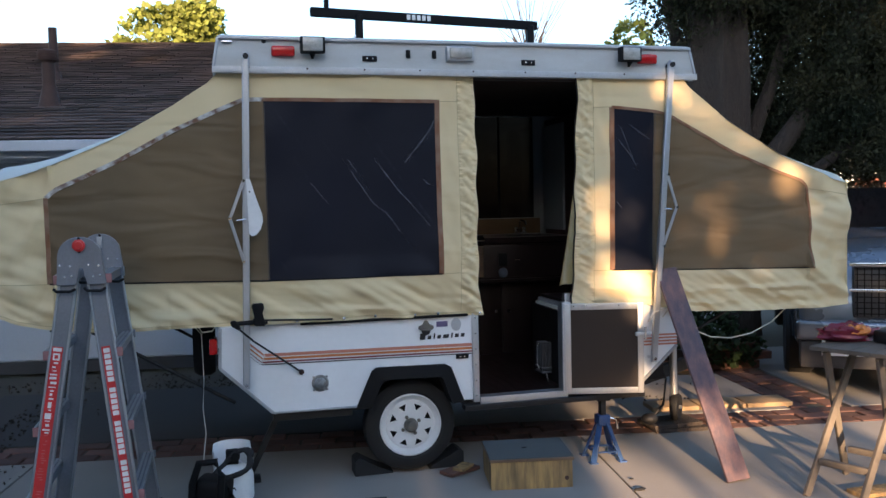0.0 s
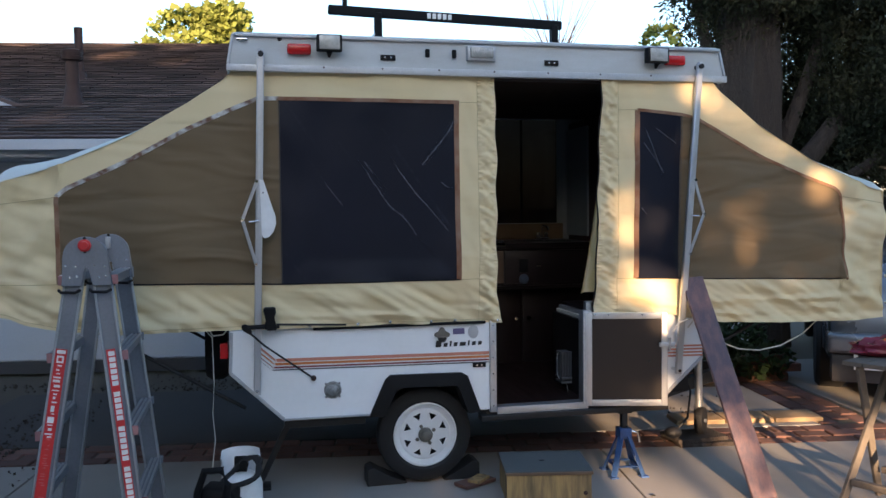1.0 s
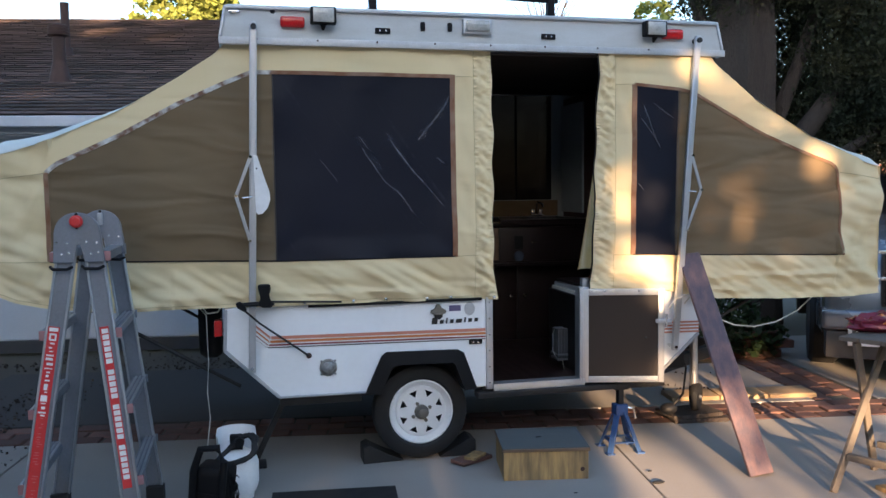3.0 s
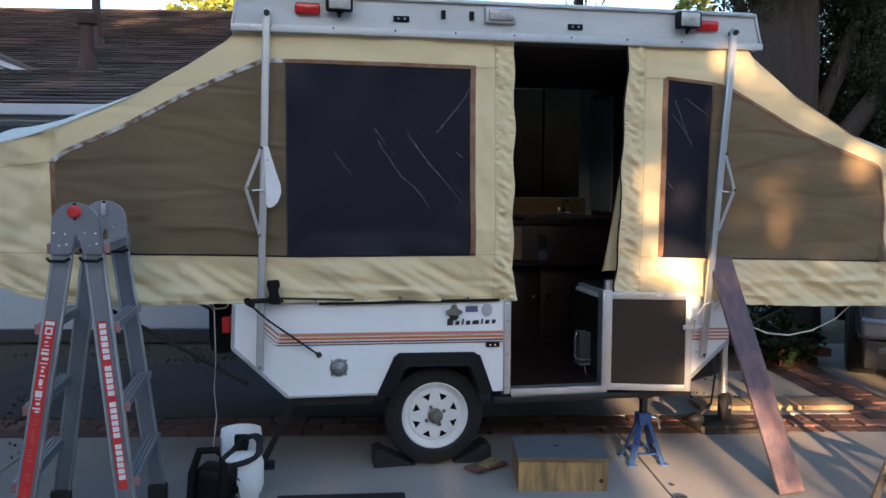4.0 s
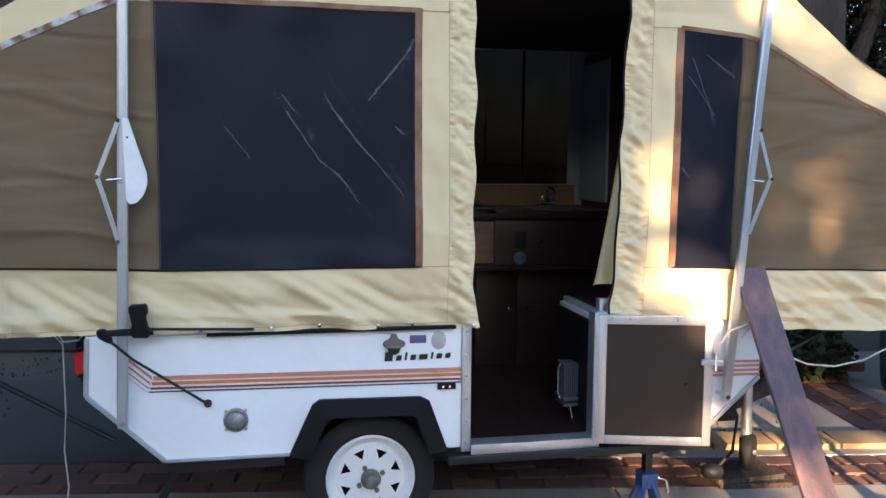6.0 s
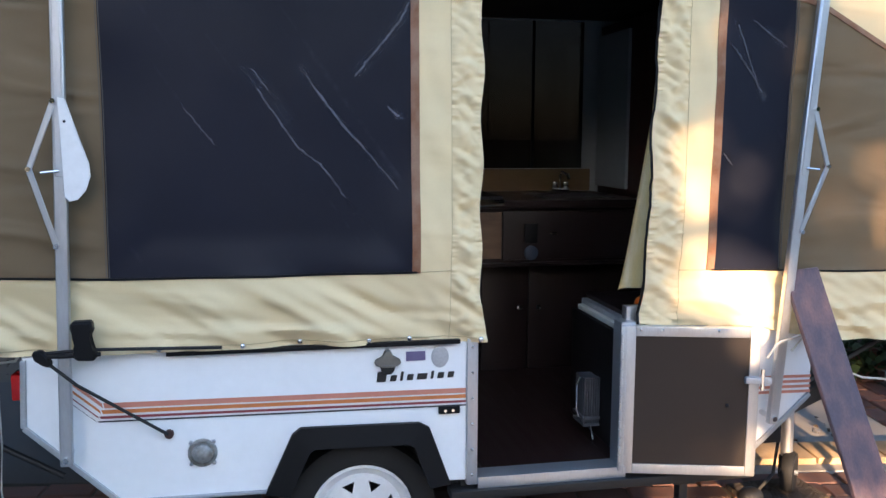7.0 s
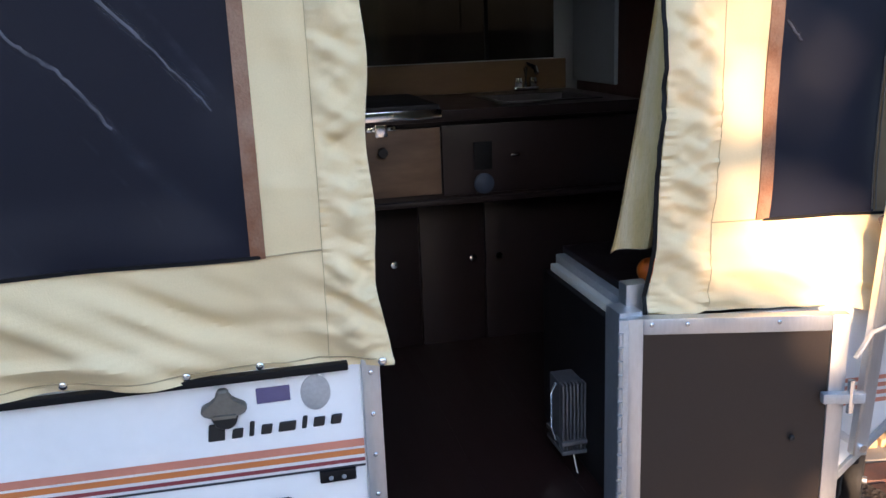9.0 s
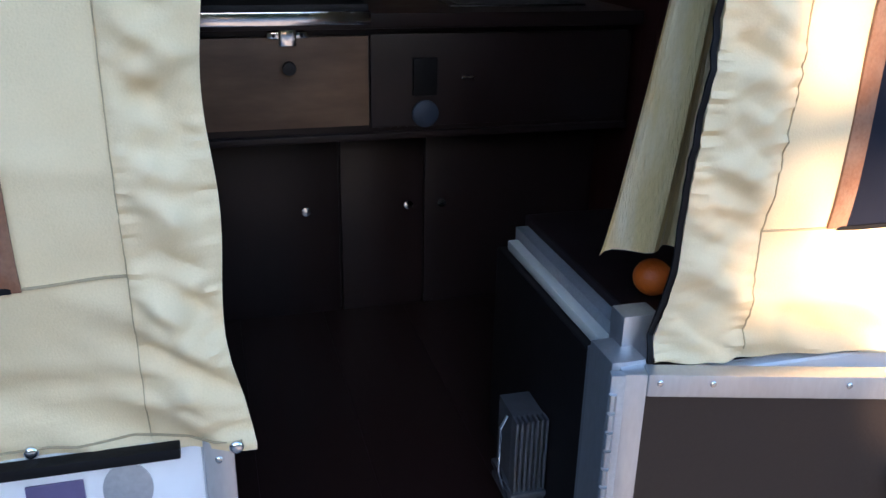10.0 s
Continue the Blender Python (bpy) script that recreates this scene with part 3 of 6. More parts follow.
opener = part("bottle_opener", prism([(1.089, 0.846), (1.109, 0.846), (1.111, 0.824), (1.132, 0.820), (1.141, 0.812), (1.139, 0.800), (1.124, 0.793), (1.074, 0.793), (1.059, 0.800), (1.057, 0.812), (1.066, 0.820), (1.087, 0.824)], F - 0.020, F, 0.004), CAST, camper, "cast iron bottle opener")
part("mouth", prism([(1.074, 0.794), (1.124, 0.794), (1.118, 0.776), (1.108, 0.768), (1.090, 0.768), (1.080, 0.776)], F - 0.016, F - 0.001, 0.003), DARKMETAL, opener, "dark bowl")
part("lip", box(1.078, 1.120, F - 0.026, F - 0.018, 0.793, 0.800, 0.002), CAST, opener)
part("badge", box(1.158, 1.220, F - 0.004, F, 0.806, 0.836, 0.001), PURPLE, camper, "small purple rectangular sticker")
part("badge", lathe([(0.028, 0), (0.028, 0.003), (0.022, 0.0045), (0.001, 0.005)], Matrix.Translation((1.267, F, 0.815)) @ FACING @ Matrix.Diagonal((1, 1.25, 1, 1)), 28), ALUDULL, camper, "oval grey metal badge")
for p0, p1, w in (((0.04, F - 0.006, 0.862), (0.031, F - 0.006, 0.66), 0.016), ((0.031, F - 0.006, 0.66), (0.286, F - 0.006, 0.416), 0.016), ((0.286, F - 0.006, 0.414), (0.73, F - 0.006, 0.412), 0.010), ((2.34, F - 0.006, 0.405), (2.582, F - 0.006, 0.622), 0.016)):
    part("edge_trim", beam(p0, p1, w, 0.012, 0.002), ALUDULL, camper)
part("edge_trim", box(0.437, 1.33, F - 0.02, F + 0.0, 0.858, 0.872, 0.002), BLACKP, camper, "black rubber drip strip")
part("tail_lamp", box(-0.02, 0.022, 4.93, 5.03, 0.72, 0.80, 0.008), TAIL, camper, "red tail lamp")

# door frame and the half door that is folded back
part("door_jamb", box(1.355, 1.390, F - 0.012, F + 0.05, 0.385, 0.872, 0.003), ALU, camper, "aluminium door jamb with rivets")
for k in range(6):
    part("rivet", ball((1.372, F - 0.013, 0.42 + k * 0.085), 0.005, 1, 0.5, 1, 8, 6), CHROME, camper)
part("door_jamb", box(1.880, 1.930, F + 0.001, F + 0.07, 0.395, 0.90, 0.003), ALU, camper)
part("door_sill", box(1.39, 1.90, F - 0.016, F + 0.07, 0.385, 0.408, 0.003), ALU, camper, "aluminium door sill")
part("sill_lip", box(1.39, 1.90, F - 0.022, F - 0.014, 0.372, 0.412, 0.002), ALU, camper)
half = thing("half_door", (1.92, 4.84, 0.39), "half-height brown door in an aluminium frame, folded open", "door")
DOOR = Matrix.Translation((1.887, 4.842, 0)) @ Matrix.Rotation(math.atan2(-0.114, 0.435), 4, "Z")
DW, Z0, Z1 = 0.438, 0.388, 0.893
part("panel", box(0.03, DW - 0.03, 0.006, 0.024, Z0 + 0.03, Z1 - 0.03, 0.0, DOOR), BROWNPANEL, half, "dark brown laminate panel", smooth=False)
for x0, x1, z0, z1 in ((0, 0.034, Z0, Z1), (DW - 0.034, DW, Z0, Z1), (0.0335, DW - 0.0335, Z0, Z0 + 0.034), (0.0335, DW - 0.0335, Z1 - 0.034, Z1)):
    part("door_frame", box(x0, x1, 0.0, 0.03, z0, z1, 0.004, DOOR), ALU, half, "aluminium frame")
part("hinge", box(-0.016, 0.004, -0.004, 0.012, Z0, Z1, 0.003, DOOR), ALUDULL, half, "long piano hinge")
for k in range(16):
    part("knuckle", rod([DOOR @ Vector((-0.012, -0.005, Z0 + 0.012 + k * 0.0295)), DOOR @ Vector((-0.012, -0.005, Z0 + 0.036 + k * 0.0295))], 0.006), ALU, half)
latch = part("latch", box(DW - 0.05, DW + 0.035, -0.02, 0.0, 0.71, 0.732, 0.004, DOOR), ALUDULL, half, "metal latch")
part("bolt", rod([DOOR @ Vector((DW + 0.005, -0.014, 0.69)), DOOR @ Vector((DW + 0.005, -0.014, 0.76))], 0.007), CHROME, latch)
part("knob", ball(DOOR @ Vector((DW - 0.10, -0.002, 0.63)), 0.007, 1, 0.7, 1, 10, 6), DARKMETAL, half)
for x in (0.05, 0.12, 0.30):
    part("rivet", ball(DOOR @ Vector((x, -0.001, Z1 - 0.012)), 0.005, 1, 0.5, 1, 8, 6), CHROME, half)
part("stub_post", box(1.912, 1.965, 4.90, 4.94, 0.86, 0.945, 0.003), ALU, camper, "short aluminium channel")


# ---- canvas ----
def rumple(x, z):
    """Soft folds of the slack canvas."""
    v = 0.014 * noise.noise((x * 1.7, 3.1, z * 2.3)) + 0.006 * noise.noise((x * 3.0 + z * 5.5, 8.2, (z - x) * 1.2))
    low = min(1.0, max(0.0, 1.11 - z) / 0.10)
    d = x * 0.62 + z
    v += low * (0.034 * noise.noise((d * 9, 1.7, (z - x) * 1.3)) + 0.024 * noise.noise((d * 24, 5.0, (z - x) * 2.2)) * (0.6 + noise.noise((x * 1.5, 2.2, 0.4))))
    for c, w in ((1.355, 0.058), (2.01, 0.066)):
        k = max(0.0, 1 - ((x - c) / w) ** 2)
        v += k * (0.022 * noise.noise((x * 9, 2.0, z * 13 + x * 9)) + 0.012 * noise.noise((x * 12, 6.0, z * 34 + x * 14)) - 0.006)
        v += k * 0.007 * noise.noise((x * 24, 7.7, z * 40 - x * 20))
        v -= k * 0.012 * abs(noise.noise((x * 10, 6.6, z * 22 + x * 12)))
    for c in (1.306, 1.398, 2.066, 1.957):
        v += 0.0085 * math.exp(-((x - c) / 0.017) ** 2) * noise.noise((c * 9, 3.3, z * 115)) * max(0.0, 0.6 + 1.6 * noise.noise((c, 1.3, z * 3)))
    for c, w in ((1.24, 0.06), (2.13, 0.06)):
        k = max(0.0, 1 - ((x - c) / w) ** 2)
        v += k * 0.013 * noise.noise((x * 8, 4.0, z * 7 + x * 8))
    v -= 0.030 * math.exp(-((z - 1.16) / 0.2) ** 2) * math.exp(-((x - 0.95) / 0.5) ** 2)
    hem = min(1.0, max(0.0, 0.99 - z) / 0.06)
    v += hem * (0.016 * noise.noise((x * 2.4, 4.9, z * 21)) + 0.009 * noise.noise((x * 5.5, 2.9, z * 38 + x * 4)))
    if x < -0.72 or x > 3.45:
        v += 0.040 * noise.noise((x * 5 + z * 3, 9.0, z * 4)) + 0.020 * noise.noise((x * 13 - z * 5, 3.0, z * 5)) + 0.012 * noise.noise((x * 9 + z * 16, 1.0, z * 9))
    if x < -0.2:
        v += 0.020 * low * noise.noise((x * 3.0, 7.1, z * 15 + x * 3))
    v += 0.014 * noise.noise((x * 4.5 - z * 2.5, 4.4, z * 1.1))
    return v


def sheet(x0, x1, low, high, nx, nz, y=4.848, side=None, calm=False):
    """A canvas piece between two heights along x, with folds; side(z) shifts the right or left edge."""
    bm = bmesh.new()
    grid = []
    for i in range(nx + 1):
        x = x0 + (x1 - x0) * i / nx
        row = []
        for j in range(nz + 1):
            z = low(x) + (high(x) - low(x)) * j / nz
            sx = x + (side(z) * (i / nx) if side else 0.0)
            e = min((x - x0) / (x1 - x0), 1 - (x - x0) / (x1 - x0), j / nz, 1 - j / nz)
            row.append(bm.verts.new((sx, y + rumple(x, z) * (max(0.25, 1 - 6 * e) if calm else 1.0), z)))
        grid.append(row)
    for i in range(nx):
        for j in range(nz):
            bm.faces.new((grid[i][j], grid[i + 1][j], grid[i + 1][j + 1], grid[i][j + 1]))
    return bm


def ribbon(points, w, y, off=0.004, flat=1.0):
    """A flat tape along points of x and z; flat: how far it follows the folds."""
    bm = bmesh.new()
    a, b = [], []
    for i, (x, z) in enumerate(points):
        p, q = points[max(i - 1, 0)], points[min(i + 1, len(points) - 1)]
        d = Vector((q[0] - p[0], q[1] - p[1])).normalized()
        nx, nz = -d.y * w / 2, d.x * w / 2
        yy = y + rumple(x, z) * flat - off
        a.append((bm.verts.new((x + nx, yy, z + nz)), bm.verts.new((x - nx, yy, z - nz))))
        b.append((bm.verts.new((x + nx, yy + off, z + nz)), bm.verts.new((x - nx, yy + off, z - nz))))
    for i in range(len(points) - 1):
        bm.faces.new((a[i][0], a[i][1], a[i + 1][1], a[i + 1][0]))
        bm.faces.new((a[i][0], a[i + 1][0], b[i + 1][0], b[i][0]))
        bm.faces.new((a[i][1], b[i][1], b[i + 1][1], a[i + 1][1]))
    return bm


def along(f, x0, x1, n):
    return [(x0 + (x1 - x0) * i / n, f(x0 + (x1 - x0) * i / n)) for i in range(n + 1)]


ZB = line([(-1.03, 0.985), (-0.96, 0.968), (-0.87, 0.932), (-0.75, 0.902), (-0.5, 0.876), (0.16, 0.872), (0.82, 0.872), (1.42, 0.860)])
WB = line([(-1.03, 1.128), (-0.73, 1.120), (0.3, 1.095), (1.19, 1.093), (1.42, 1.093)])
WT = line([(-1.03, 1.495), (-0.745, 1.53), (-0.70, 1.571), (-0.41, 1.706), (-0.154, 1.85), (0.06, 1.95), (0.19, 2.006), (0.29, 2.008), (1.19, 2.004), (1.42, 2.004)])
ZT = line([(-1.03, 1.595), (-0.97, 1.606), (-0.73, 1.681), (-0.407, 1.823), (-0.149, 1.974), (0.02, 2.088), (0.075, 2.145), (1.42, 2.145)])
Y = 4.848
tent = thing("tent_canvas", (0.2, 4.85, 0.87), "cream canvas tent wall with a dark screened window", "tent wall")


def waver(z):
    return 0.004 * math.sin(z * 23) + 0.005 * noise.noise((0.3, 1.1, z * 6)) - 0.017 * min(1.0, max(0.0, (z - 0.87) / 0.14)) ** 0.7


part("lower_band", sheet(-1.0, 1.298, ZB, WB, 220, 24), SLACK, tent, "cream canvas")
part("upper_band", sheet(-1.0, 1.298, WT, ZT, 150, 6), CANVAS, tent, "cream canvas")
part("end_band", sheet(-1.0, -0.742, WB, WT, 30, 40), SLACK, tent, "cream canvas")
part("cloth_panel", sheet(-0.742, 0.288, WB, WT, 70, 40), OLIVE, tent, "olive-brown cloth panel")
part("screen", sheet(0.288, 1.190, WB, WT, 60, 50, calm=True), SCREEN, tent, "near-black screen behind creased clear vinyl")
# worn creases in the vinyl: a hazy streak with a bright broken line in it
rng = random.Random(4)


def crease(pts, owner, widths, haze=0.016):
    def along_line(n, jit):
        us = np.linspace(0, len(pts) - 1, n)
        return [(float(np.interp(u, range(len(pts)), [p[0] for p in pts])) + rng.uniform(-jit, jit), float(np.interp(u, range(len(pts)), [p[1] for p in pts])) + rng.uniform(-jit, jit)) for u in us]
    n = 7 * len(pts)
    part("crease", ribbon(along_line(n, 0.0022), haze, Y, 0.0016, 0.25), HAZE, owner, "hazy streak in the vinyl")
    for w in widths:
        line_pts = along_line(n, 0.0022)
        a = rng.randrange(0, n // 3)
        part("crease", ribbon(line_pts[a:a + rng.randrange(n // 3, n)], w, Y, 0.0024, 0.25), CREASE, owner, "pale worn crease in the vinyl")


for pts, widths, haze in (([(0.678, 1.708), (0.735, 1.622), (0.785, 1.544), (0.835, 1.472), (0.902, 1.422), (0.953, 1.353), (1.005, 1.279), (1.075, 1.205)], (0.004, 0.0025), 0.014),
                          ([(0.705, 1.70), (0.755, 1.635), (0.800, 1.570), (0.815, 1.545)], (0.0025,), 0.020),
                          ([(0.843, 1.717), (0.872, 1.67), (0.923, 1.599), (0.965, 1.544), (1.051, 1.448), (1.113, 1.375), (1.161, 1.309)], (0.0045, 0.0025), 0.020),
                          ([(1.177, 1.921), (1.140, 1.850), (1.098, 1.796), (1.050, 1.740), (1.004, 1.686)], (0.005,), 0.034),
                          ([(0.504, 1.598), (0.547, 1.541), (0.60, 1.475)], (0.003,), 0.009), ([(0.335, 1.115), (0.381, 1.126), (0.435, 1.128), (0.52, 1.118)], (0.003,), 0.020),
                          ([(1.10, 1.60), (1.13, 1.57), (1.16, 1.565)], (0.004,), 0.022), ([(0.70, 1.15), (0.712, 1.125), (0.716, 1.105)], (0.003,), 0.014)):
    crease(pts, tent, widths, haze)
part("upright_band", sheet(1.190, 1.298, WB, WT, 10, 60), CANVAS, tent, "cream canvas")
part("edge_hem", sheet(1.298, 1.412, ZB, ZT, 22, 320, side=waver), CANVAS, tent, "puckered cream hem")
part("binding", ribbon(along(WT, -0.742, 0.288, 40), 0.020, Y), FRAY, tent, "frayed brown and white binding")
part("binding", ribbon(along(WT, 0.288, 1.19, 30), 0.018, Y), BINDING, tent)
part("binding", ribbon([(1.186, 1.09 + k * 0.0318) for k in range(30)], 0.026, Y), BINDING, tent, "brown binding tape")
part("binding", ribbon([(-0.742, WB(-0.742) + k * (WT(-0.742) - WB(-0.742)) / 12) for k in range(13)], 0.020, Y), BINDING, tent)
part("binding", ribbon(along(WB, -0.742, 1.19, 50), 0.007, Y), BLACKP, tent)
for xs in (0.284, 0.292):
    part("stitching", ribbon([(xs, 1.10 + k * 0.0445) for k in range(21)], 0.0016, Y, 0.003), SEAMLINE, tent)
for xs in (1.298,):
    part("stitching", ribbon([(xs, 0.875 + k * 0.00844) for k in range(150)], 0.0011, Y, 0.002), THREAD, tent)
part("stitching", ribbon(along(WB, 1.19, 1.298, 6), 0.0025, Y, 0.003), THREAD, tent)
part("stitching", ribbon(along(WB, -1.0, -0.742, 8), 0.0025, Y, 0.003), THREAD, tent)
part("stitching", ribbon(along(WT, -1.0, -0.742, 8), 0.0025, Y, 0.003), THREAD, tent)
part("stitching", ribbon(along(WT, 1.19, 1.298, 6), 0.0025, Y, 0.003), THREAD, tent)
part("hem_stitching", ribbon(along(lambda x: ZB(x) + 0.016, -1.0, 1.40, 80), 0.0018, Y, 0.003), THREAD, tent)
for x in (0.16, 0.42, 0.66, 0.83, 1.04, 1.17, 1.393):
    part("snap", ball((x, Y + rumple(x, ZB(x) + 0.01) - 0.004, ZB(x) + 0.012), 0.0085, 1, 0.55, 1, 12, 8), CHROME, tent)

RB = line([(1.93, 0.892), (2.38, 0.872), (2.45, 0.85), (2.72, 0.808), (3.2, 0.792), (3.62, 0.788), (3.76, 0.806)])
RW = line([(1.93, 1.072), (2.18, 1.070), (3.46, 1.033), (3.76, 1.030)])
RT = line([(1.93, 1.975), (2.19, 1.980), (2.45, 1.956), (2.535, 1.935), (2.983, 1.713), (3.417, 1.553), (3.47, 1.505), (3.76, 1.46)])
RZ = line([(1.93, 2.145), (2.62, 2.145), (2.667, 2.092), (2.91, 1.912), (3.268, 1.712), (3.638, 1.561), (3.76, 1.53)])
tent2 = thing("tent_canvas", (2.8, 4.85, 0.87), "cream canvas tent wall beside the doorway, dappled with low sun", "tent wall")
part("lower_band", sheet(2.075, 3.73, RB, RW, 160, 24), SLACK, tent2, "cream canvas")
part("upper_band", sheet(2.075, 3.73, RT, RZ, 110, 7), CANVAS, tent2, "cream canvas")
part("end_band", sheet(3.468, 3.73, RW, RT, 30, 40), SLACK, tent2, "cream canvas")
part("screen", sheet(2.182, 2.440, RW, RT, 20, 50, calm=True), SCREEN, tent2, "near-black screen behind clear vinyl")
for pts, haze in (([(2.225, 1.945), (2.259, 1.913), (2.297, 1.881), (2.365, 1.837), (2.433, 1.792)], 0.026), ([(2.207, 1.818), (2.246, 1.777), (2.285, 1.728), (2.35, 1.635)], 0.014),
                  ([(2.215, 1.92), (2.27, 1.80), (2.31, 1.70), (2.335, 1.62)], 0.018), ([(2.197, 1.47), (2.221, 1.444), (2.241, 1.419)], 0.010)):
    crease(pts, tent2, (0.003,), haze)
for xs in (2.436, 2.445):
    part("stitching", ribbon([(xs, 1.07 + k * 0.044) for k in range(21)], 0.0016, Y, 0.003), SEAMLINE, tent2)
part("cloth_panel", sheet(2.440, 3.468, RW, RT, 70, 40), OLIVE, tent2, "olive-brown cloth panel")
part("upright_band", sheet(2.075, 2.182, RW, RT, 10, 60), CANVAS, tent2, "cream canvas")
part("edge_hem", sheet(2.075, 1.945, RB, RZ, 22, 320, side=lambda z: 0.004 * math.sin(z * 19 + 1) + 0.028 * (z - 0.9)), CANVAS, tent2, "puckered cream hem")
part("edge_cord", ribbon([(1.941 + 0.028 * (z - 0.9) + 0.004 * math.sin(z * 19 + 1), z) for z in np.linspace(0.89, 2.14, 70)], 0.008, Y + 0.006, 0.003), BLACKP, tent2)
part("binding", ribbon(along(RT, 2.182, 3.468, 44), 0.016, Y), BINDING, tent2, "brown binding tape")
part("binding", ribbon([(2.182, 1.07 + k * 0.0313) for k in range(30)], 0.028, Y), BINDING, tent2)
part("binding", ribbon([(3.468, RW(3.468) + k * (RT(3.468) - RW(3.468)) / 12) for k in range(13)], 0.014, Y), BINDING, tent2)
part("binding", ribbon(along(RW, 2.182, 3.468, 40), 0.006, Y), BLACKP, tent2)
for xs in (2.075,):
    part("stitching", ribbon([(xs, 0.90 + k * 0.00844) for k in range(146)], 0.0011, Y, 0.002), THREAD, tent2)
part("stitching", ribbon(along(RT, 3.468, 3.73, 8), 0.003, Y, 0.003), THREAD, tent2)
part("stitching", ribbon(along(RT, 2.075, 2.182, 8), 0.0025, Y, 0.003), THREAD, tent2)
part("stitching", ribbon(along(RW, 2.075, 2.182, 8), 0.0025, Y, 0.003), THREAD, tent2)

# tent tops over the two bunks, their end walls and the far side
YB = 6.66


def bunk_top(xe, xr, edge, rise):
    bm = bmesh.new()
    grid = []
    for i in range(25):
        x = xr + (xe - xr) * i / 24
        grid.append([bm.verts.new((x, Y + (YB - Y) * j / 20, edge(x) + rise * (i / 24) * math.sin(math.pi * j / 20) ** 0.6 - 0.002 + 0.006 * noise.noise((x * 4, j * 0.4, 1.0)))) for j in range(21)])
    for i in range(24):
        for j in range(20):
            bm.faces.new((grid[i][j], grid[i + 1][j], grid[i + 1][j + 1], grid[i][j + 1]))
    return bm


def end_wall(xe, low, high, rise):
    bm = bmesh.new()
    cols = []
    for j in range(21):
        y = Y + (YB - Y) * j / 20
        hi = high + rise * math.sin(math.pi * j / 20) ** 0.6 - 0.002
        cols.append([bm.verts.new((xe + 0.01 * noise.noise((y * 3, k, 2.0)) * (0 < j < 20), y, low + (hi - low) * k / 10)) for k in range(11)])
    for j in range(20):
        for k in range(10):
            bm.faces.new((cols[j][k], cols[j + 1][k], cols[j + 1][k + 1], cols[j][k + 1]))
    return bm


part("tent_top", bunk_top(-1.0, 0.07, ZT, 0.13), VINYL, tent, "white vinyl top over the bunk")
part("end_wall", end_wall(-1.0, ZB(-1.0), ZT(-1.0), 0.13), CANVAS, tent)
part("tent_top", bunk_top(3.73, 2.63, RZ, 0.16), VINYL, tent2, "white vinyl top over the bunk")
part("end_wall", end_wall(3.73, RB(3.73), RZ(3.73), 0.16), CANVAS, tent2)
far = thing("tent_canvas", (1.4, 6.66, 0.87), "grey-lined canvas wall with a smoked vinyl window, far side", "tent wall")
part("wall_left", prism([(1.05, 0.86), (1.05, 2.145)] + [(x, ZT(x) - 0.004) for x in (0.07, 0.02, -0.149, -0.407, -0.73, -0.99)] + [(-0.99, 0.99), (-0.5, 0.88)], 6.64, 6.648, 0), LINER, far, smooth=False)
part("wall_right", prism([(2.385, 0.86), (2.385, 2.145)] + [(x, RZ(x) - 0.004) for x in (2.62, 2.667, 2.91, 3.268, 3.638, 3.72)] + [(3.72, 0.80), (2.8, 0.81)], 6.64, 6.648, 0), LINER, far, smooth=False)
part("wall_low", box(1.05, 2.385, 6.64, 6.648, 0.86, 1.345, 0), LINER, far, smooth=False)
part("wall_high", box(1.05, 2.385, 6.64, 6.648, 2.11, 2.145, 0), LINER, far, smooth=False)
part("window_pane", box(1.05, 2.385, 6.642, 6.646, 1.345, 2.11, 0), BACKSCREEN, far, "smoked clear vinyl pane", smooth=False)
part("window_bar", box(2.10, 2.115, 6.632, 6.64, 1.345, 2.11, 0.002), BLACKP, far)
for nm, x0, x1 in (("bunk_board", -0.76, 0.06), ("bunk_board", 2.60, 3.71)):
    part(nm, box(x0, x1, 4.90, 6.60, 0.885, 0.93, 0.006), DARKMETAL, camper, "dark bunk platform edge")
for p0, p1 in (((-0.62, 5.0, 0.885), (0.10, 5.0, 0.45)), ((3.20, 5.0, 0.885), (2.50, 5.05, 0.50)), ((-0.62, 6.4, 0.885), (0.10, 6.4, 0.45)), ((3.20, 6.4, 0.885), (2.50, 6.4, 0.50))):
    part("bunk_strut", rod([p0, p1], 0.010), DARKMETAL, camper, "steel strut beneath the bunk")

# ---- roof ----
roof = thing("camper_roof", (1.37, 5.75, 2.14), "white raised camper roof with lamps along its edge", "camper roof")
rv = []
for z, i in ((2.135, 0.0), (2.165, 0.004), (2.168, 0.012), (2.298, 0.028), (2.306, 0.022), (2.318, 0.028), (2.325, 0.05)):
    rv.append((z, i))
rb = bmesh.new()
rings = [[rb.verts.new(p) for p in ((0.048 + i, 4.822 + i * 0.6, z), (2.695 - i, 4.822 + i * 0.6, z), (2.695 - i, 6.70 - i, z), (0.048 + i, 6.70 - i, z))] for z, i in rv]
for a, b in zip(rings, rings[1:]):
    for k in range(4):
        rb.faces.new((a[k], a[(k + 1) % 4], b[(k + 1) % 4], b[k]))
rb.faces.new(rings[0][::-1]), rb.faces.new(rings[-1])
part("shell", rb, ROOFWHITE, roof, "weathered white roof shell", smooth=False)
part("ceiling_board", box(0.07, 2.67, 4.862, 6.63, 2.118, 2.134, 0), CEIL, roof, "dark brown ceiling board", smooth=False)
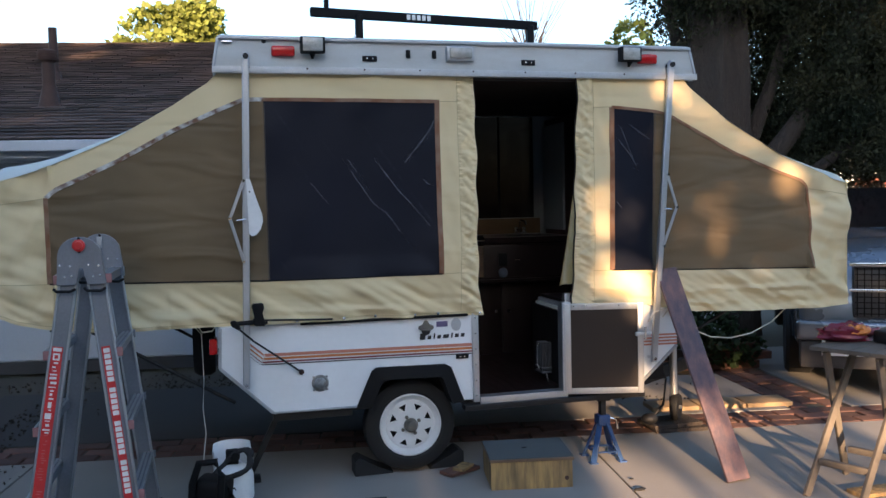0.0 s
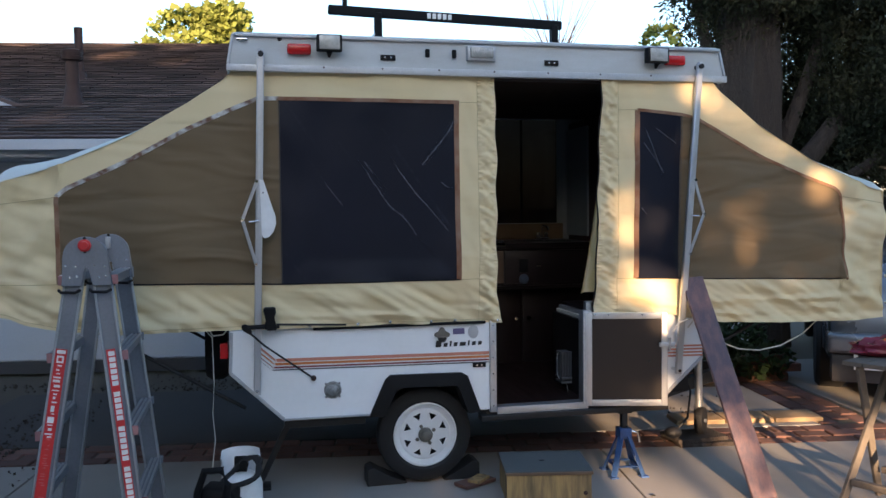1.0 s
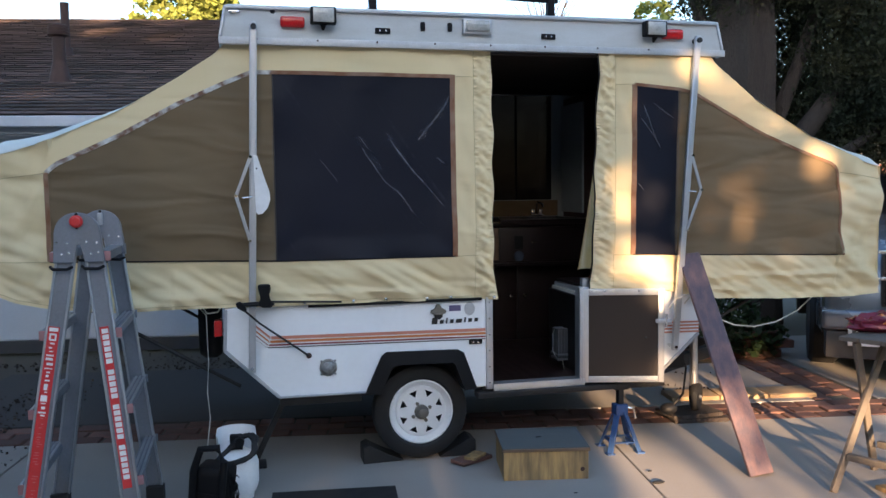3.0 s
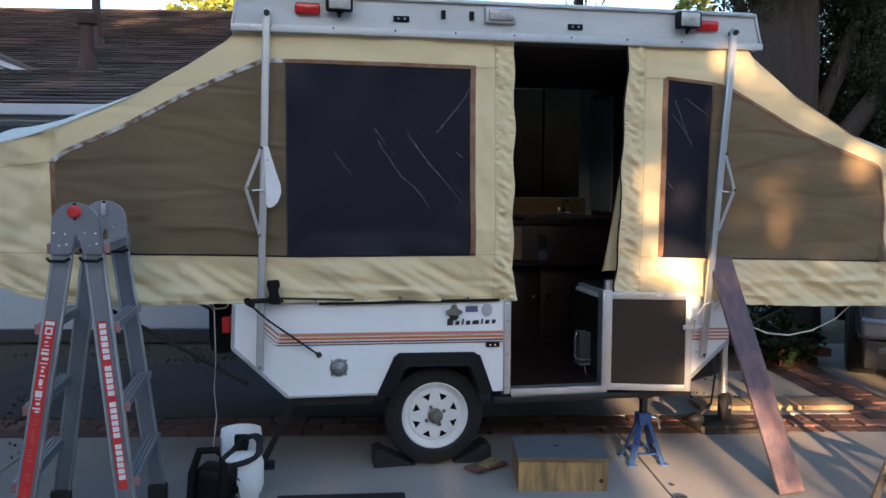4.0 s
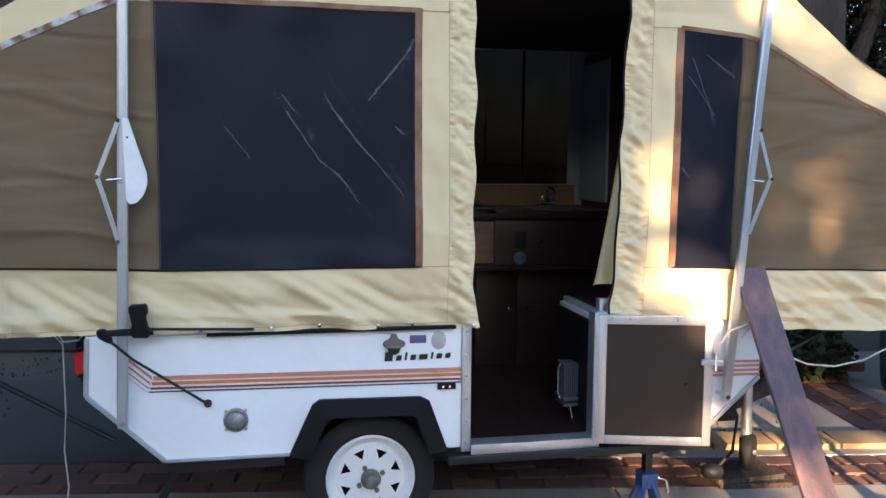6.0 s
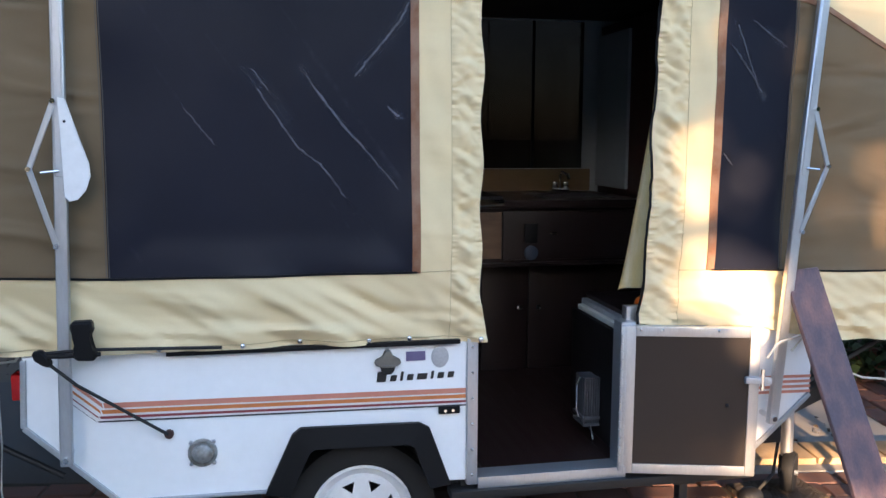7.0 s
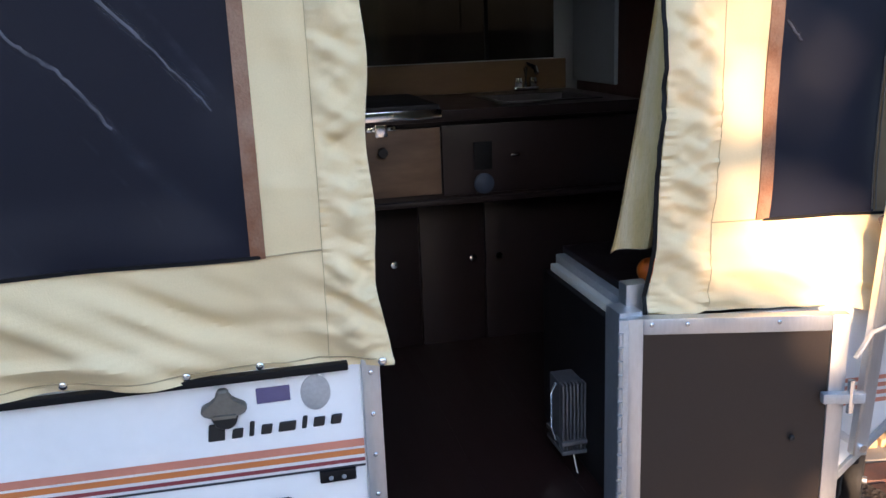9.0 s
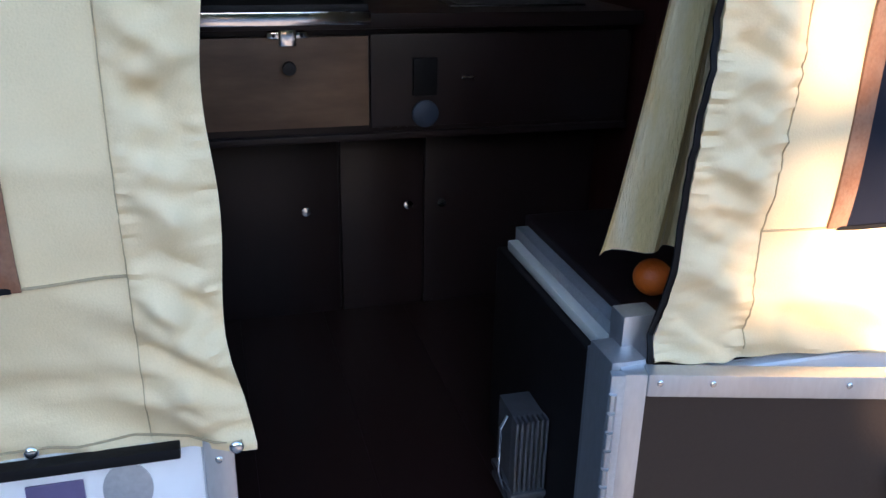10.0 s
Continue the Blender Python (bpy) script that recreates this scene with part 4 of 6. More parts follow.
part("lower_rail", box(0.046, 2.70, 4.812, 4.824, 2.132, 2.166, 0.003), ALUDULL, roof, "aluminium rail with rust at the screws")
part("top_rail", box(0.08, 2.665, 4.822, 4.850, 2.300, 2.316, 0.004), ALUDULL, roof, "aluminium edge trim")
for s, x in ((1, 0.052), (-1, 2.690)):
    part("corner_trim", beam((x, 4.824, 2.168), (x + s * 0.026, 4.838, 2.312), 0.014, 0.012, 0.003), ALUDULL, roof)
for k in range(9):
    part("screw", ball((0.22 + k * 0.29, 4.811, 2.158), 0.005, 1, 0.5, 1, 8, 6), RUST, roof)
RF = 4.834
for x in (0.392, 2.393):
    lampm = part("marker_lamp", box(x - 0.058, x + 0.058, RF - 0.03, RF + 0.01, 2.218, 2.270, 0.014, None, 3), TAIL, roof, "red marker lamp")
for x, z in ((0.536, 2.272), (2.272, 2.262)):
    fl = part("flood_lamp", box(x - 0.062, x + 0.062, RF - 0.07, RF - 0.02, z - 0.040, z + 0.040, 0.008), BLACKP, roof, "small flood lamp with a black housing")
    part("lens", box(x - 0.050, x + 0.050, RF - 0.076, RF - 0.066, z - 0.034, z + 0.034, 0.004), GLASSY, fl, "clear ribbed lens")
    part("bracket", rod([(x, RF - 0.045, z - 0.04), (x, RF - 0.03, z - 0.065)], [0.016, 0.006]), BLACKP, fl)
pl = part("porch_lamp", box(1.236, 1.386, RF - 0.03, RF + 0.01, 2.212, 2.288, 0.006), ALUDULL, roof, "rectangular porch lamp in a metal frame")
part("lens", box(1.250, 1.372, RF - 0.042, RF - 0.028, 2.224, 2.278, 0.008), GLASSY, pl, "clear ribbed lens")
for x, z in ((0.831, 2.217), (1.694, 2.213)):
    sp = part("awning_clip", box(x - 0.038, x + 0.038, RF - 0.012, RF + 0.012, z - 0.014, z + 0.014, 0.004), BLACKP, roof, "black plastic clip")
    for dx in (-0.015, 0.015):
        part("screw", ball((x + dx, RF - 0.013, z), 0.005, 1, 0.6, 1, 8, 6), CHROME, sp)
for x in (1.033, 1.172):
    part("hook", box(x - 0.011, x + 0.011, RF - 0.016, RF + 0.012, 2.224, 2.266, 0.006), BLACKP, roof, "black plastic hook")
for x, z in ((0.300, 2.295), (2.455, 2.262)):
    part("stud", lathe([(0.012, 0), (0.012, 0.008), (0.004, 0.012)], Matrix.Translation((x, RF + 0.012, z)) @ FACING, 12), DARKMETAL, roof)
part("catch", box(0.095, 0.145, RF - 0.012, RF + 0.012, 2.278, 2.292, 0.004), CHROME, roof)

rack = thing("roof_rack", (1.2, 5.2, 2.325), "black roof rack crossbar on two feet", "roof rack")
ra, rz_ = Vector((0.561, 5.10, 2.506)), Vector((1.888, 5.20, 2.490))
part("crossbar", beam(ra, rz_, 0.05, 0.03, 0.006), BLACKP, rack, "square black crossbar")
part("end_cap", beam(ra + Vector((0.09, 0.02, 0.0)), ra + Vector((0.09, 0.02, 0.075)), 0.026, 0.026, 0.004), BLACKP, rack)
for k in (0.20, 0.965):
    p = ra.lerp(rz_, k)
    ft = part("foot", beam((p.x, p.y, 2.318), (p.x, p.y, p.z), 0.04, 0.05, 0.006), BLACKP, rack)
    part("clamp", rod([(p.x - 0.07, p.y - 0.01, 2.322), (p.x - 0.01, p.y, 2.40)], 0.008), CHROME, ft)
for k in range(5):
    p = ra.lerp(rz_, 0.41 + 0.022 * k)
    part("badge_bar", box(p.x - 0.010, p.x + 0.010, p.y - 0.020, p.y - 0.0165, p.z - 0.014, p.z + 0.014, 0.001), WHITESTICK, rack)


def lift_post(xb, zb, xt, zt, s, plate):
    """One aluminium lift post with its folding brace."""
    p = thing("lift_post", (xb, 4.80, zb), "aluminium roof lift post with a folding brace", "lift post", "roof lift posts")
    part("tube", beam((xb, 4.795, zb), (xt, 4.795, zt), 0.034, 0.024, 0.003), ALU, p)
    part("inner_tube", beam((xb + (xt - xb) * 0.5, 4.796, (zb + zt) / 2), (xt, 4.796, zt + 0.01), 0.024, 0.03, 0.003), ALU, p)
    part("pivot", rod([(xt, 4.77, zt - 0.015), (xt, 4.85, zt - 0.015)], 0.014, 12), DARKMETAL, p)
    part("foot_bolt", rod([(xb, 4.775, zb + 0.02), (xb, 4.86, zb + 0.02)], 0.009, 10), CHROME, p)
    def post_x(z):
        return xb + (xt - xb) * (z - zb) / (zt - zb)
    a, b, c = (post_x(1.60) - s * 0.012, 4.785, 1.60), (post_x(1.42) - s * 0.078, 4.78, 1.415), (post_x(1.21) - s * 0.012, 4.785, 1.20)
    for u, v in ((a, b), (b, c)):
        ln = part("brace_link", beam(u, v, 0.016, 0.008, 0.002), ALU, p)
    for u in (a, b, c):
        part("pin", rod([(u[0], 4.77, u[2]), (u[0], 4.80, u[2])], 0.007, 10), CHROME, p)
    part("brace_pin", rod([(post_x(1.41), 4.778, 1.41), (b[0] + s * 0.03, 4.778, 1.405)], 0.004, 8), CHROME, p)
    if plate:
        x = post_x(1.46)
        out = [(x + 0.004, 1.61), (x + 0.024, 1.605), (x + 0.055, 1.50), (x + 0.078, 1.43), (x + 0.080, 1.395), (x + 0.066, 1.355), (x + 0.044, 1.33), (x + 0.022, 1.325), (x + 0.010, 1.34)]
        pt = part("cover_plate", prism(out, 4.776, 4.782, 0.001), PAINTW, p, "white teardrop cover plate")
        part("screw", ball((x + 0.02, 4.774, 1.545), 0.004, 1, 0.5, 1, 8, 6), DARKMETAL, pt)
    return p


lift_post(0.158, 0.56, 0.207, 2.225, 1, True)
lift_post(2.404, 0.545, 2.527, 2.225, -1, False)
# clamp, bungee cords
cl = thing("cargo_clamp", (0.2, 4.79, 0.87), "black plastic clamp hooked over the lift post", "clamp")
part("jaw", prism([(0.196, 0.990), (0.252, 0.992), (0.256, 0.960), (0.240, 0.945), (0.246, 0.915), (0.262, 0.900), (0.258, 0.878), (0.206, 0.880), (0.196, 0.905), (0.212, 0.925), (0.206, 0.950), (0.194, 0.965)], 4.745, 4.785, 0.006), BLACKP, cl, "black hooked jaw")
part("bar", rod([(0.115, 4.765, 0.892), (0.20, 4.762, 0.893), (0.27, 4.768, 0.893)], 0.007), BLACKP, cl)
part("lever", prism([(0.088, 0.905), (0.112, 0.912), (0.128, 0.895), (0.142, 0.868), (0.130, 0.860), (0.112, 0.872), (0.096, 0.880)], 4.755, 4.785, 0.005), BLACKP, cl, "black release lever")
bc = thing("bungee_cord", (0.43, 4.84, 0.61), "thin black bungee cord stretched down to a side eyelet", "bungee cord")
part("cord", rod([(0.11, 4.775, 0.885), (0.20, 4.782, 0.80), (0.434, 4.846, 0.618)], 0.005), RUBBER, bc)
part("upper_cord", rod([(0.12, 4.772, 0.90), (0.24, 4.775, 0.905), (0.60, 4.822, 0.884)], 0.005), RUBBER, bc)

# ---- wheel ----
WM = Matrix.Translation((1.024, 4.97, 0.264)) @ FACING @ Matrix.Diagonal((1.07, 1.07, 1, 1))
wheel = thing("camper_wheel", (1.032, 5.0, 0.0), "white spoked steel trailer wheel with a black tyre", "wheel")
part("tyre", lathe([(0.150, -0.10), (0.200, -0.105), (0.232, -0.085), (0.237, -0.05), (0.237, -0.01), (0.231, 0.012), (0.205, 0.028), (0.172, 0.026), (0.158, 0.012)], WM, 48, False), RUBBER, wheel, "black rubber tyre")
rim = part("rim", lathe([(0.159, -0.05), (0.160, 0.018), (0.153, 0.022), (0.147, 0.012), (0.127, -0.004), (0.122, 0.004), (0.118, 0.007)], WM, 48, False), PAINTW, wheel, "white painted steel rim")
disc = bmesh.new()
N = 8
c0 = disc.verts.new(WM @ Vector((0, 0, 0.014)))


def pol(r, a, h):
    return disc.verts.new(WM @ Vector((r * math.cos(a), r * math.sin(a), h)))


for k in range(N):
    a0 = 2 * math.pi * (k + 0.5) / N
    st = math.pi / N
    i0, i1 = pol(0.070, a0 - st, 0.020), pol(0.070, a0 + st, 0.020)
    o0, om, o1 = pol(0.121, a0 - st, 0.008), pol(0.123, a0, 0.008), pol(0.121, a0 + st, 0.008)
    t0, t1, tt = pol(0.109, a0 - 0.19, 0.010), pol(0.109, a0 + 0.19, 0.010), pol(0.077, a0, 0.017)
    for f in ((c0, i0, i1), (i0, tt, i1), (i0, t0, tt), (i1, tt, t1), (i0, o0, t0), (i1, t1, o1), (o0, om, t0), (t0, om, t1), (t1, om, o1)):
        disc.faces.new(f)
bmesh.ops.remove_doubles(disc, verts=disc.verts, dist=0.0005)
part("spokes", disc, PAINTW, rim, "pressed spokes with triangular holes")
part("backing", lathe([(0.13, -0.035), (0.13, -0.03)], WM, 24), BLACKP, rim)
part("hub", lathe([(0.036, 0.012), (0.036, 0.03), (0.029, 0.036), (0.024, 0.060), (0.014, 0.066), (0.001, 0.067)], WM, 20), CAST, wheel, "greasy metal hub cap")
for k in range(4):
    a = 2 * math.pi * (k + 0.3) / 4
    part("lug_nut", rod([WM @ Vector((0.047 * math.cos(a), 0.047 * math.sin(a), 0.012)), WM @ Vector((0.047 * math.cos(a), 0.047 * math.sin(a), 0.028))], 0.010, 6), CAST, wheel)
for x0, x1 in ((0.715, 0.90), (1.325, 1.155)):
    ch = thing("wheel_chock", ((x0 + x1) / 2, 5.0, 0), "black rubber wedge chock against the tyre", "wheel chock", "wheel chocks")
    d = 1 if x1 > x0 else -1
    curve = [(x1 + d * 0.03, 0.004), (x0, 0.0), (x0, 0.085), (x0 + d * 0.03, 0.10), (x0 + d * 0.075, 0.072), (x0 + d * 0.125, 0.042), (x0 + d * 0.18, 0.022)]
    part("wedge", prism(curve, 4.97, 5.10, 0.003), RUBBER, ch, smooth=False)

# ---- inside the camper ----
kit = thing("kitchen_cabinet", (1.6, 6.2, 0.404), "dark wood galley cabinet with drawers, doors and a sink", "kitchen cabinet")
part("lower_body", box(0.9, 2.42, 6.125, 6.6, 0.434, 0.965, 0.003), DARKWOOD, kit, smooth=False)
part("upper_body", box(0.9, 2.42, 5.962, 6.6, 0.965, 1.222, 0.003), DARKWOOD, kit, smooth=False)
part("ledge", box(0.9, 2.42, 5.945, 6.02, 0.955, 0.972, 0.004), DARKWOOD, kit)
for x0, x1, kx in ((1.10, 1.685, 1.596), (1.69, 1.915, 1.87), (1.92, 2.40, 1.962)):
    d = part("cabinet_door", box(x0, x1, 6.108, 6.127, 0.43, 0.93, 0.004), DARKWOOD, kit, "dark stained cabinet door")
    part("knob", lathe([(0.008, 0), (0.006, 0.012), (0.013, 0.018), (0.012, 0.024), (0.001, 0.026)], Matrix.Translation((kx, 6.108, 0.735)) @ FACING, 16), CHROME, d, "small chrome knob")
dr = part("drawer_front", box(1.20, 1.740, 5.946, 5.964, 0.992, 1.202, 0.003), PLY, kit, "plain plywood drawer front")
part("knob", lathe([(0.010, 0), (0.007, 0.012), (0.016, 0.02), (0.014, 0.028), (0.001, 0.03)], Matrix.Translation((1.555, 5.946, 1.136)) @ FACING, 16), DARKMETAL, dr, "dark round knob")
hasp = part("hasp", box(1.51, 1.60, 5.938, 5.946, 1.200, 1.214, 0.002), CHROME, dr, "small chrome hasp")
part("staple", box(1.535, 1.575, 5.934, 5.944, 1.183, 1.226, 0.004), CHROME, hasp)
for x in (1.525, 1.587):
    part("screw", ball((x, 5.937, 1.207), 0.004, 1, 0.5, 1, 8, 6), DARKMETAL, hasp)
d2 = part("drawer_front", box(1.745, 2.40, 5.946, 5.964, 0.985, 1.205, 0.003), DARKWOOD, kit, "dark stained front")
part("turn_catch", box(1.965, 1.995, 5.934, 5.946, 1.098, 1.106, 0.002, None), CHROME, d2)
part("socket", box(1.845, 1.905, 5.936, 5.946, 1.06, 1.15, 0.004), BLACKP, d2, "black recessed panel")
part("pad", lathe([(0.033, 0), (0.033, 0.006), (0.028, 0.010), (0.001, 0.011)], Matrix.Translation((1.877, 5.946, 1.016)) @ FACING, 24), PADBLUE, d2, "dull blue round pad")
top = thing("worktop", (1.6, 6.2, 1.222), "brown laminate worktop with a metal front edge and inset sink", "worktop")
for x0, x1, y0, y1 in ((0.9, 1.985, 5.92, 6.61), (2.305, 2.42, 5.92, 6.61), (1.985, 2.305, 5.92, 6.07), (1.985, 2.305, 6.38, 6.61)):
    part("slab", box(x0, x1, y0, y1, 1.224, 1.252, 0.0), COUNTER, top, smooth=False)
part("front_edge", box(0.9, 2.42, 5.912, 5.921, 1.222, 1.256, 0.003), DARKWOOD, top)
part("steel_edge", box(1.0, 1.74, 5.906, 5.93, 1.232, 1.262, 0.004), CHROME, top, "polished stove edge")
part("stove_lid", box(1.02, 1.74, 5.935, 6.45, 1.254, 1.275, 0.006), DARKMETAL, top, "dark folded stove lid")
part("splashback", box(1.05, 2.40, 6.60, 6.625, 1.254, 1.370, 0.003), SPLASH, top, "yellow-brown wooden splashback", smooth=False)
sink = thing("sink", (2.145, 6.28, 1.254), "small stainless steel sink let into the worktop", "sink")
part("rim", add(add(add(box(1.965, 1.99, 6.05, 6.40, 1.253, 1.258, 0.002), box(2.30, 2.325, 6.05, 6.40, 1.253, 1.258, 0.002)), box(1.99, 2.30, 6.05, 6.075, 1.253, 1.258, 0.002)), box(1.99, 2.30, 6.375, 6.40, 1.253, 1.258, 0.002)), STEEL, sink)
part("bowl", shell([(1.99, 6.075, 1.253), (2.30, 6.075, 1.253), (2.30, 6.375, 1.253), (1.99, 6.375, 1.253), (2.01, 6.095, 1.14), (2.28, 6.095, 1.14), (2.28, 6.355, 1.14), (2.01, 6.355, 1.14)],
                   [(0, 1, 5, 4), (1, 2, 6, 5), (2, 3, 7, 6), (3, 0, 4, 7), (4, 5, 6, 7)]), STEEL, sink, "steel bowl", smooth=False)
tap = thing("tap", (2.22, 6.56, 1.254), "chrome mixer tap with two knobs", "tap")
part("base", box(2.17, 2.27, 6.545, 6.58, 1.254, 1.27, 0.006), CHROME, tap)
part("spout", rod([(2.22, 6.56, 1.265), (2.22, 6.56, 1.340), (2.22, 6.54, 1.355), (2.22, 6.44, 1.345), (2.22, 6.425, 1.325)], 0.009), CHROME, tap)
for x in (2.19, 2.25):
    part("knob", lathe([(0.014, 0), (0.017, 0.02), (0.014, 0.036), (0.001, 0.04)], Matrix.Translation((x, 6.56, 1.268)), 14), CHROME, tap)
ward = thing("wardrobe", (2.5, 6.2, 0.404), "tall dark red wood wardrobe side beside the galley", "wardrobe")
part("side", box(2.445, 2.57, 5.86, 6.60, 0.404, 2.08, 0.004), REDWOOD, ward, smooth=False)
part("front_stile", box(2.425, 2.444, 5.855, 5.93, 0.404, 2.08, 0.003), REDWOOD, ward, smooth=False)
part("panel", box(2.428, 2.444, 6.20, 6.598, 1.256, 2.03, 0.003), LINER, ward, "pale grey lining board", smooth=False)

for ob in (kit, top, sink, tap, ward):
    ob.matrix_basis = Matrix.Translation((0.02, 0.0, 0.0 if ob == ward else -0.028)) @ ob.matrix_basis

bench = thing("bench_cabinet", (2.25, 5.2, 0.404), "low dark brown cabinet with a pale edge inside the doorway", "cabinet")
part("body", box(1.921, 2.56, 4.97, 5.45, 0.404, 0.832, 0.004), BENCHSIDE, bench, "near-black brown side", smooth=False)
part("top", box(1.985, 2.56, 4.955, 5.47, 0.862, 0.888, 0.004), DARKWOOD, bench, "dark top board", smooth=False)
part("pale_edge", box(1.935, 1.957, 4.975, 5.43, 0.833, 0.853, 0.004), VINYL, bench, "pale plastic edge strip")
part("metal_edge", box(1.958, 1.984, 4.96, 5.45, 0.833, 0.872, 0.003), ALUDULL, bench)
part("hinge_strip", box(1.895, 1.925, 4.935, 4.968, 0.41, 0.87, 0.003), ALUDULL, bench)
heat = thing("inverter", (1.86, 5.12, 0.48), "finned silver inverter box fixed to the cabinet side", "inverter")
part("case", box(1.846, 1.904, 5.085, 5.165, 0.505, 0.668, 0.004), FINS, heat)
for k in range(7):
    part("fin", box(1.842 + k * 0.0092, 1.847 + k * 0.0092, 5.060, 5.086, 0.50, 0.672, 0.0015), FINS, heat)
part("strap", box(1.838, 1.904, 5.054, 5.17, 0.515, 0.527, 0.003), FINS, heat)
part("foot", box(1.840, 1.904, 5.058, 5.17, 0.489, 0.50, 0.003), FINS, heat)
part("handle", rod([(1.838, 5.10, 0.515), (1.828, 5.10, 0.55), (1.828, 5.10, 0.64), (1.840, 5.10, 0.665)], 0.004), CHROME, heat)
part("wire", rod([(1.87, 5.065, 0.495), (1.878, 5.055, 0.44), (1.90, 5.03, 0.41)], 0.002), ROPE, heat)
heat.matrix_basis = Matrix.Translation((0.016, 0.07, -0.037)) @ heat.matrix_basis
fruit = tagged(link("orange", ball((2.048, 5.07, 0.918), 0.031, 1, 1, 0.96, 20, 14), ORANGE, True), "ripe orange lying on the dark cabinet top", "orange")

curtain = thing("curtain", (2.03, 5.02, 0.98), "woven cream curtain hanging inside the doorway", "curtain")
cb = bmesh.new()
cols = []
for i in range(19):
    u = i / 18
    col = []
    for j in range(41):
        z = 0.975 + 1.14 * j / 40
        k = (z - 0.975) / 0.62
        x0 = 1.938 + 0.105 * min(1.0, k) ** 0.85 + (0.04 * max(0, k - 1))
        x1 = max(2.15, x0 + 0.06)
        col.append(cb.verts.new((x0 + (x1 - x0) * u, 5.03 + 0.018 * math.sin(u * 13 + 0.6) * (1.2 - 0.5 * j / 40), z + 0.012 * math.sin(u * 5))))
    cols.append(col)
for i in range(18):
    for j in range(40):
        cb.faces.new((cols[i][j], cols[i + 1][j], cols[i + 1][j + 1], cols[i][j + 1]))
part("cloth", cb, CANVAS_IN, curtain, "woven cream cloth")

# ---- things on the driveway ----
ladder = thing("folding_ladder", (-0.5, 4.4, 0), "grey aluminium folding ladder with red stickers, set up as an A", "ladder")


def leg_x(z, s):
    """The middle of a rail at a height: s is -1 for the leg towards the house end, 1 for the other."""
    return -0.400 + (0.911 - z) * 0.105 if s > 0 else -0.580 - (0.911 - z) * 0.162


def leg_y(z, far_side):
    return 4.565 + (1.25 - z) * 0.115 if far_side else 4.135 - (1.25 - z) * 0.03


def ladder_rail(s, far_side, sticker):
    """One I-shaped rail with a recessed web, its foot, and the sticker on the web."""
    shift = 0.012 if far_side else 0.0
    a, b = Vector((leg_x(1.235, s) + shift, leg_y(1.235, far_side), 1.235)), Vector((leg_x(0.045, s) + shift, leg_y(0.045, far_side), 0.045))
    r = part("rail", beam(a, b, 0.056, 0.010, 0.001), LADDER, ladder, "aluminium channel rail")
    for w in (-1, 1):
        part("flange", beam(a + Vector((w * 0.032, 0.004, 0)), b + Vector((w * 0.032, 0.004, 0)), 0.0085, 0.034, 0.002), LADDER_EDGE, r)
    part("foot", beam(b + Vector((0, 0, 0.035)), b - Vector((0, 0, 0.043)), 0.082, 0.052, 0.006), RUBBER, r, "black rubber foot")
    if not sticker:
        return
    d = (b - a).normalized()
    front = Vector((0, -0.0065, 0))

    def strip(t0, t1, x, w, mat, lift, name, label=""):
        side = Vector((x, 0, 0)) + front - Vector((0, lift, 0))
        part(name, beam(a + d * t0 + side, a + d * t1 + side, w, 0.001, 0.0), mat, r, label)

    if sticker == "letters":
        strip(0.318, 0.965, -0.004, 0.034, REDSTICK, 0.0, "sticker", "red sticker with a row of white print")
        t = 0.326
        for word in (6, 5, 6, 6):
            for k in range(word):
                strip(t, t + 0.0185, -0.0025, 0.024, WHITESTICK, 0.0012, "print_bar")
                t += 0.0238
            t += 0.020
        return
    strip(0.312, 1.02, -0.006, 0.042, REDSTICK, 0.0, "sticker", "red instruction sticker with white print")
    strip(0.316, 0.330, -0.006, 0.032, WHITESTICK, 0.0012, "print_bar")
    strip(0.338, 0.366, -0.006, 0.026, WHITESTICK, 0.0012, "print_bar")
    strip(0.345, 0.359, -0.006, 0.014, REDSTICK, 0.0020, "print_bar")
    rnd = random.Random(4)
    t = 0.374
    while t < 0.99:
        h = rnd.choice((0.004, 0.006, 0.010, 0.024)) if t < 0.66 else rnd.choice((0.003, 0.004))
        w = rnd.uniform(0.010, 0.030)
        if t < 0.66 or rnd.random() < 0.6:
            strip(t, t + h, -0.006 + rnd.uniform(-0.004, 0.004), w if t < 0.66 else w * 0.7, WHITESTICK if t < 0.66 else PALEPRINT, 0.0012, "print_bar")
        t += h + rnd.choice((0.006, 0.010))


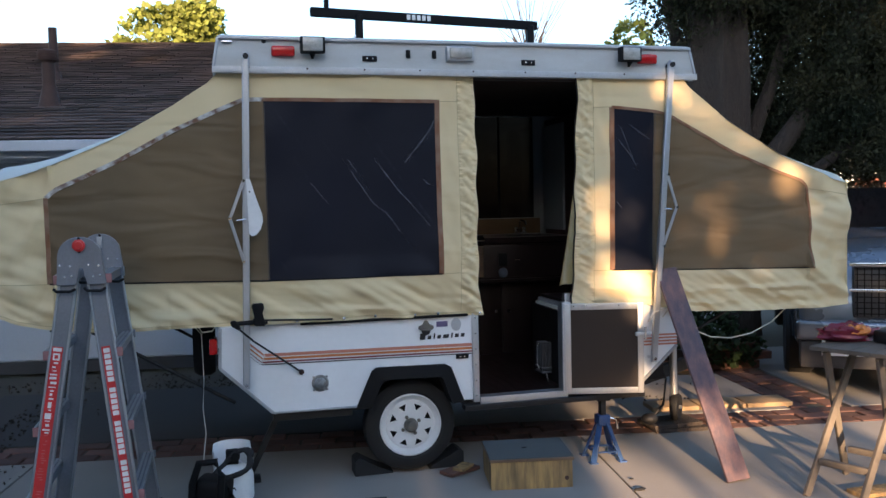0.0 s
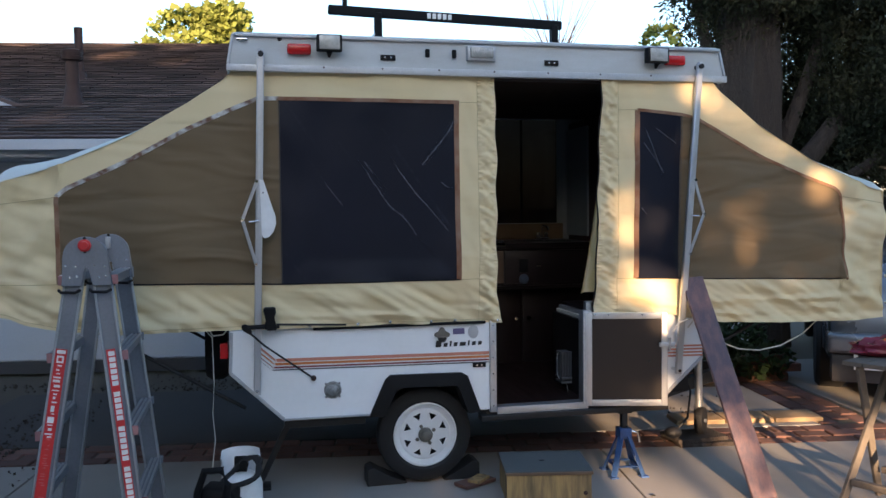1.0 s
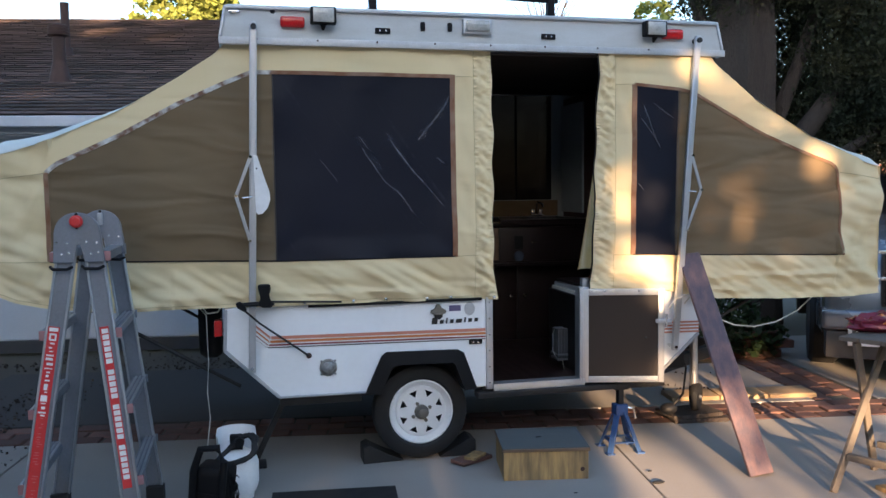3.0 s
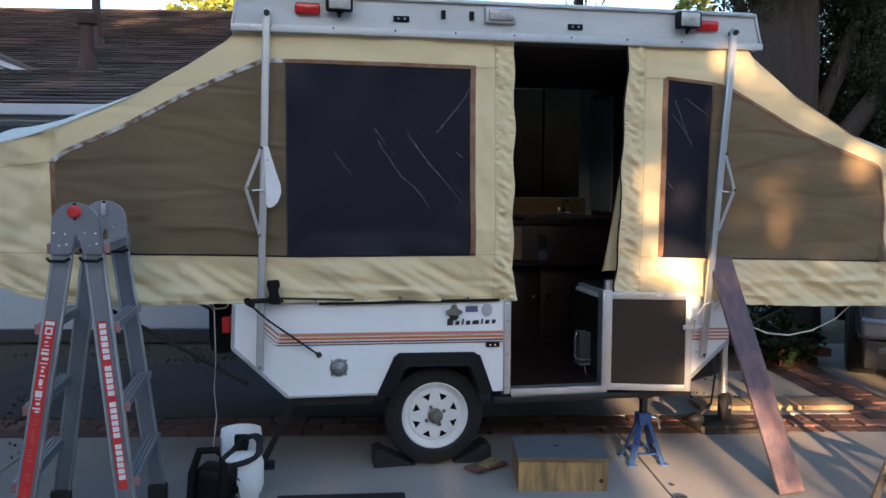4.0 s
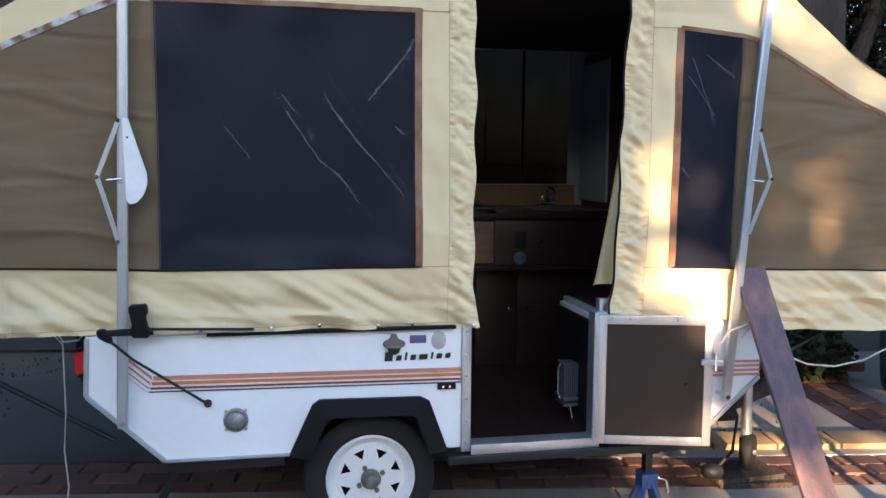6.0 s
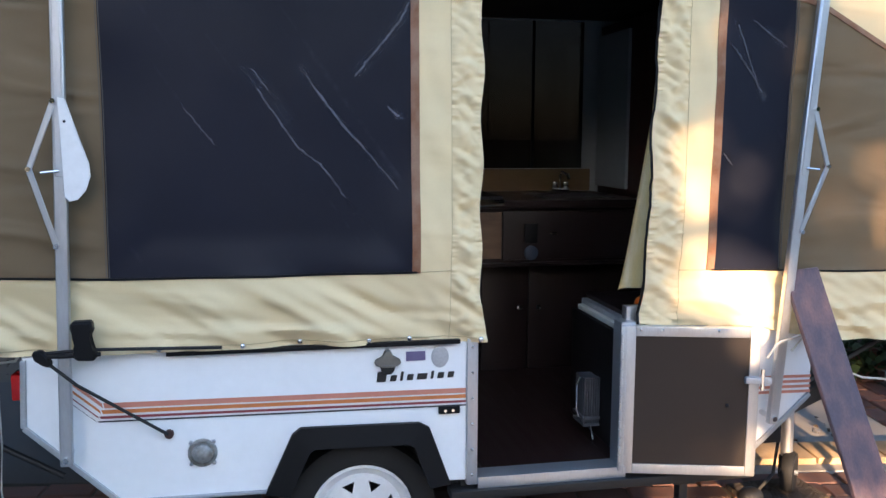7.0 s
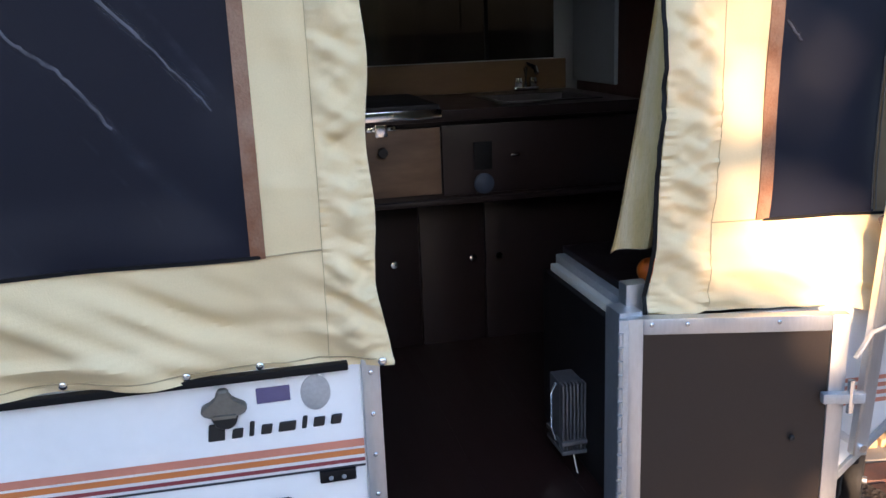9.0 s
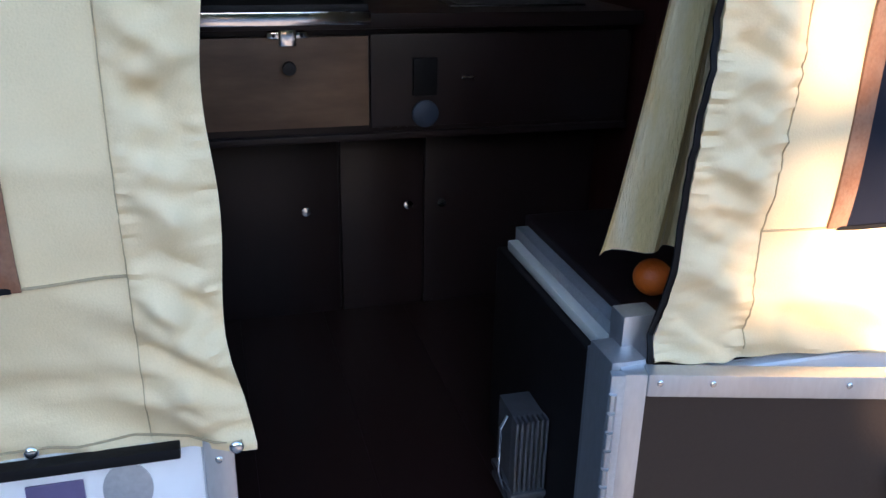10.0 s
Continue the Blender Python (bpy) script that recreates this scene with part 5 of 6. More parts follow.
ladder_rail(-1, False, "lines")
ladder_rail(1, False, "letters")
ladder_rail(-1, True, "")
ladder_rail(1, True, "")
for yh, kn, xh in ((4.126, True, -0.487), (4.555, False, -0.466)):
    arch_pts = [(xh + 0.081 * math.cos(a), 1.292 + 0.073 * math.sin(a)) for a in np.linspace(0.0, math.pi, 17)]
    plate_out = [(xh + 0.098, 1.172), (xh + 0.083, 1.285)] + arch_pts[1:-1] + [(xh - 0.083, 1.285), (xh - 0.090, 1.172), (xh - 0.015, 1.172), (xh - 0.006, 1.240), (xh + 0.004, 1.250), (xh + 0.013, 1.240), (xh + 0.024, 1.172)]
    h = part("hinge", prism(plate_out, yh - 0.014, yh - 0.002, 0.002), LADDER, ladder, "arched steel hinge plate")
    part("hinge_back", prism([(x, z - 0.003) for x, z in plate_out], yh + 0.012, yh + 0.020, 0.002), LADDER_EDGE, h)
    for s, dx in ((-1, -0.054), (1, 0.052)):
        for kx, kz in ((-0.020, 1.252), (0.018, 1.248), (-0.004, 1.205), (0.022, 1.210)):
            part("rivet", ball((xh + dx + kx, yh - 0.015, kz), 0.0045, 1, 0.5, 1, 8, 6), CHROME, h)
        part("lock_pin", rod([(xh + dx * 1.08 - 0.042, yh - 0.012, 1.158), (xh + dx * 1.08 - 0.030, yh - 0.030, 1.150), (xh + dx * 1.08 + 0.020, yh - 0.030, 1.148), (xh + dx * 1.08 + 0.036, yh - 0.012, 1.156)], 0.006), BLACKP, h, "black spring lock pin")
    if kn:
        part("knob", lathe([(0.024, 0), (0.024, 0.012), (0.017, 0.015), (0.016, 0.024), (0.001, 0.025)], Matrix.Translation((xh, yh - 0.014, 1.331)) @ FACING, 20), REDSTICK, h, "red release knob")
    else:
        part("knob", box(xh - 0.011, xh + 0.011, yh - 0.034, yh - 0.014, 1.300, 1.352, 0.005), LADDER_EDGE, h, "grey release knob")
    for kz in (1.358, 1.306):
        part("hole", rod([(xh, yh - 0.0155, kz), (xh, yh - 0.013, kz)], 0.006, 10), BLACKP, h)
for z in (1.205, 0.904, 0.601, 0.313):
    for s in (-1, 1):
        x, y0, y1 = leg_x(z, s) + s * 0.028, leg_y(z, False) + 0.006, leg_y(z, True) + 0.012
        rg = part("rung", box(x - 0.030, x + 0.020, y0, y1, z - 0.030, z + 0.004, 0.004), LADDER, ladder, "ribbed aluminium rung")
        for k in range(3):
            part("rib", box(x + s * 0.004 - 0.024 + k * 0.017, x + s * 0.004 - 0.014 + k * 0.017, y0 + 0.004, y1 + 0.004, z + 0.004, z + 0.009, 0.001), LADDER_EDGE, rg)
        part("cap", box(x + s * 0.010 - 0.022, x + s * 0.010 + 0.022, y0 - 0.010, y0 - 0.0005, z - 0.030, z + 0.008, 0.003), REDCAP, rg, "faded red rung cap")
        part("cap", box(x + s * 0.010 - 0.022, x + s * 0.010 + 0.022, y1 + 0.0005, y1 + 0.010, z - 0.026, z + 0.010, 0.003), LADDER, rg)

STEP = Matrix.Translation((1.348, 4.535, 0)) @ Matrix.Rotation(math.atan2(-0.074, 0.41), 4, "Z")
stepb = thing("step_box", (1.56, 4.6, 0), "weathered plywood step box with a grey grip top", "step box")
part("front_board", box(0, 0.42, 0, 0.018, 0.0, 0.142, 0.002, STEP), STEPWOOD, stepb, "stained plywood board", smooth=False)
part("back_board", box(0, 0.42, 0.32, 0.338, 0.0, 0.142, 0.002, STEP), STEPWOOD, stepb, smooth=False)
for x in (0.0, 0.402):
    part("side_board", box(x, x + 0.018, 0.0185, 0.3195, 0.0, 0.142, 0.002, STEP), STEPWOOD, stepb, smooth=False)
part("top_board", box(-0.008, 0.428, -0.008, 0.346, 0.1425, 0.158, 0.003, STEP), PLY, stepb, "pine top board", smooth=False)
part("grip_sheet", box(-0.006, 0.426, -0.004, 0.344, 0.1585, 0.163, 0.002, STEP), GRIT, stepb, "grey grit sheet", smooth=False)
part("nail_head", ball(STEP @ Vector((0.20, 0.18, 0.164)), 0.012, 1.4, 0.8, 0.3, 8, 6), DARKMETAL, stepb)
part("knot", lathe([(0.011, 0), (0.011, 0.002)], STEP @ Matrix.Translation((0.39, 0, 0.05)) @ FACING, 12), RUST, stepb)

jk = thing("jack_stand", (2.11, 4.85, 0), "blue steel jack stand with a black ratchet post", "jack stand")
cen = Vector((2.113, 4.86, 0))
feet = [cen + Matrix.Rotation(radians(45 + 90 * k - 5), 3, "Z") @ Vector((0.118, 0, 0)) for k in range(4)]
for p in feet:
    hi = cen + (p - cen) * 0.24 + Vector((0, 0, 0.215))
    part("leg", beam(p + Vector((0, 0, 0.004)), hi, 0.034, 0.010, 0.002, up=(p - cen).normalized()), BLUE, jk, "blue pressed steel leg")
    part("foot", box(p.x - 0.022, p.x + 0.022, p.y - 0.022, p.y + 0.022, 0, 0.008, 0.002), BLUE, jk)
for k in range(4):
    part("brace", beam(feet[k].lerp(cen, 0.22) + Vector((0, 0, 0.055)), feet[(k + 1) % 4].lerp(cen, 0.22) + Vector((0, 0, 0.055)), 0.022, 0.006, 0.002, up=(0, 0, 1)), BLUE, jk)
part("collar", box(cen.x - 0.034, cen.x + 0.034, cen.y - 0.034, cen.y + 0.034, 0.195, 0.255, 0.004), BLUE, jk)
part("post", box(cen.x - 0.015, cen.x + 0.015, cen.y - 0.02, cen.y + 0.02, 0.20, 0.345, 0.003), DARKMETAL, jk, "toothed black post")
part("saddle", box(cen.x - 0.04, cen.x + 0.04, cen.y - 0.03, cen.y + 0.03, 0.335, 0.36, 0.005), DARKMETAL, jk)
part("handle", rod([cen + Vector((0.03, -0.01, 0.235)), cen + Vector((0.075, -0.02, 0.225)), cen + Vector((0.085, -0.02, 0.17))], 0.007), CHROME, jk)
part("support_beam", box(1.30, 2.36, 4.82, 4.90, 0.345, 0.375, 0.004), DARKMETAL, camper)

tank = thing("gas_bottle", (0.12, 4.65, 0), "small white steel gas bottle with a coiled black hose", "gas bottle")
tm = Matrix.Translation((0.115, 4.66, 0))
part("foot_ring", lathe([(0.075, 0), (0.078, 0.03)], tm, 28), PAINTW, tank)
part("bottle", lathe([(0.06, 0.02), (0.088, 0.035), (0.100, 0.07), (0.100, 0.17), (0.088, 0.205), (0.055, 0.225), (0.02, 0.232)], tm, 32), PAINTW, tank, "scuffed white bottle")
col = bmesh.new()
rs = []
for i in range(25):
    a = radians(-20 + 220 * i / 24)
    hgt = 0.325 if 3 < i < 21 else 0.30
    rs.append([col.verts.new(tm @ Vector((r * math.cos(a), r * math.sin(a), h))) for r, h in ((0.088, 0.20), (0.092, hgt), (0.089, hgt), (0.085, 0.20))])
for a, b in zip(rs, rs[1:]):
    for k in range(3):
        col.faces.new((a[k], b[k], b[k + 1], a[k + 1]))
part("collar", col, PAINTW, tank, "white steel collar")
part("valve", box(0.085, 0.145, 4.64, 4.68, 0.225, 0.30, 0.01), BLACKP, tank, "black valve")
part("knob", rod([(0.13, 4.60, 0.275), (0.13, 4.635, 0.275)], 0.022, 12), BLACKP, tank)
hose = []
for i in range(40):
    a = i * 0.36
    hose.append((0.12 + (0.085 + 0.01 * math.sin(i)) * math.cos(a), 4.605 + 0.045 * math.sin(a) - 0.01, 0.235 + 0.055 * math.sin(a + 0.8) + 0.012 * math.sin(i * 0.7)))
part("hose", rod(hose, 0.0115, 8), RUBBER, tank, "coiled black rubber hose")

tank.matrix_basis = Matrix.Translation((-0.04, 0, 0)) @ tank.matrix_basis
case = thing("tool_case", (-0.03, 4.25, 0), "black plastic case with a loop handle and netting", "case")
CM = Matrix.Translation((-0.06, 4.22, 0)) @ Matrix.Rotation(radians(-18), 4, "Z") @ Matrix.Rotation(radians(7), 4, "Y") @ Matrix.Diagonal((0.85, 1, 1.25, 1))
part("shell", box(-0.06, 0.11, -0.05, 0.08, 0.0, 0.25, 0.03, CM, 3), BLACKP, case)
part("lid", box(-0.066, 0.116, -0.056, 0.086, 0.15, 0.165, 0.006, CM, 2), BLACKP, case)
part("handle", rod([CM @ Vector(p) for p in ((-0.05, -0.055, 0.05), (-0.055, -0.07, 0.24), (-0.03, -0.07, 0.315), (0.05, -0.06, 0.325), (0.085, -0.055, 0.28), (0.09, -0.06, 0.05))], 0.016, 10), BLACKP, case, "thick loop handle")
net = bmesh.new()
for k in range(7):
    add(net, rod([CM @ Vector((0.125 + 0.012 * math.sin(k), -0.05 + 0.018 * k, 0.01)), CM @ Vector((0.13, -0.04 + 0.018 * k, 0.14)), CM @ Vector((0.11, -0.05 + 0.020 * k, 0.25 - 0.012 * k))], 0.0025, 5))
for k in range(7):
    add(net, rod([CM @ Vector((0.128, -0.05, 0.03 + k * 0.032)), CM @ Vector((0.135, 0.0, 0.045 + k * 0.030)), CM @ Vector((0.122, 0.065, 0.03 + k * 0.028))], 0.0025, 5))
part("netting", net, BLACKP, case, "black net")

mat_ = thing("rubber_mat", (0.5, 4.5, 0), "black rubber mat lying flat on the concrete", "mat")
MM = Matrix.Translation((0.235, 4.652, 0)) @ Matrix.Rotation(radians(-5.7), 4, "Z")
part("mat", box(0, 0.585, -0.52, 0, 0.001, 0.009, 0.003, MM), RUBBER, mat_, smooth=False)

plank = thing("plank", (2.57, 4.27, 0), "red-stained wooden plank leaning against the canvas", "plank")
pa, pb = Vector((2.592, 4.262, 0.010)), Vector((2.498, 4.826, 1.066))
part("board", beam(pa, pb, 0.128, 0.020, 0.003), PLANKWOOD, plank, "red-stained board with worn foot")

scrap = thing("wood_scrap", (1.25, 4.88, 0), "small brown board lying beside the wheel", "board")
part("board", box(-0.10, 0.11, -0.05, 0.05, 0.002, 0.02, 0.002, Matrix.Translation((1.27, 4.87, 0.004)) @ Matrix.Rotation(radians(28), 4, "Z")), BRICK, scrap, smooth=False)
part("board", box(-0.06, 0.06, -0.035, 0.035, 0.021, 0.036, 0.002, Matrix.Translation((1.29, 4.86, 0.004)) @ Matrix.Rotation(radians(48), 4, "Z")), STEPWOOD, scrap, smooth=False)
for x, y, s, a in ((2.06, 4.31, 0.035, 30), (2.095, 4.47, 0.014, 10), (1.62, 4.28, 0.010, 0)):
    deb = tagged(link("leaf_scrap", ball((x, y, 0.006), s, 1.0, 0.45, 0.2, 8, 6), RUBBER, True), "dark dry scrap lying on the concrete", "scrap")

# tongue with jockey wheel
tongue = thing("trailer_tongue", (2.8, 5.5, 0), "dark trailer drawbar on a steel jockey wheel and boards", "drawbar")
part("drawbar", beam((2.3, 5.15, 0.33), (3.25, 5.72, 0.36), 0.05, 0.08, 0.004, up=(0, 0, 1)), DARKMETAL, tongue)
part("drawbar", beam((2.3, 6.35, 0.33), (3.25, 5.78, 0.36), 0.05, 0.08, 0.004, up=(0, 0, 1)), DARKMETAL, tongue)
part("jack_tube", rod([(2.80, 5.33, 0.17), (2.79, 5.33, 0.72)], 0.024, 14), ALU, tongue, "round steel jack tube")
part("fork", box(2.775, 2.83, 5.31, 5.35, 0.10, 0.20, 0.004), DARKMETAL, tongue)
jw = part("jockey_wheel", lathe([(0.03, -0.022), (0.078, -0.024), (0.085, -0.012), (0.085, 0.012), (0.078, 0.024), (0.03, 0.022)], Matrix.Translation((2.805, 5.315, 0.135)) @ Matrix.Rotation(radians(-42), 4, "Z") @ Matrix.Rotation(radians(90), 4, "Y"), 28), RUBBER, tongue, "black jockey wheel")
part("hub", rod([(2.779, 5.338, 0.135), (2.831, 5.292, 0.135)], 0.012), ALU, jw)
for k in range(2):
    bd = thing("support_board", (2.79, 5.32, 0.0), "dark wooden board beneath the jockey wheel", "board")
    part("board", box(-0.17, 0.17, -0.11, 0.11, 0.001 + k * 0.025, 0.025 + k * 0.025, 0.003, Matrix.Translation((2.825 - 0.03 * k, 5.31 + 0.02 * k, 0)) @ Matrix.Rotation(radians(-6 + 9 * k), 4, "Z")), BARK, bd, smooth=False)
part("cable", rod([(2.60, 5.2, 0.52), (2.66, 5.18, 0.35), (2.63, 5.16, 0.20), (2.55, 5.15, 0.13)], 0.007), RUBBER, tongue)
part("coupler", ball((2.53, 5.15, 0.12), 0.045, 1.2, 0.9, 0.8, 12, 8), DARKMETAL, tongue)
part("post", box(2.72, 2.75, 5.42, 5.46, 0.36, 0.88, 0.004), BLACKP, tongue)

tongue.matrix_basis = Matrix.Translation((0.03, 0, 0)) @ tongue.matrix_basis

cord = tagged(link("cord", rod([(2.69, 4.98, 0.79), (2.76, 4.97, 0.68), (2.87, 4.96, 0.635), (3.0, 4.96, 0.62), (3.15, 4.97, 0.64), (3.3, 4.98, 0.70), (3.42, 4.99, 0.79)], 0.0042), ROPE, True), "pale cord sagging below the bunk", "cord")
cord2 = tagged(link("cord", rod([(-0.10, 4.93, 0.885), (-0.055, 4.93, 0.83), (-0.05, 4.92, 0.6), (-0.06, 4.92, 0.45), (-0.05, 4.92, 0.32), (-0.07, 4.92, 0.16)], 0.0028), ROPE, True), "pale cord hanging from the bunk with a knot", "cord")
cord3 = tagged(link("cord", rod([(2.45, 4.775, 0.80), (2.50, 4.77, 0.86), (2.40, 4.775, 0.83), (2.36, 4.77, 0.78)], 0.005), ROPE, True), "pale cord tied round the lift post", "cord")
cord4 = tagged(link("cord", rod([(-0.08, 4.93, 0.885), (-0.05, 4.92, 0.84), (0.0, 4.92, 0.845), (0.03, 4.92, 0.885)], 0.004), ROPE, True), "pale cord looped below the bunk", "cord")
sp = thing("spare_tyre", (-0.1, 5.4, 0.62), "black spare tyre mounted behind the camper", "tyre")
part("tyre", lathe([(0.12, -0.05), (0.19, -0.06), (0.21, -0.03), (0.21, 0.03), (0.19, 0.06), (0.12, 0.05)], Matrix.Translation((-0.06, 5.62, 0.70)) @ Matrix.Rotation(radians(90), 4, "Y"), 36), RUBBER, sp)
stand = thing("stabiliser_jack", (0.2, 5.1, 0), "dark steel stabiliser leg under the camper", "jack")
part("leg", beam((0.16, 5.1, 0.02), (0.34, 5.1, 0.38), 0.03, 0.03, 0.003), DARKMETAL, stand)
part("foot", box(0.10, 0.22, 5.04, 5.16, 0, 0.014, 0.003), DARKMETAL, stand)

# folding table
table = thing("folding_table", (3.2, 4.1, 0), "weathered folding wooden table on crossed legs", "table")
TB = Matrix.Translation((2.94, 4.17, 0)) @ Matrix.Rotation(math.atan2(0.427, 0.907), 4, "Z")
for k in range(4):
    part("top_slat", box(0.0, 0.90, -0.402 + 0.101 * k, -0.304 + 0.101 * k, 0.678, 0.700, 0.004, TB), RAWWOOD, table, "grey weathered board", smooth=False)
for y in (-0.36, -0.10):
    part("leg", beam(TB @ Vector((-0.22, y, 0.0)), TB @ Vector((0.30, y, 0.676)), 0.036, 0.022, 0.003), RAWWOOD, table, "wooden leg")
    part("leg", beam(TB @ Vector((0.25, y + 0.026, 0.0)), TB @ Vector((0.03, y + 0.026, 0.676)), 0.036, 0.022, 0.003), RAWWOOD, table, "wooden leg")
for x, z in ((-0.105, 0.150), (0.200, 0.150)):
    part("stretcher", box(x - 0.016, x + 0.016, -0.348, -0.112, z - 0.016, z + 0.016, 0.003, TB), RAWWOOD, table)
part("apron", box(0.0, 0.88, -0.385, -0.365, 0.640, 0.677, 0.003, TB), RAWWOOD, table, smooth=False)
part("hinge_plate", box(0.115, 0.137, -0.404, -0.388, 0.600, 0.672, 0.003, TB), BLUE, table, "blue hinge strap")
bag = thing("crisp_packet", (3.2, 4.2, 0.70), "crumpled wine-red and orange foil packet on the table", "packet")


def crumple(c, sx, sy, sz, seed):
    bm = ball((0, 0, 0), 1, 1, 1, 1, 28, 18)
    for v in bm.verts:
        n = 1 + 0.28 * noise.noise(v.co * 2.2 + Vector((seed, 0, 0))) + 0.16 * noise.noise(v.co * 5 + Vector((0, seed, 0)))
        z = max(v.co.z, -0.55)
        v.co = Vector((c[0] + v.co.x * n * sx, c[1] + v.co.y * n * sy, c[2] + (z + 0.55) * n * sz))
    return bm


part("packet", crumple((3.24, 4.25, 0.701), 0.17, 0.10, 0.055, 3.0), BAG, bag, "wine-red foil")
part("print_patch", crumple((3.25, 4.20, 0.735), 0.075, 0.05, 0.033, 7.0), BAGOR, bag, "orange print")
tin = tagged(link("tin", box(3.30, 3.52, 4.02, 4.14, 0.701, 0.765, 0.01), DARKMETAL, True), "dark green tin standing on the table", "tin")
offcut = tagged(link("offcut_board", box(3.0, 3.35, 3.86, 3.97, 0.002, 0.022, 0.003), STEPWOOD, True), "wooden offcut lying below the table", "board")

# ---- parked car ----
car = thing("parked_car", (4.7, 7.5, 0), "silver-blue parked car with a black mesh grille, facing the camper", "car")
XC, HWD = 4.86, 0.93
prof = [(5.52, 0.86, 0.40, 0.62), (5.60, 0.90, 0.30, 0.94), (5.72, 0.915, 0.26, 1.04), (6.2, 0.93, 0.24, 1.10), (6.9, 0.93, 0.24, 1.14), (7.05, 0.93, 0.24, 1.15), (9.6, 0.93, 0.24, 1.12), (10.2, 0.90, 0.30, 1.05), (10.3, 0.84, 0.40, 0.9)]
cbm = bmesh.new()
rings = []
for y, w, lo, hi in prof:
    sec = [(-w * 0.92, lo), (-w, lo + 0.12), (-w, hi - 0.22), (-w * 0.95, hi - 0.07), (-w * 0.80, hi), (-w * 0.4, hi + 0.025), (0, hi + 0.03), (w * 0.4, hi + 0.025), (w * 0.80, hi), (w * 0.95, hi - 0.07), (w, hi - 0.22), (w, lo + 0.12), (w * 0.92, lo)]
    rings.append([cbm.verts.new((XC + x, y, z)) for x, z in sec])
for a, b in zip(rings, rings[1:]):
    for k in range(12):
        cbm.faces.new((a[k], a[k + 1], b[k + 1], b[k]))
cbm.faces.new(rings[0]), cbm.faces.new(rings[-1][::-1])
part("body", cbm, CARPAINT, car, "silver-blue painted body")
gb = bmesh.new()
cab = [(7.0, 0.80, 1.14), (7.75, 0.68, 1.52), (8.9, 0.68, 1.54), (9.6, 0.78, 1.12)]
cr = [[gb.verts.new((XC + s * w, y, z)) for s in (-1, 1)] for y, w, z in cab]
lowr = [[gb.verts.new((XC + s * 0.86, y, 1.1)) for s in (-1, 1)] for y, w, z in cab]
for k in range(3):
    gb.faces.new((cr[k][0], cr[k][1], cr[k + 1][1], cr[k + 1][0]))
    for s in (0, 1):
        gb.faces.new((cr[k][s], cr[k + 1][s], lowr[k + 1][s], lowr[k][s]))
part("cabin", gb, BACKSCREEN, car, "dark glass cabin", smooth=False)
part("grille", box(XC - 0.55, XC + 0.55, 5.485, 5.60, 0.585, 0.955, 0.02), CARDARK, car, "black mesh grille")
gm = bmesh.new()
for k in range(24):
    add(gm, box(XC - 0.53 + k * 0.046, XC - 0.522 + k * 0.046, 5.476, 5.486, 0.60, 0.945, 0.0))
for k in range(9):
    add(gm, box(XC - 0.54, XC + 0.54, 5.474, 5.484, 0.615 + k * 0.04, 0.621 + k * 0.04, 0.0))
part("grille_mesh", gm, BLACKP, car, smooth=False)
for z, h in ((0.955, 0.028), (0.775, 0.022)):
    part("chrome_bar", box(XC - 0.58, XC + 0.58, 5.455, 5.49, z, z + h, 0.008), CHROME, car, "chrome grille bar")
part("bumper", box(XC - 0.93, XC + 0.93, 5.44, 5.62, 0.42, 0.565, 0.04, None, 4), CARPAINT, car, "silver bumper")
part("intake", box(XC - 0.90, XC + 0.90, 5.47, 5.62, 0.22, 0.415, 0.02), CARDARK, car)
plt = part("number_plate", box(4.10, 4.40, 5.425, 5.437, 0.32, 0.47, 0.004), PAINTW, car, "white number plate")
for k in range(7):
    part("plate_bar", box(4.125 + k * 0.037, 4.15 + k * 0.037, 5.421, 5.4255, 0.36, 0.43, 0.0), CARDARK, plt)
for s in (-1, 1):
    part("headlight", box(XC + s * 0.74 - 0.14, XC + s * 0.74 + 0.14, 5.50, 5.68, 0.70, 0.88, 0.03, None, 3), GLASSY, car, "clear headlight")
for x in (XC - 0.86, XC + 0.86):
    for y in (6.45, 9.2):
        w = part("wheel", lathe([(0.18, -0.1), (0.30, -0.11), (0.33, -0.08), (0.33, 0.08), (0.30, 0.11), (0.18, 0.1)], Matrix.Translation((x, y, 0.33)) @ Matrix.Rotation(radians(90), 4, "Y"), 36), RUBBER, car, "black car tyre")
        part("rim", lathe([(0.2, -0.09), (0.2, 0.09)], Matrix.Translation((x, y, 0.33)) @ Matrix.Rotation(radians(90), 4, "Y"), 24), ALUDULL, w)

# it stands askew, its front corner towards the table
car.matrix_basis = Matrix.Translation((4.08, 5.8, 0)) @ Matrix.Rotation(radians(-34), 4, "Z") @ Matrix.Translation((-3.93, -5.5, 0)) @ car.matrix_basis

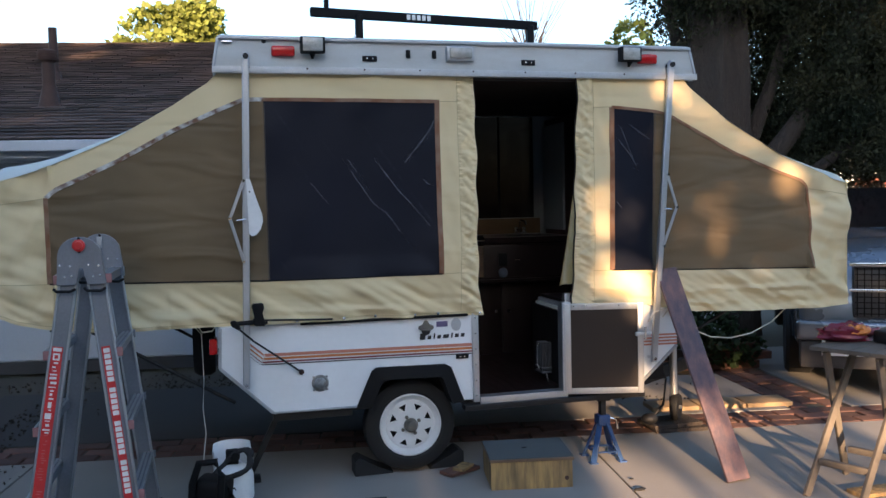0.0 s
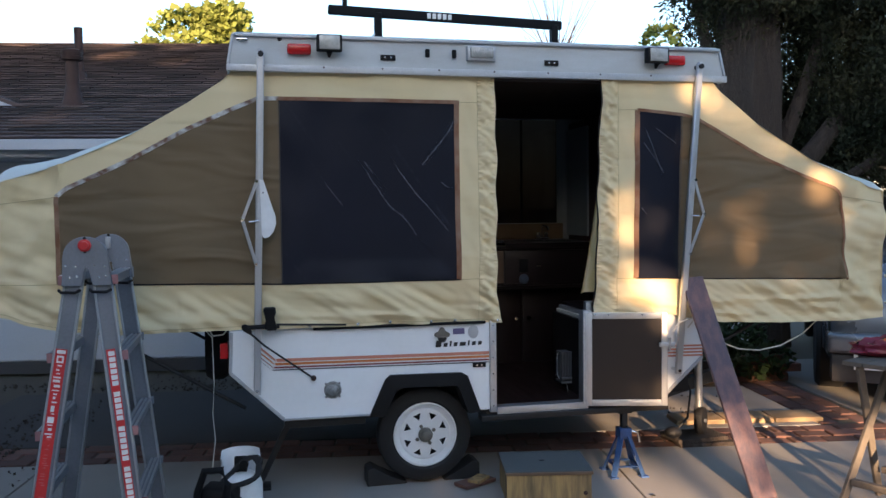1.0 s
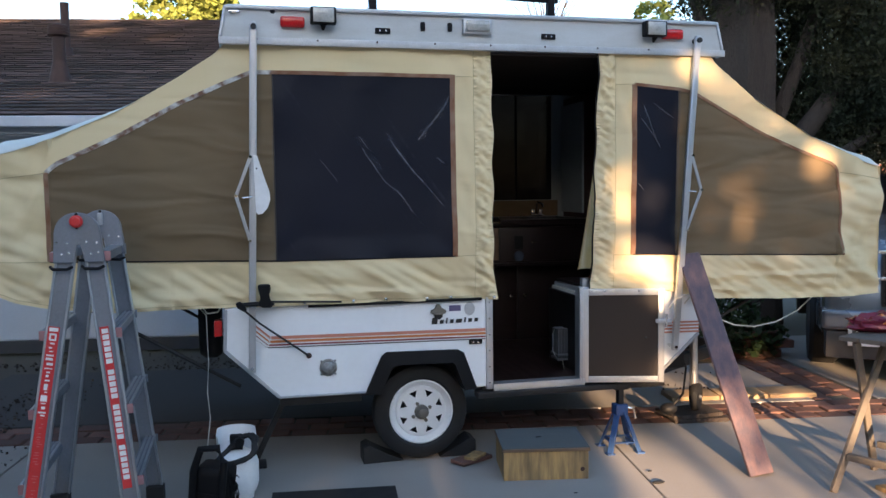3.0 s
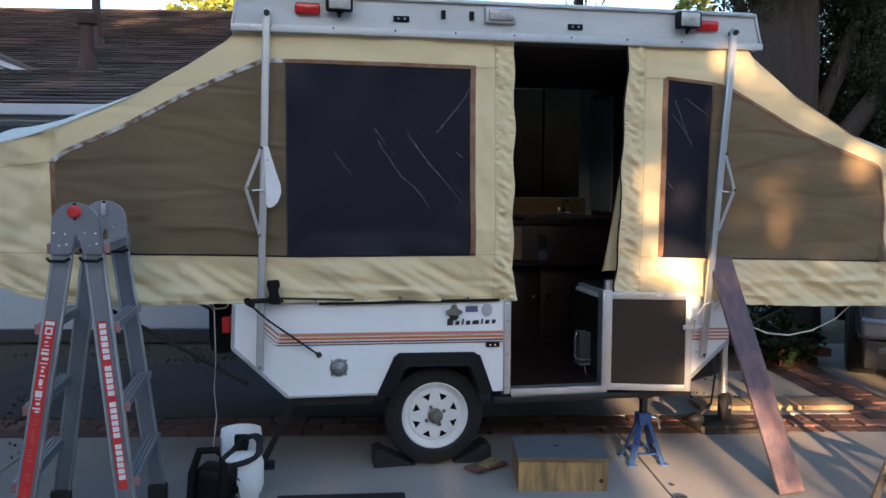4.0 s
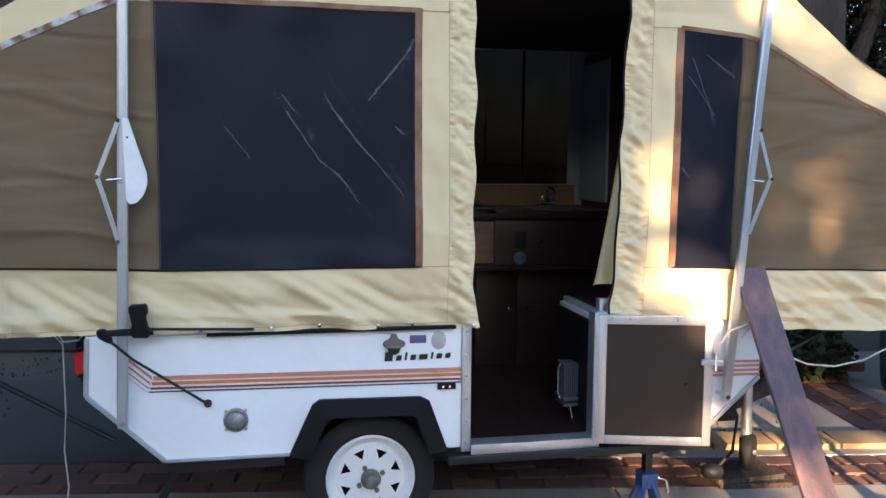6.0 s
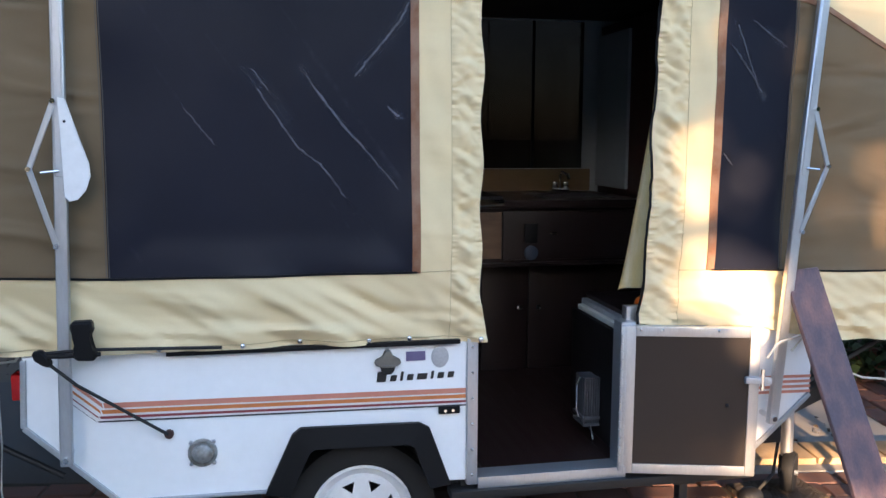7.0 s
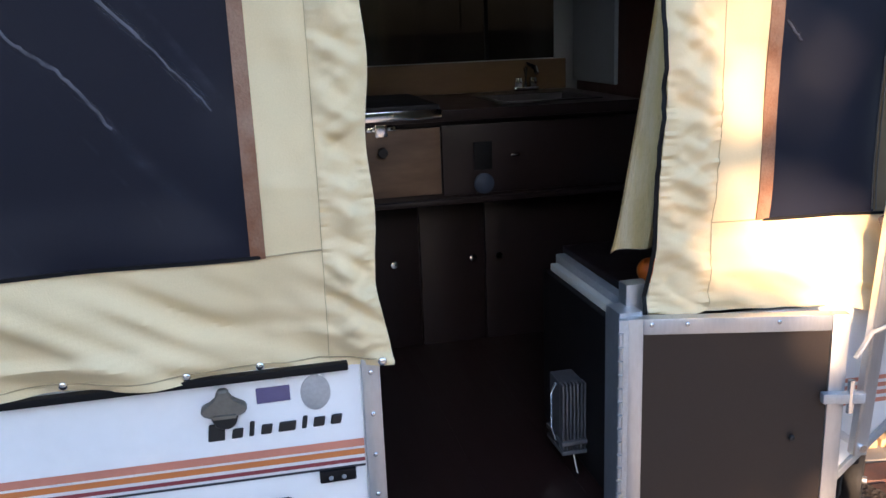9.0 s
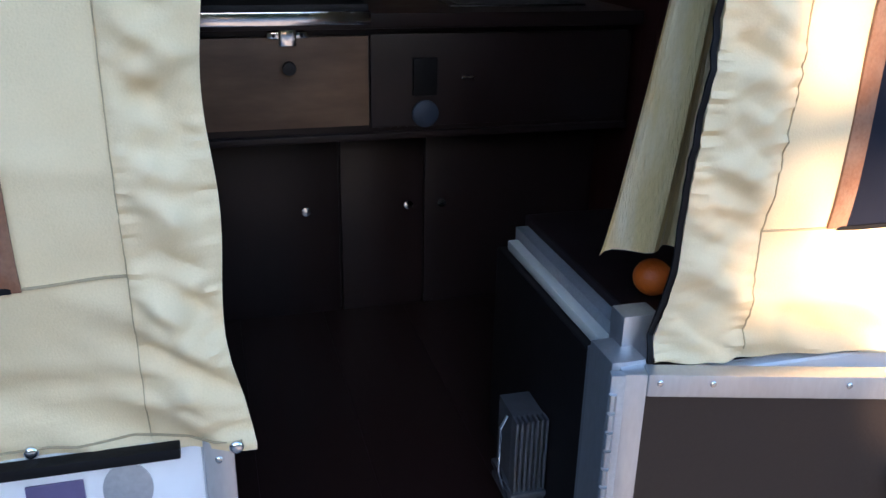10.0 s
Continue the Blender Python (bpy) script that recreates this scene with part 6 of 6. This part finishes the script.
# ---- planting ----
def foliage(name, mat, blobs, size, seed, droop=0.3, thin=0.42, gap=1.0, hole=-0.18, clear=()):
    """Small leaves spread through rounded masses, with gaps; one mesh."""
    rng = np.random.default_rng(seed)
    vs, fs = [], []
    for cx, cy, cz, rx, ry, rz, n in blobs:
        d = rng.normal(size=(n, 3))
        d /= np.linalg.norm(d, axis=1)[:, None]
        r = rng.uniform(0.35, 1.0, n) ** 0.5
        p = d * r[:, None] * [rx, ry, rz] + [cx, cy, cz]
        for q in p:
            if any(b[0] < q[0] < b[1] and b[2] < q[2] < b[3] for b in clear):
                continue
            k = noise.noise((q[0] * 1.1 / gap, q[1] * 1.1 / gap, q[2] * 1.1 / gap)) + 0.5 * noise.noise((q[0] * 3.1 / gap, q[1] * 3.1 / gap, q[2] * 3.1 / gap + 7))
            if k < hole:
                continue
            u = rng.normal(size=3)
            u[2] = abs(u[2]) * 0.5 - droop
            u /= np.linalg.norm(u)
            w = np.cross(u, rng.normal(size=3))
            w /= np.linalg.norm(w) + 1e-6
            s = size * rng.uniform(0.6, 1.3)
            a, b, c, e = q, q + u * s * 0.5 + w * s * thin, q + u * s, q + u * s * 0.5 - w * s * thin
            i = len(vs)
            vs += [a, b, c, e]
            fs.append((i, i + 1, i + 2, i + 3))
    me = bpy.data.meshes.new(name)
    me.from_pydata([tuple(map(float, v)) for v in vs], [], fs)
    me.materials.append(mat)
    return new(name, me)


cyp = thing("cypress_tree", (5.4, 8.7, 0), "old dark green cypress with a thick grey trunk", "tree")
tr = rod([(5.35, 8.75, -0.1), (5.38, 8.75, 0.8), (5.42, 8.78, 1.8), (5.45, 8.8, 2.8), (5.6, 8.9, 4.5)], [0.50, 0.42, 0.37, 0.36, 0.22], 20)
for v in tr.verts:
    a = math.atan2(v.co.y - 8.78, v.co.x - 5.42)
    k = 1 + 0.10 * math.sin(a * 7 + v.co.z) + 0.06 * math.sin(a * 13 - v.co.z * 2)
    v.co.x, v.co.y = 5.42 + (v.co.x - 5.42) * k, 8.78 + (v.co.y - 8.78) * k
for v in tr.verts:
    v.co.x, v.co.y = 5.42 + (v.co.x - 5.42) * 0.86, 8.78 + (v.co.y - 8.78) * 0.86
tr.transform(Matrix.Translation((-0.14, 0, 0)) @ Matrix.Translation((5.42, 8.78, 0)) @ Matrix.Diagonal((1.16, 1.16, 1, 1)) @ Matrix.Translation((-5.42, -8.78, 0)))
part("trunk", tr, BARK, cyp, "thick furrowed grey trunk")
for pts, r0 in (([(5.55, 8.65, 1.5), (6.0, 8.5, 2.1), (6.6, 8.4, 2.9), (7.1, 8.3, 4.2)], 0.13), ([(5.6, 8.7, 1.9), (5.95, 8.7, 2.7), (6.2, 8.6, 3.6)], 0.09), ([(5.6, 8.6, 1.3), (6.3, 8.3, 1.8), (6.9, 8.2, 2.2)], 0.07), ([(5.3, 8.8, 2.4), (4.9, 8.9, 3.2), (4.7, 8.9, 4.0)], 0.08)):
    part("limb", rod(pts, [r0 * (1 - 0.2 * i) for i in range(len(pts))], 10), BARK, cyp)


def sprays(name, mat, blobs, seed):
    """Fine hanging sprays gathered into tufts, the tufts into rounded masses; one mesh."""
    rng = np.random.default_rng(seed)
    out = []
    for cx, cy, cz, rx, ry, rz, n in blobs:
        tufts = n // 95
        d = rng.normal(size=(tufts, 3))
        d /= np.linalg.norm(d, axis=1)[:, None]
        mid = d * (rng.uniform(0.25, 1.0, tufts) ** 0.45)[:, None] * [rx, ry, rz] + [cx, cy, cz]
        size = rng.uniform(0.07, 0.19, tufts)
        each = 150
        off = rng.normal(size=(tufts, each, 3)) * size[:, None, None] * [0.55, 0.55, 0.95]
        p = (mid[:, None] + off).reshape(-1, 3)
        way = rng.normal(size=p.shape) * [0.7, 0.7, 0.6] + off.reshape(-1, 3) / np.repeat(size, each)[:, None] * 0.8 + [0, 0, 0.25]
        way /= np.linalg.norm(way, axis=1)[:, None]
        side = np.cross(way, rng.normal(size=p.shape))
        side /= np.linalg.norm(side, axis=1)[:, None] + 1e-6
        ln = rng.uniform(0.035, 0.075, len(p))[:, None]
        out.append(np.stack([p, p + way * ln * 0.55 + side * ln * 0.20, p + way * ln, p + way * ln * 0.55 - side * ln * 0.20], 1).reshape(-1, 3))
    v = np.concatenate(out)
    me = bpy.data.meshes.new(name)
    me.from_pydata(v.tolist(), [], np.arange(len(v)).reshape(-1, 4).tolist())
    me.materials.append(mat)
    return new(name, me)


CROWN = [(5.6, 8.9, 5.1, 1.30, 1.2, 2.0, 42000), (6.75, 8.45, 4.0, 0.85, 0.9, 2.45, 40000), (7.6, 8.5, 5.4, 1.3, 1.2, 2.4, 30000), (6.3, 8.9, 6.4, 2.2, 1.5, 2.2, 10000), (6.85, 8.2, 2.3, 0.55, 0.5, 0.95, 11000),
                                              (7.3, 8.6, 3.2, 0.7, 0.6, 1.4, 16000), (5.05, 8.7, 4.35, 0.75, 0.7, 1.2, 14000), (6.35, 8.7, 2.45, 0.45, 0.4, 1.2, 11000), (6.05, 9.6, 2.9, 1.05, 0.4, 1.7, 24000), (6.0, 8.6, 4.0, 0.7, 0.6, 0.75, 14000), (5.3, 8.3, 4.25, 0.8, 0.4, 0.70, 9000), (6.3, 9.6, 1.9, 1.1, 0.4, 1.2, 15000)]
hang(tagged(sprays("crown", CYPRESS, CROWN, 5), "dark green needle sprays, olive at the tips"), cyp)
lt = thing("broadleaf_tree", (-1.4, 23.8, 0), "yellow-green leafy tree rising behind the house", "tree")
part("trunk", rod([(-1.4, 23.8, 0), (-1.5, 23.8, 3), (-1.3, 23.8, 5.5)], [0.22, 0.17, 0.08]), BARK, lt)
part("limb", rod([(-1.45, 23.8, 4.2), (-0.9, 23.8, 5.2), (-0.5, 23.8, 6.2)], [0.08, 0.05, 0.03]), BARK, lt)
hang(foliage("crown", LEAF, [(-1.2, 23.8, 5.9, 1.3, 1.0, 0.85, 3000), (-0.5, 23.8, 6.3, 0.8, 0.8, 0.6, 1500), (-2.2, 23.8, 5.4, 0.8, 0.8, 0.5, 1000), (-1.3, 23.8, 4.6, 1.5, 1.0, 0.9, 1800)], 0.17, 8, 0.0, 0.45), lt)
gt = thing("broadleaf_tree", (9.4, 19, 0), "small green leafy tree behind the camper roof", "tree")
part("trunk", rod([(9.5, 19, 0), (9.45, 19, 3.5), (9.4, 19, 5.2)], [0.15, 0.1, 0.04]), BARK, gt)
hang(foliage("crown", LEAF, [(9.5, 19, 5.1, 0.55, 0.6, 0.6, 1000)], 0.14, 9, 0.0, 0.45), gt)
bare = thing("bare_tree", (8.9, 24.2, 0), "leafless tree with thin twigs against the sky", "tree")
part("trunk", rod([(8.9, 24.2, 0), (8.9, 24.2, 3), (8.85, 24.2, 5.2)], [0.14, 0.1, 0.05]), BARK, bare)
rng = random.Random(11)
tw = bmesh.new()
for k in range(46):
    a, up = rng.uniform(-1.15, 1.15), rng.uniform(1.2, 2.9)
    b0 = Vector((8.87, 24.2, rng.uniform(4.6, 5.4)))
    mid = b0 + Vector((a * 0.45, rng.uniform(-0.3, 0.3), up * 0.55))
    add(tw, rod([b0, mid, b0 + Vector((a, rng.uniform(-0.5, 0.5), up))], [0.022, 0.012, 0.004], 4))
part("twig", tw, BARK, bare, kind="stuff")
pole = thing("antenna", (7.3, 27, 0), "thin mast far behind the roof", "mast")
part("mast", rod([(7.0, 27, 0), (7.0, 27, 9.2)], 0.02, 6), ALUDULL, pole)

PL = HOUSE @ Matrix.Translation((6.35, -1.15, 0))
planter = thing("brick_planter", PL @ Vector((0, 0, 0)), "low red brick planter with dark ivy", "planter")
part("earth", box(-2.9, 0.05, 0.12, 0.9, 0, 0.19, 0, PL), GROUNDM, planter, smooth=False)
for r in range(3):
    for k in range(13):
        x = -2.9 + k * 0.225 + (0.11 if r % 2 else 0)
        part("brick", box(x, x + 0.213, 0, 0.10, r * 0.075, r * 0.075 + 0.065, 0.004, PL, 1), BRICK, planter, smooth=False)
ivy = tagged(foliage("ivy_bush", SHRUB, [(*(PL @ Vector((-2.4 + 0.5 * k, 0.42, 0.36 + 0.08 * (k % 2)))), 0.40, 0.42, 0.30, 1100) for k in range(2, 5)] + [(*(PL @ Vector((-0.35, 0.5, 0.7))), 0.3, 0.3, 0.5, 900)] + [(*(PL @ Vector((-2.75 + 0.42 * k, 0.02, 0.17 + 0.05 * (k % 3)))), 0.30, 0.14, 0.17 if k > 2 else 0.09, 700) for k in range(7)], 0.055, 21, 0.0, 0.45), "dark green ivy spilling over a brick planter", "shrub", kind="stuff")
deadl = tagged(foliage("dry_leaves", BARK, [(-1.2, 6.8, 0.0, 0.4, 0.8, 0.008, 60), (-1.1, 8.2, 0.0, 0.9, 0.3, 0.008, 160), (0.2, 7.95, -0.02, 1.0, 0.25, 0.012, 420), (-1.35, 6.6, 0.0, 0.12, 0.8, 0.012, 160), (-1.25, 5.6, 0.0, 0.2, 0.25, 0.01, 40), (3.2, 6.2, 0.006, 0.6, 0.3, 0.004, 40)], 0.024, 31, 0.0, 0.45, hole=-9), "dry brown leaves and twigs on the ground", "leaves", kind="stuff")

# neighbour across the street
nb = thing("neighbour_house", (27, 31, 0), "pale house across the street with a red-brown garage door", "house")
NM = Matrix.Translation((27, 31, 0)) @ Matrix.Rotation(radians(-38), 4, "Z")
part("wall", box(-9, 9, 0, 6, 0, 2.7, 0, NM), HOUSEWHITE, nb, smooth=False)
part("garage_door", box(-5.2, -2.2, -0.08, -0.01, 0.0, 2.2, 0, NM), REDDOOR, nb, smooth=False)
part("garage_door", box(-0.9, 2.2, -0.08, -0.01, 0.0, 2.2, 0, NM), REDDOOR, nb, smooth=False)
part("roof", shell([NM @ Vector(p) for p in ((-9.6, -0.7, 2.6), (9.6, -0.7, 2.6), (9.6, 3, 4.0), (-9.6, 3, 4.0), (9.6, 6.7, 2.6), (-9.6, 6.7, 2.6))], [(0, 1, 2, 3), (3, 2, 4, 5)]), RAWWOOD, nb, smooth=False)
street = tagged(link("street", box(9.5, 120, 13, 26, -0.028, -0.015, 0), CONCRETE), "pale sunlit street beyond the driveway", "street", kind="structure")

# ---- unseen trees added behind to block and dapple the low sun ----
belt = thing("sun_block_trees", (-10, -27, 0), "unseen row of tall trees added to block the low sun", "trees")
row = []
rng = random.Random(3)
for k in range(26):
    x = -48 + k * 3.6
    row.append((x, -27 + rng.uniform(-1, 1), 4.2 + rng.uniform(-0.5, 0.5), 2.9, 1.6, 4.6, 1500))
    row.append((x + 1.5, -28 + rng.uniform(-1, 1), 9.0 + rng.uniform(-0.5, 1.0), 2.7, 1.6, 3.2, 900))
    part("trunk", rod([(x, -27, 0), (x, -27, 5)], [0.25, 0.15]), BARK, belt)
# opening left in the added tree row for the sunlit area
GAP = (-3.9, 0.0, 4.6, 8.4)
hang(tagged(foliage("crowns", SHRUB, row, 0.75, 13, 0.0, 0.5, gap=3.0, hole=-9, clear=[GAP]), kind="stuff"), belt)

# added tree out of view that shapes the sun into spots
near = thing("dapple_tree", (-1.5, -9, 0), "unseen open-crowned tree added so its leaves dapple the sun", "tree")
part("trunk", rod([(-2.6, -9, 0), (-2.5, -9, 2.0), (-1.8, -9, 4.0), (-0.2, -9, 5.5)], [0.2, 0.16, 0.12, 0.05]), BARK, near)
part("limb", rod([(-2.4, -9, 2.6), (-0.8, -9.1, 3.1), (1.2, -9, 3.6), (2.4, -9, 3.9)], [0.1, 0.07, 0.04, 0.015]), BARK, near)
for p0, p1 in (((-0.4, -9, 2.9), (0.5, -9, 2.25)), ((0.2, -9, 3.0), (0.75, -9, 2.2)), ((0.7, -9, 3.1), (1.5, -9, 2.35))):
    part("twig", rod([p0, p1], [0.03, 0.008]), BARK, near)
# upright twigs added to throw shadow streaks on the ground
for x0, x1, w in ((0.12, 0.02, 0.045), (0.42, 0.52, 0.03), (0.66, 0.60, 0.04), (1.02, 1.14, 0.03), (1.45, 1.38, 0.05), (1.80, 1.95, 0.07), (0.86, 0.84, 0.015)):
    part("twig", rod([(x0, -9, 3.1), ((x0 + x1) / 2 + 0.02, -9, 2.4), (x1, -9, 1.5)], [w, w * 0.8, w * 0.5]), BARK, near)
hang(foliage("low_leaves", SHRUB, [(0.25, -9, 2.62, 0.35, 0.2, 0.16, 40), (0.95, -9, 2.45, 0.5, 0.2, 0.14, 60), (1.6, -9, 2.75, 0.4, 0.2, 0.15, 70), (1.3, -9, 2.2, 0.6, 0.2, 0.12, 60)], 0.13, 27, 0.1, 0.45, hole=-9), near)
# boughs with breaks between them, placed where sun spots must fall
BREAKS = [(-0.24, 0.15, 3.40, 3.70), (-0.38, -0.25, 3.80, 4.14), (-0.36, -0.22, 4.26, 4.54), (0.85, 1.05, 3.95, 4.21), (0.33, 0.52, 3.71, 3.92), (0.14, 0.28, 3.74, 3.88),
          (-0.10, 2.2, 1.6, 2.90), (-0.60, -0.50, 3.4, 3.7), (-0.05, 0.3, 4.55, 4.70), (0.98, 1.10, 3.65, 3.78), (0.54, 0.66, 3.69, 3.81), (0.54, 0.64, 3.39, 3.53), (0.62, 0.84, 4.30, 4.42), (-0.36, -0.28, 3.50, 3.74)]
hang(foliage("crown", SHRUB, [(-1.2 + 0.55 * i, -9, 2.95 + 0.5 * j, 0.42, 0.5, 0.40, 440) for i in range(7) for j in range(5)] + [(-0.80, -9, 2.7 + 0.5 * j, 0.45, 0.5, 0.45, 1100) for j in range(6)] + [(-1.5, -9, 3.0 + 0.7 * j, 0.6, 0.5, 0.6, 900) for j in range(4)] + [(1.15, -9, 3.42, 0.3, 0.3, 0.26, 420), (-2.6, -9, 4.0, 1.4, 1.0, 1.9, 2500)], 0.13, 17, 0.1, 0.45, gap=0.45, hole=-9, clear=BREAKS), near)

# ---- brick ribbon and shingles ----
ribbon_ = thing("brick_ribbon", hx(2.5, -2.75), "worn red brick band set between the concrete slabs", "brick paving", kind="structure")
part("bed", box(-2.2, 9.0, -2.935, -2.545, -0.10, -0.012, 0, HOUSE), GROUNDM, ribbon_, smooth=False)
part("bed", box(5.91, 6.33, -2.53, -1.0, -0.10, -0.012, 0, HOUSE), GROUNDM, ribbon_, smooth=False)
bk = box(0, 0.205, 0, 0.118, -0.05, 0.0, 0.006, None, 1)
bk_me = bpy.data.meshes.new("brick")
bk.to_mesh(bk_me)
bk.free()
bk_me.materials.append(BRICK)
rng = random.Random(8)
spots = [(-2.1 + 0.218 * k + (0.1 if r == 1 else 0), -2.93 + 0.129 * r, 0) for r in range(3) for k in range(48)] + [(5.925 + 0.129 * r, -2.50 + 0.218 * k + (0.1 if r == 1 else 0), 90) for r in range(3) for k in range(7)]
for x, y, a in spots:
    ob = new("brick", bk_me)
    dx = 0.118 if a else 0.0
    ob.matrix_basis = HOUSE @ pose(x + dx, y, rng.uniform(-0.006, 0.004), rng.uniform(-1, 1), rng.uniform(-1, 1), a + rng.uniform(-1.5, 1.5))
    hang(ob, ribbon_)
step2 = thing("paving_step", hx(5.4, -2.3), "sunlit sandy stone edging beside the bricks", "edging")
for k in range(3):
    part("stone", box(4.95 + k * 0.34, 5.28 + k * 0.34, -2.46, -2.24, -0.02, 0.030, 0.01, HOUSE), SANDSTONE, step2)

# 300 tabs of the slope in view are pieces of their own, the rest is one joined field
c = 1 / math.hypot(1, PITCH)
tilt = HOUSE.to_3x3() @ Vector((0, c, PITCH * c))
tab = shell([(0, -0.005, 0.012), (0.322, -0.005, 0.012), (0.322, 0.15, -0.001), (0, 0.15, -0.001), (0, -0.005, 0.024), (0.322, -0.005, 0.024), (0.322, 0.15, 0.004), (0, 0.15, 0.004)], [(4, 5, 6, 7), (0, 1, 5, 4), (1, 2, 6, 5), (3, 0, 4, 7), (3, 2, 1, 0)])
tab_me = bpy.data.meshes.new("shingle")
tab.to_mesh(tab_me)
tab.free()
tab_me.materials.append(SHINGLE)
rng = random.Random(5)
joined_v, joined_f = [], []
made = 0
SLOPE = HOUSE @ Matrix.Translation((0, EAVE_Y, EAVE_Z)) @ Matrix.Rotation(math.atan(PITCH), 4, "X")
corner = [(0, -0.005, 0.012), (0.322, -0.005, 0.012), (0.322, 0.15, -0.001), (0, 0.15, -0.001), (0, -0.005, 0.024), (0.322, -0.005, 0.024), (0.322, 0.15, 0.004), (0, 0.15, 0.004)]
for r in range(int(LEN / 0.142)):
    for k in range(37):
        x = -9.4 + k * 0.328 + 0.164 * (r % 2) + rng.uniform(-0.012, 0.012)
        lift = rng.uniform(0.001, 0.006)
        m = SLOPE @ Matrix.Translation((x, r * 0.142 + rng.uniform(-0.006, 0.006), lift))
        if -4.6 < x < -0.5 and 12 <= r and made < 300:
            ob = new("shingle", tab_me)
            ob.matrix_basis = m
            ob.parent = roof_deck
            ob.matrix_parent_inverse = parent_matrix(roof_deck).inverted()
            made += 1
        else:
            i = len(joined_v)
            joined_v += [tuple(m @ Vector(p)) for p in corner]
            joined_f += [(i + 4, i + 5, i + 6, i + 7), (i, i + 1, i + 5, i + 4), (i + 1, i + 2, i + 6, i + 5), (i + 3, i, i + 4, i + 7), (i + 3, i + 2, i + 1, i)]
me = bpy.data.meshes.new("shingle_field")
me.from_pydata(joined_v, [], joined_f)
me.materials.append(SHINGLE_J)
hang(tagged(new("shingle_field", me), kind="stuff"), house)
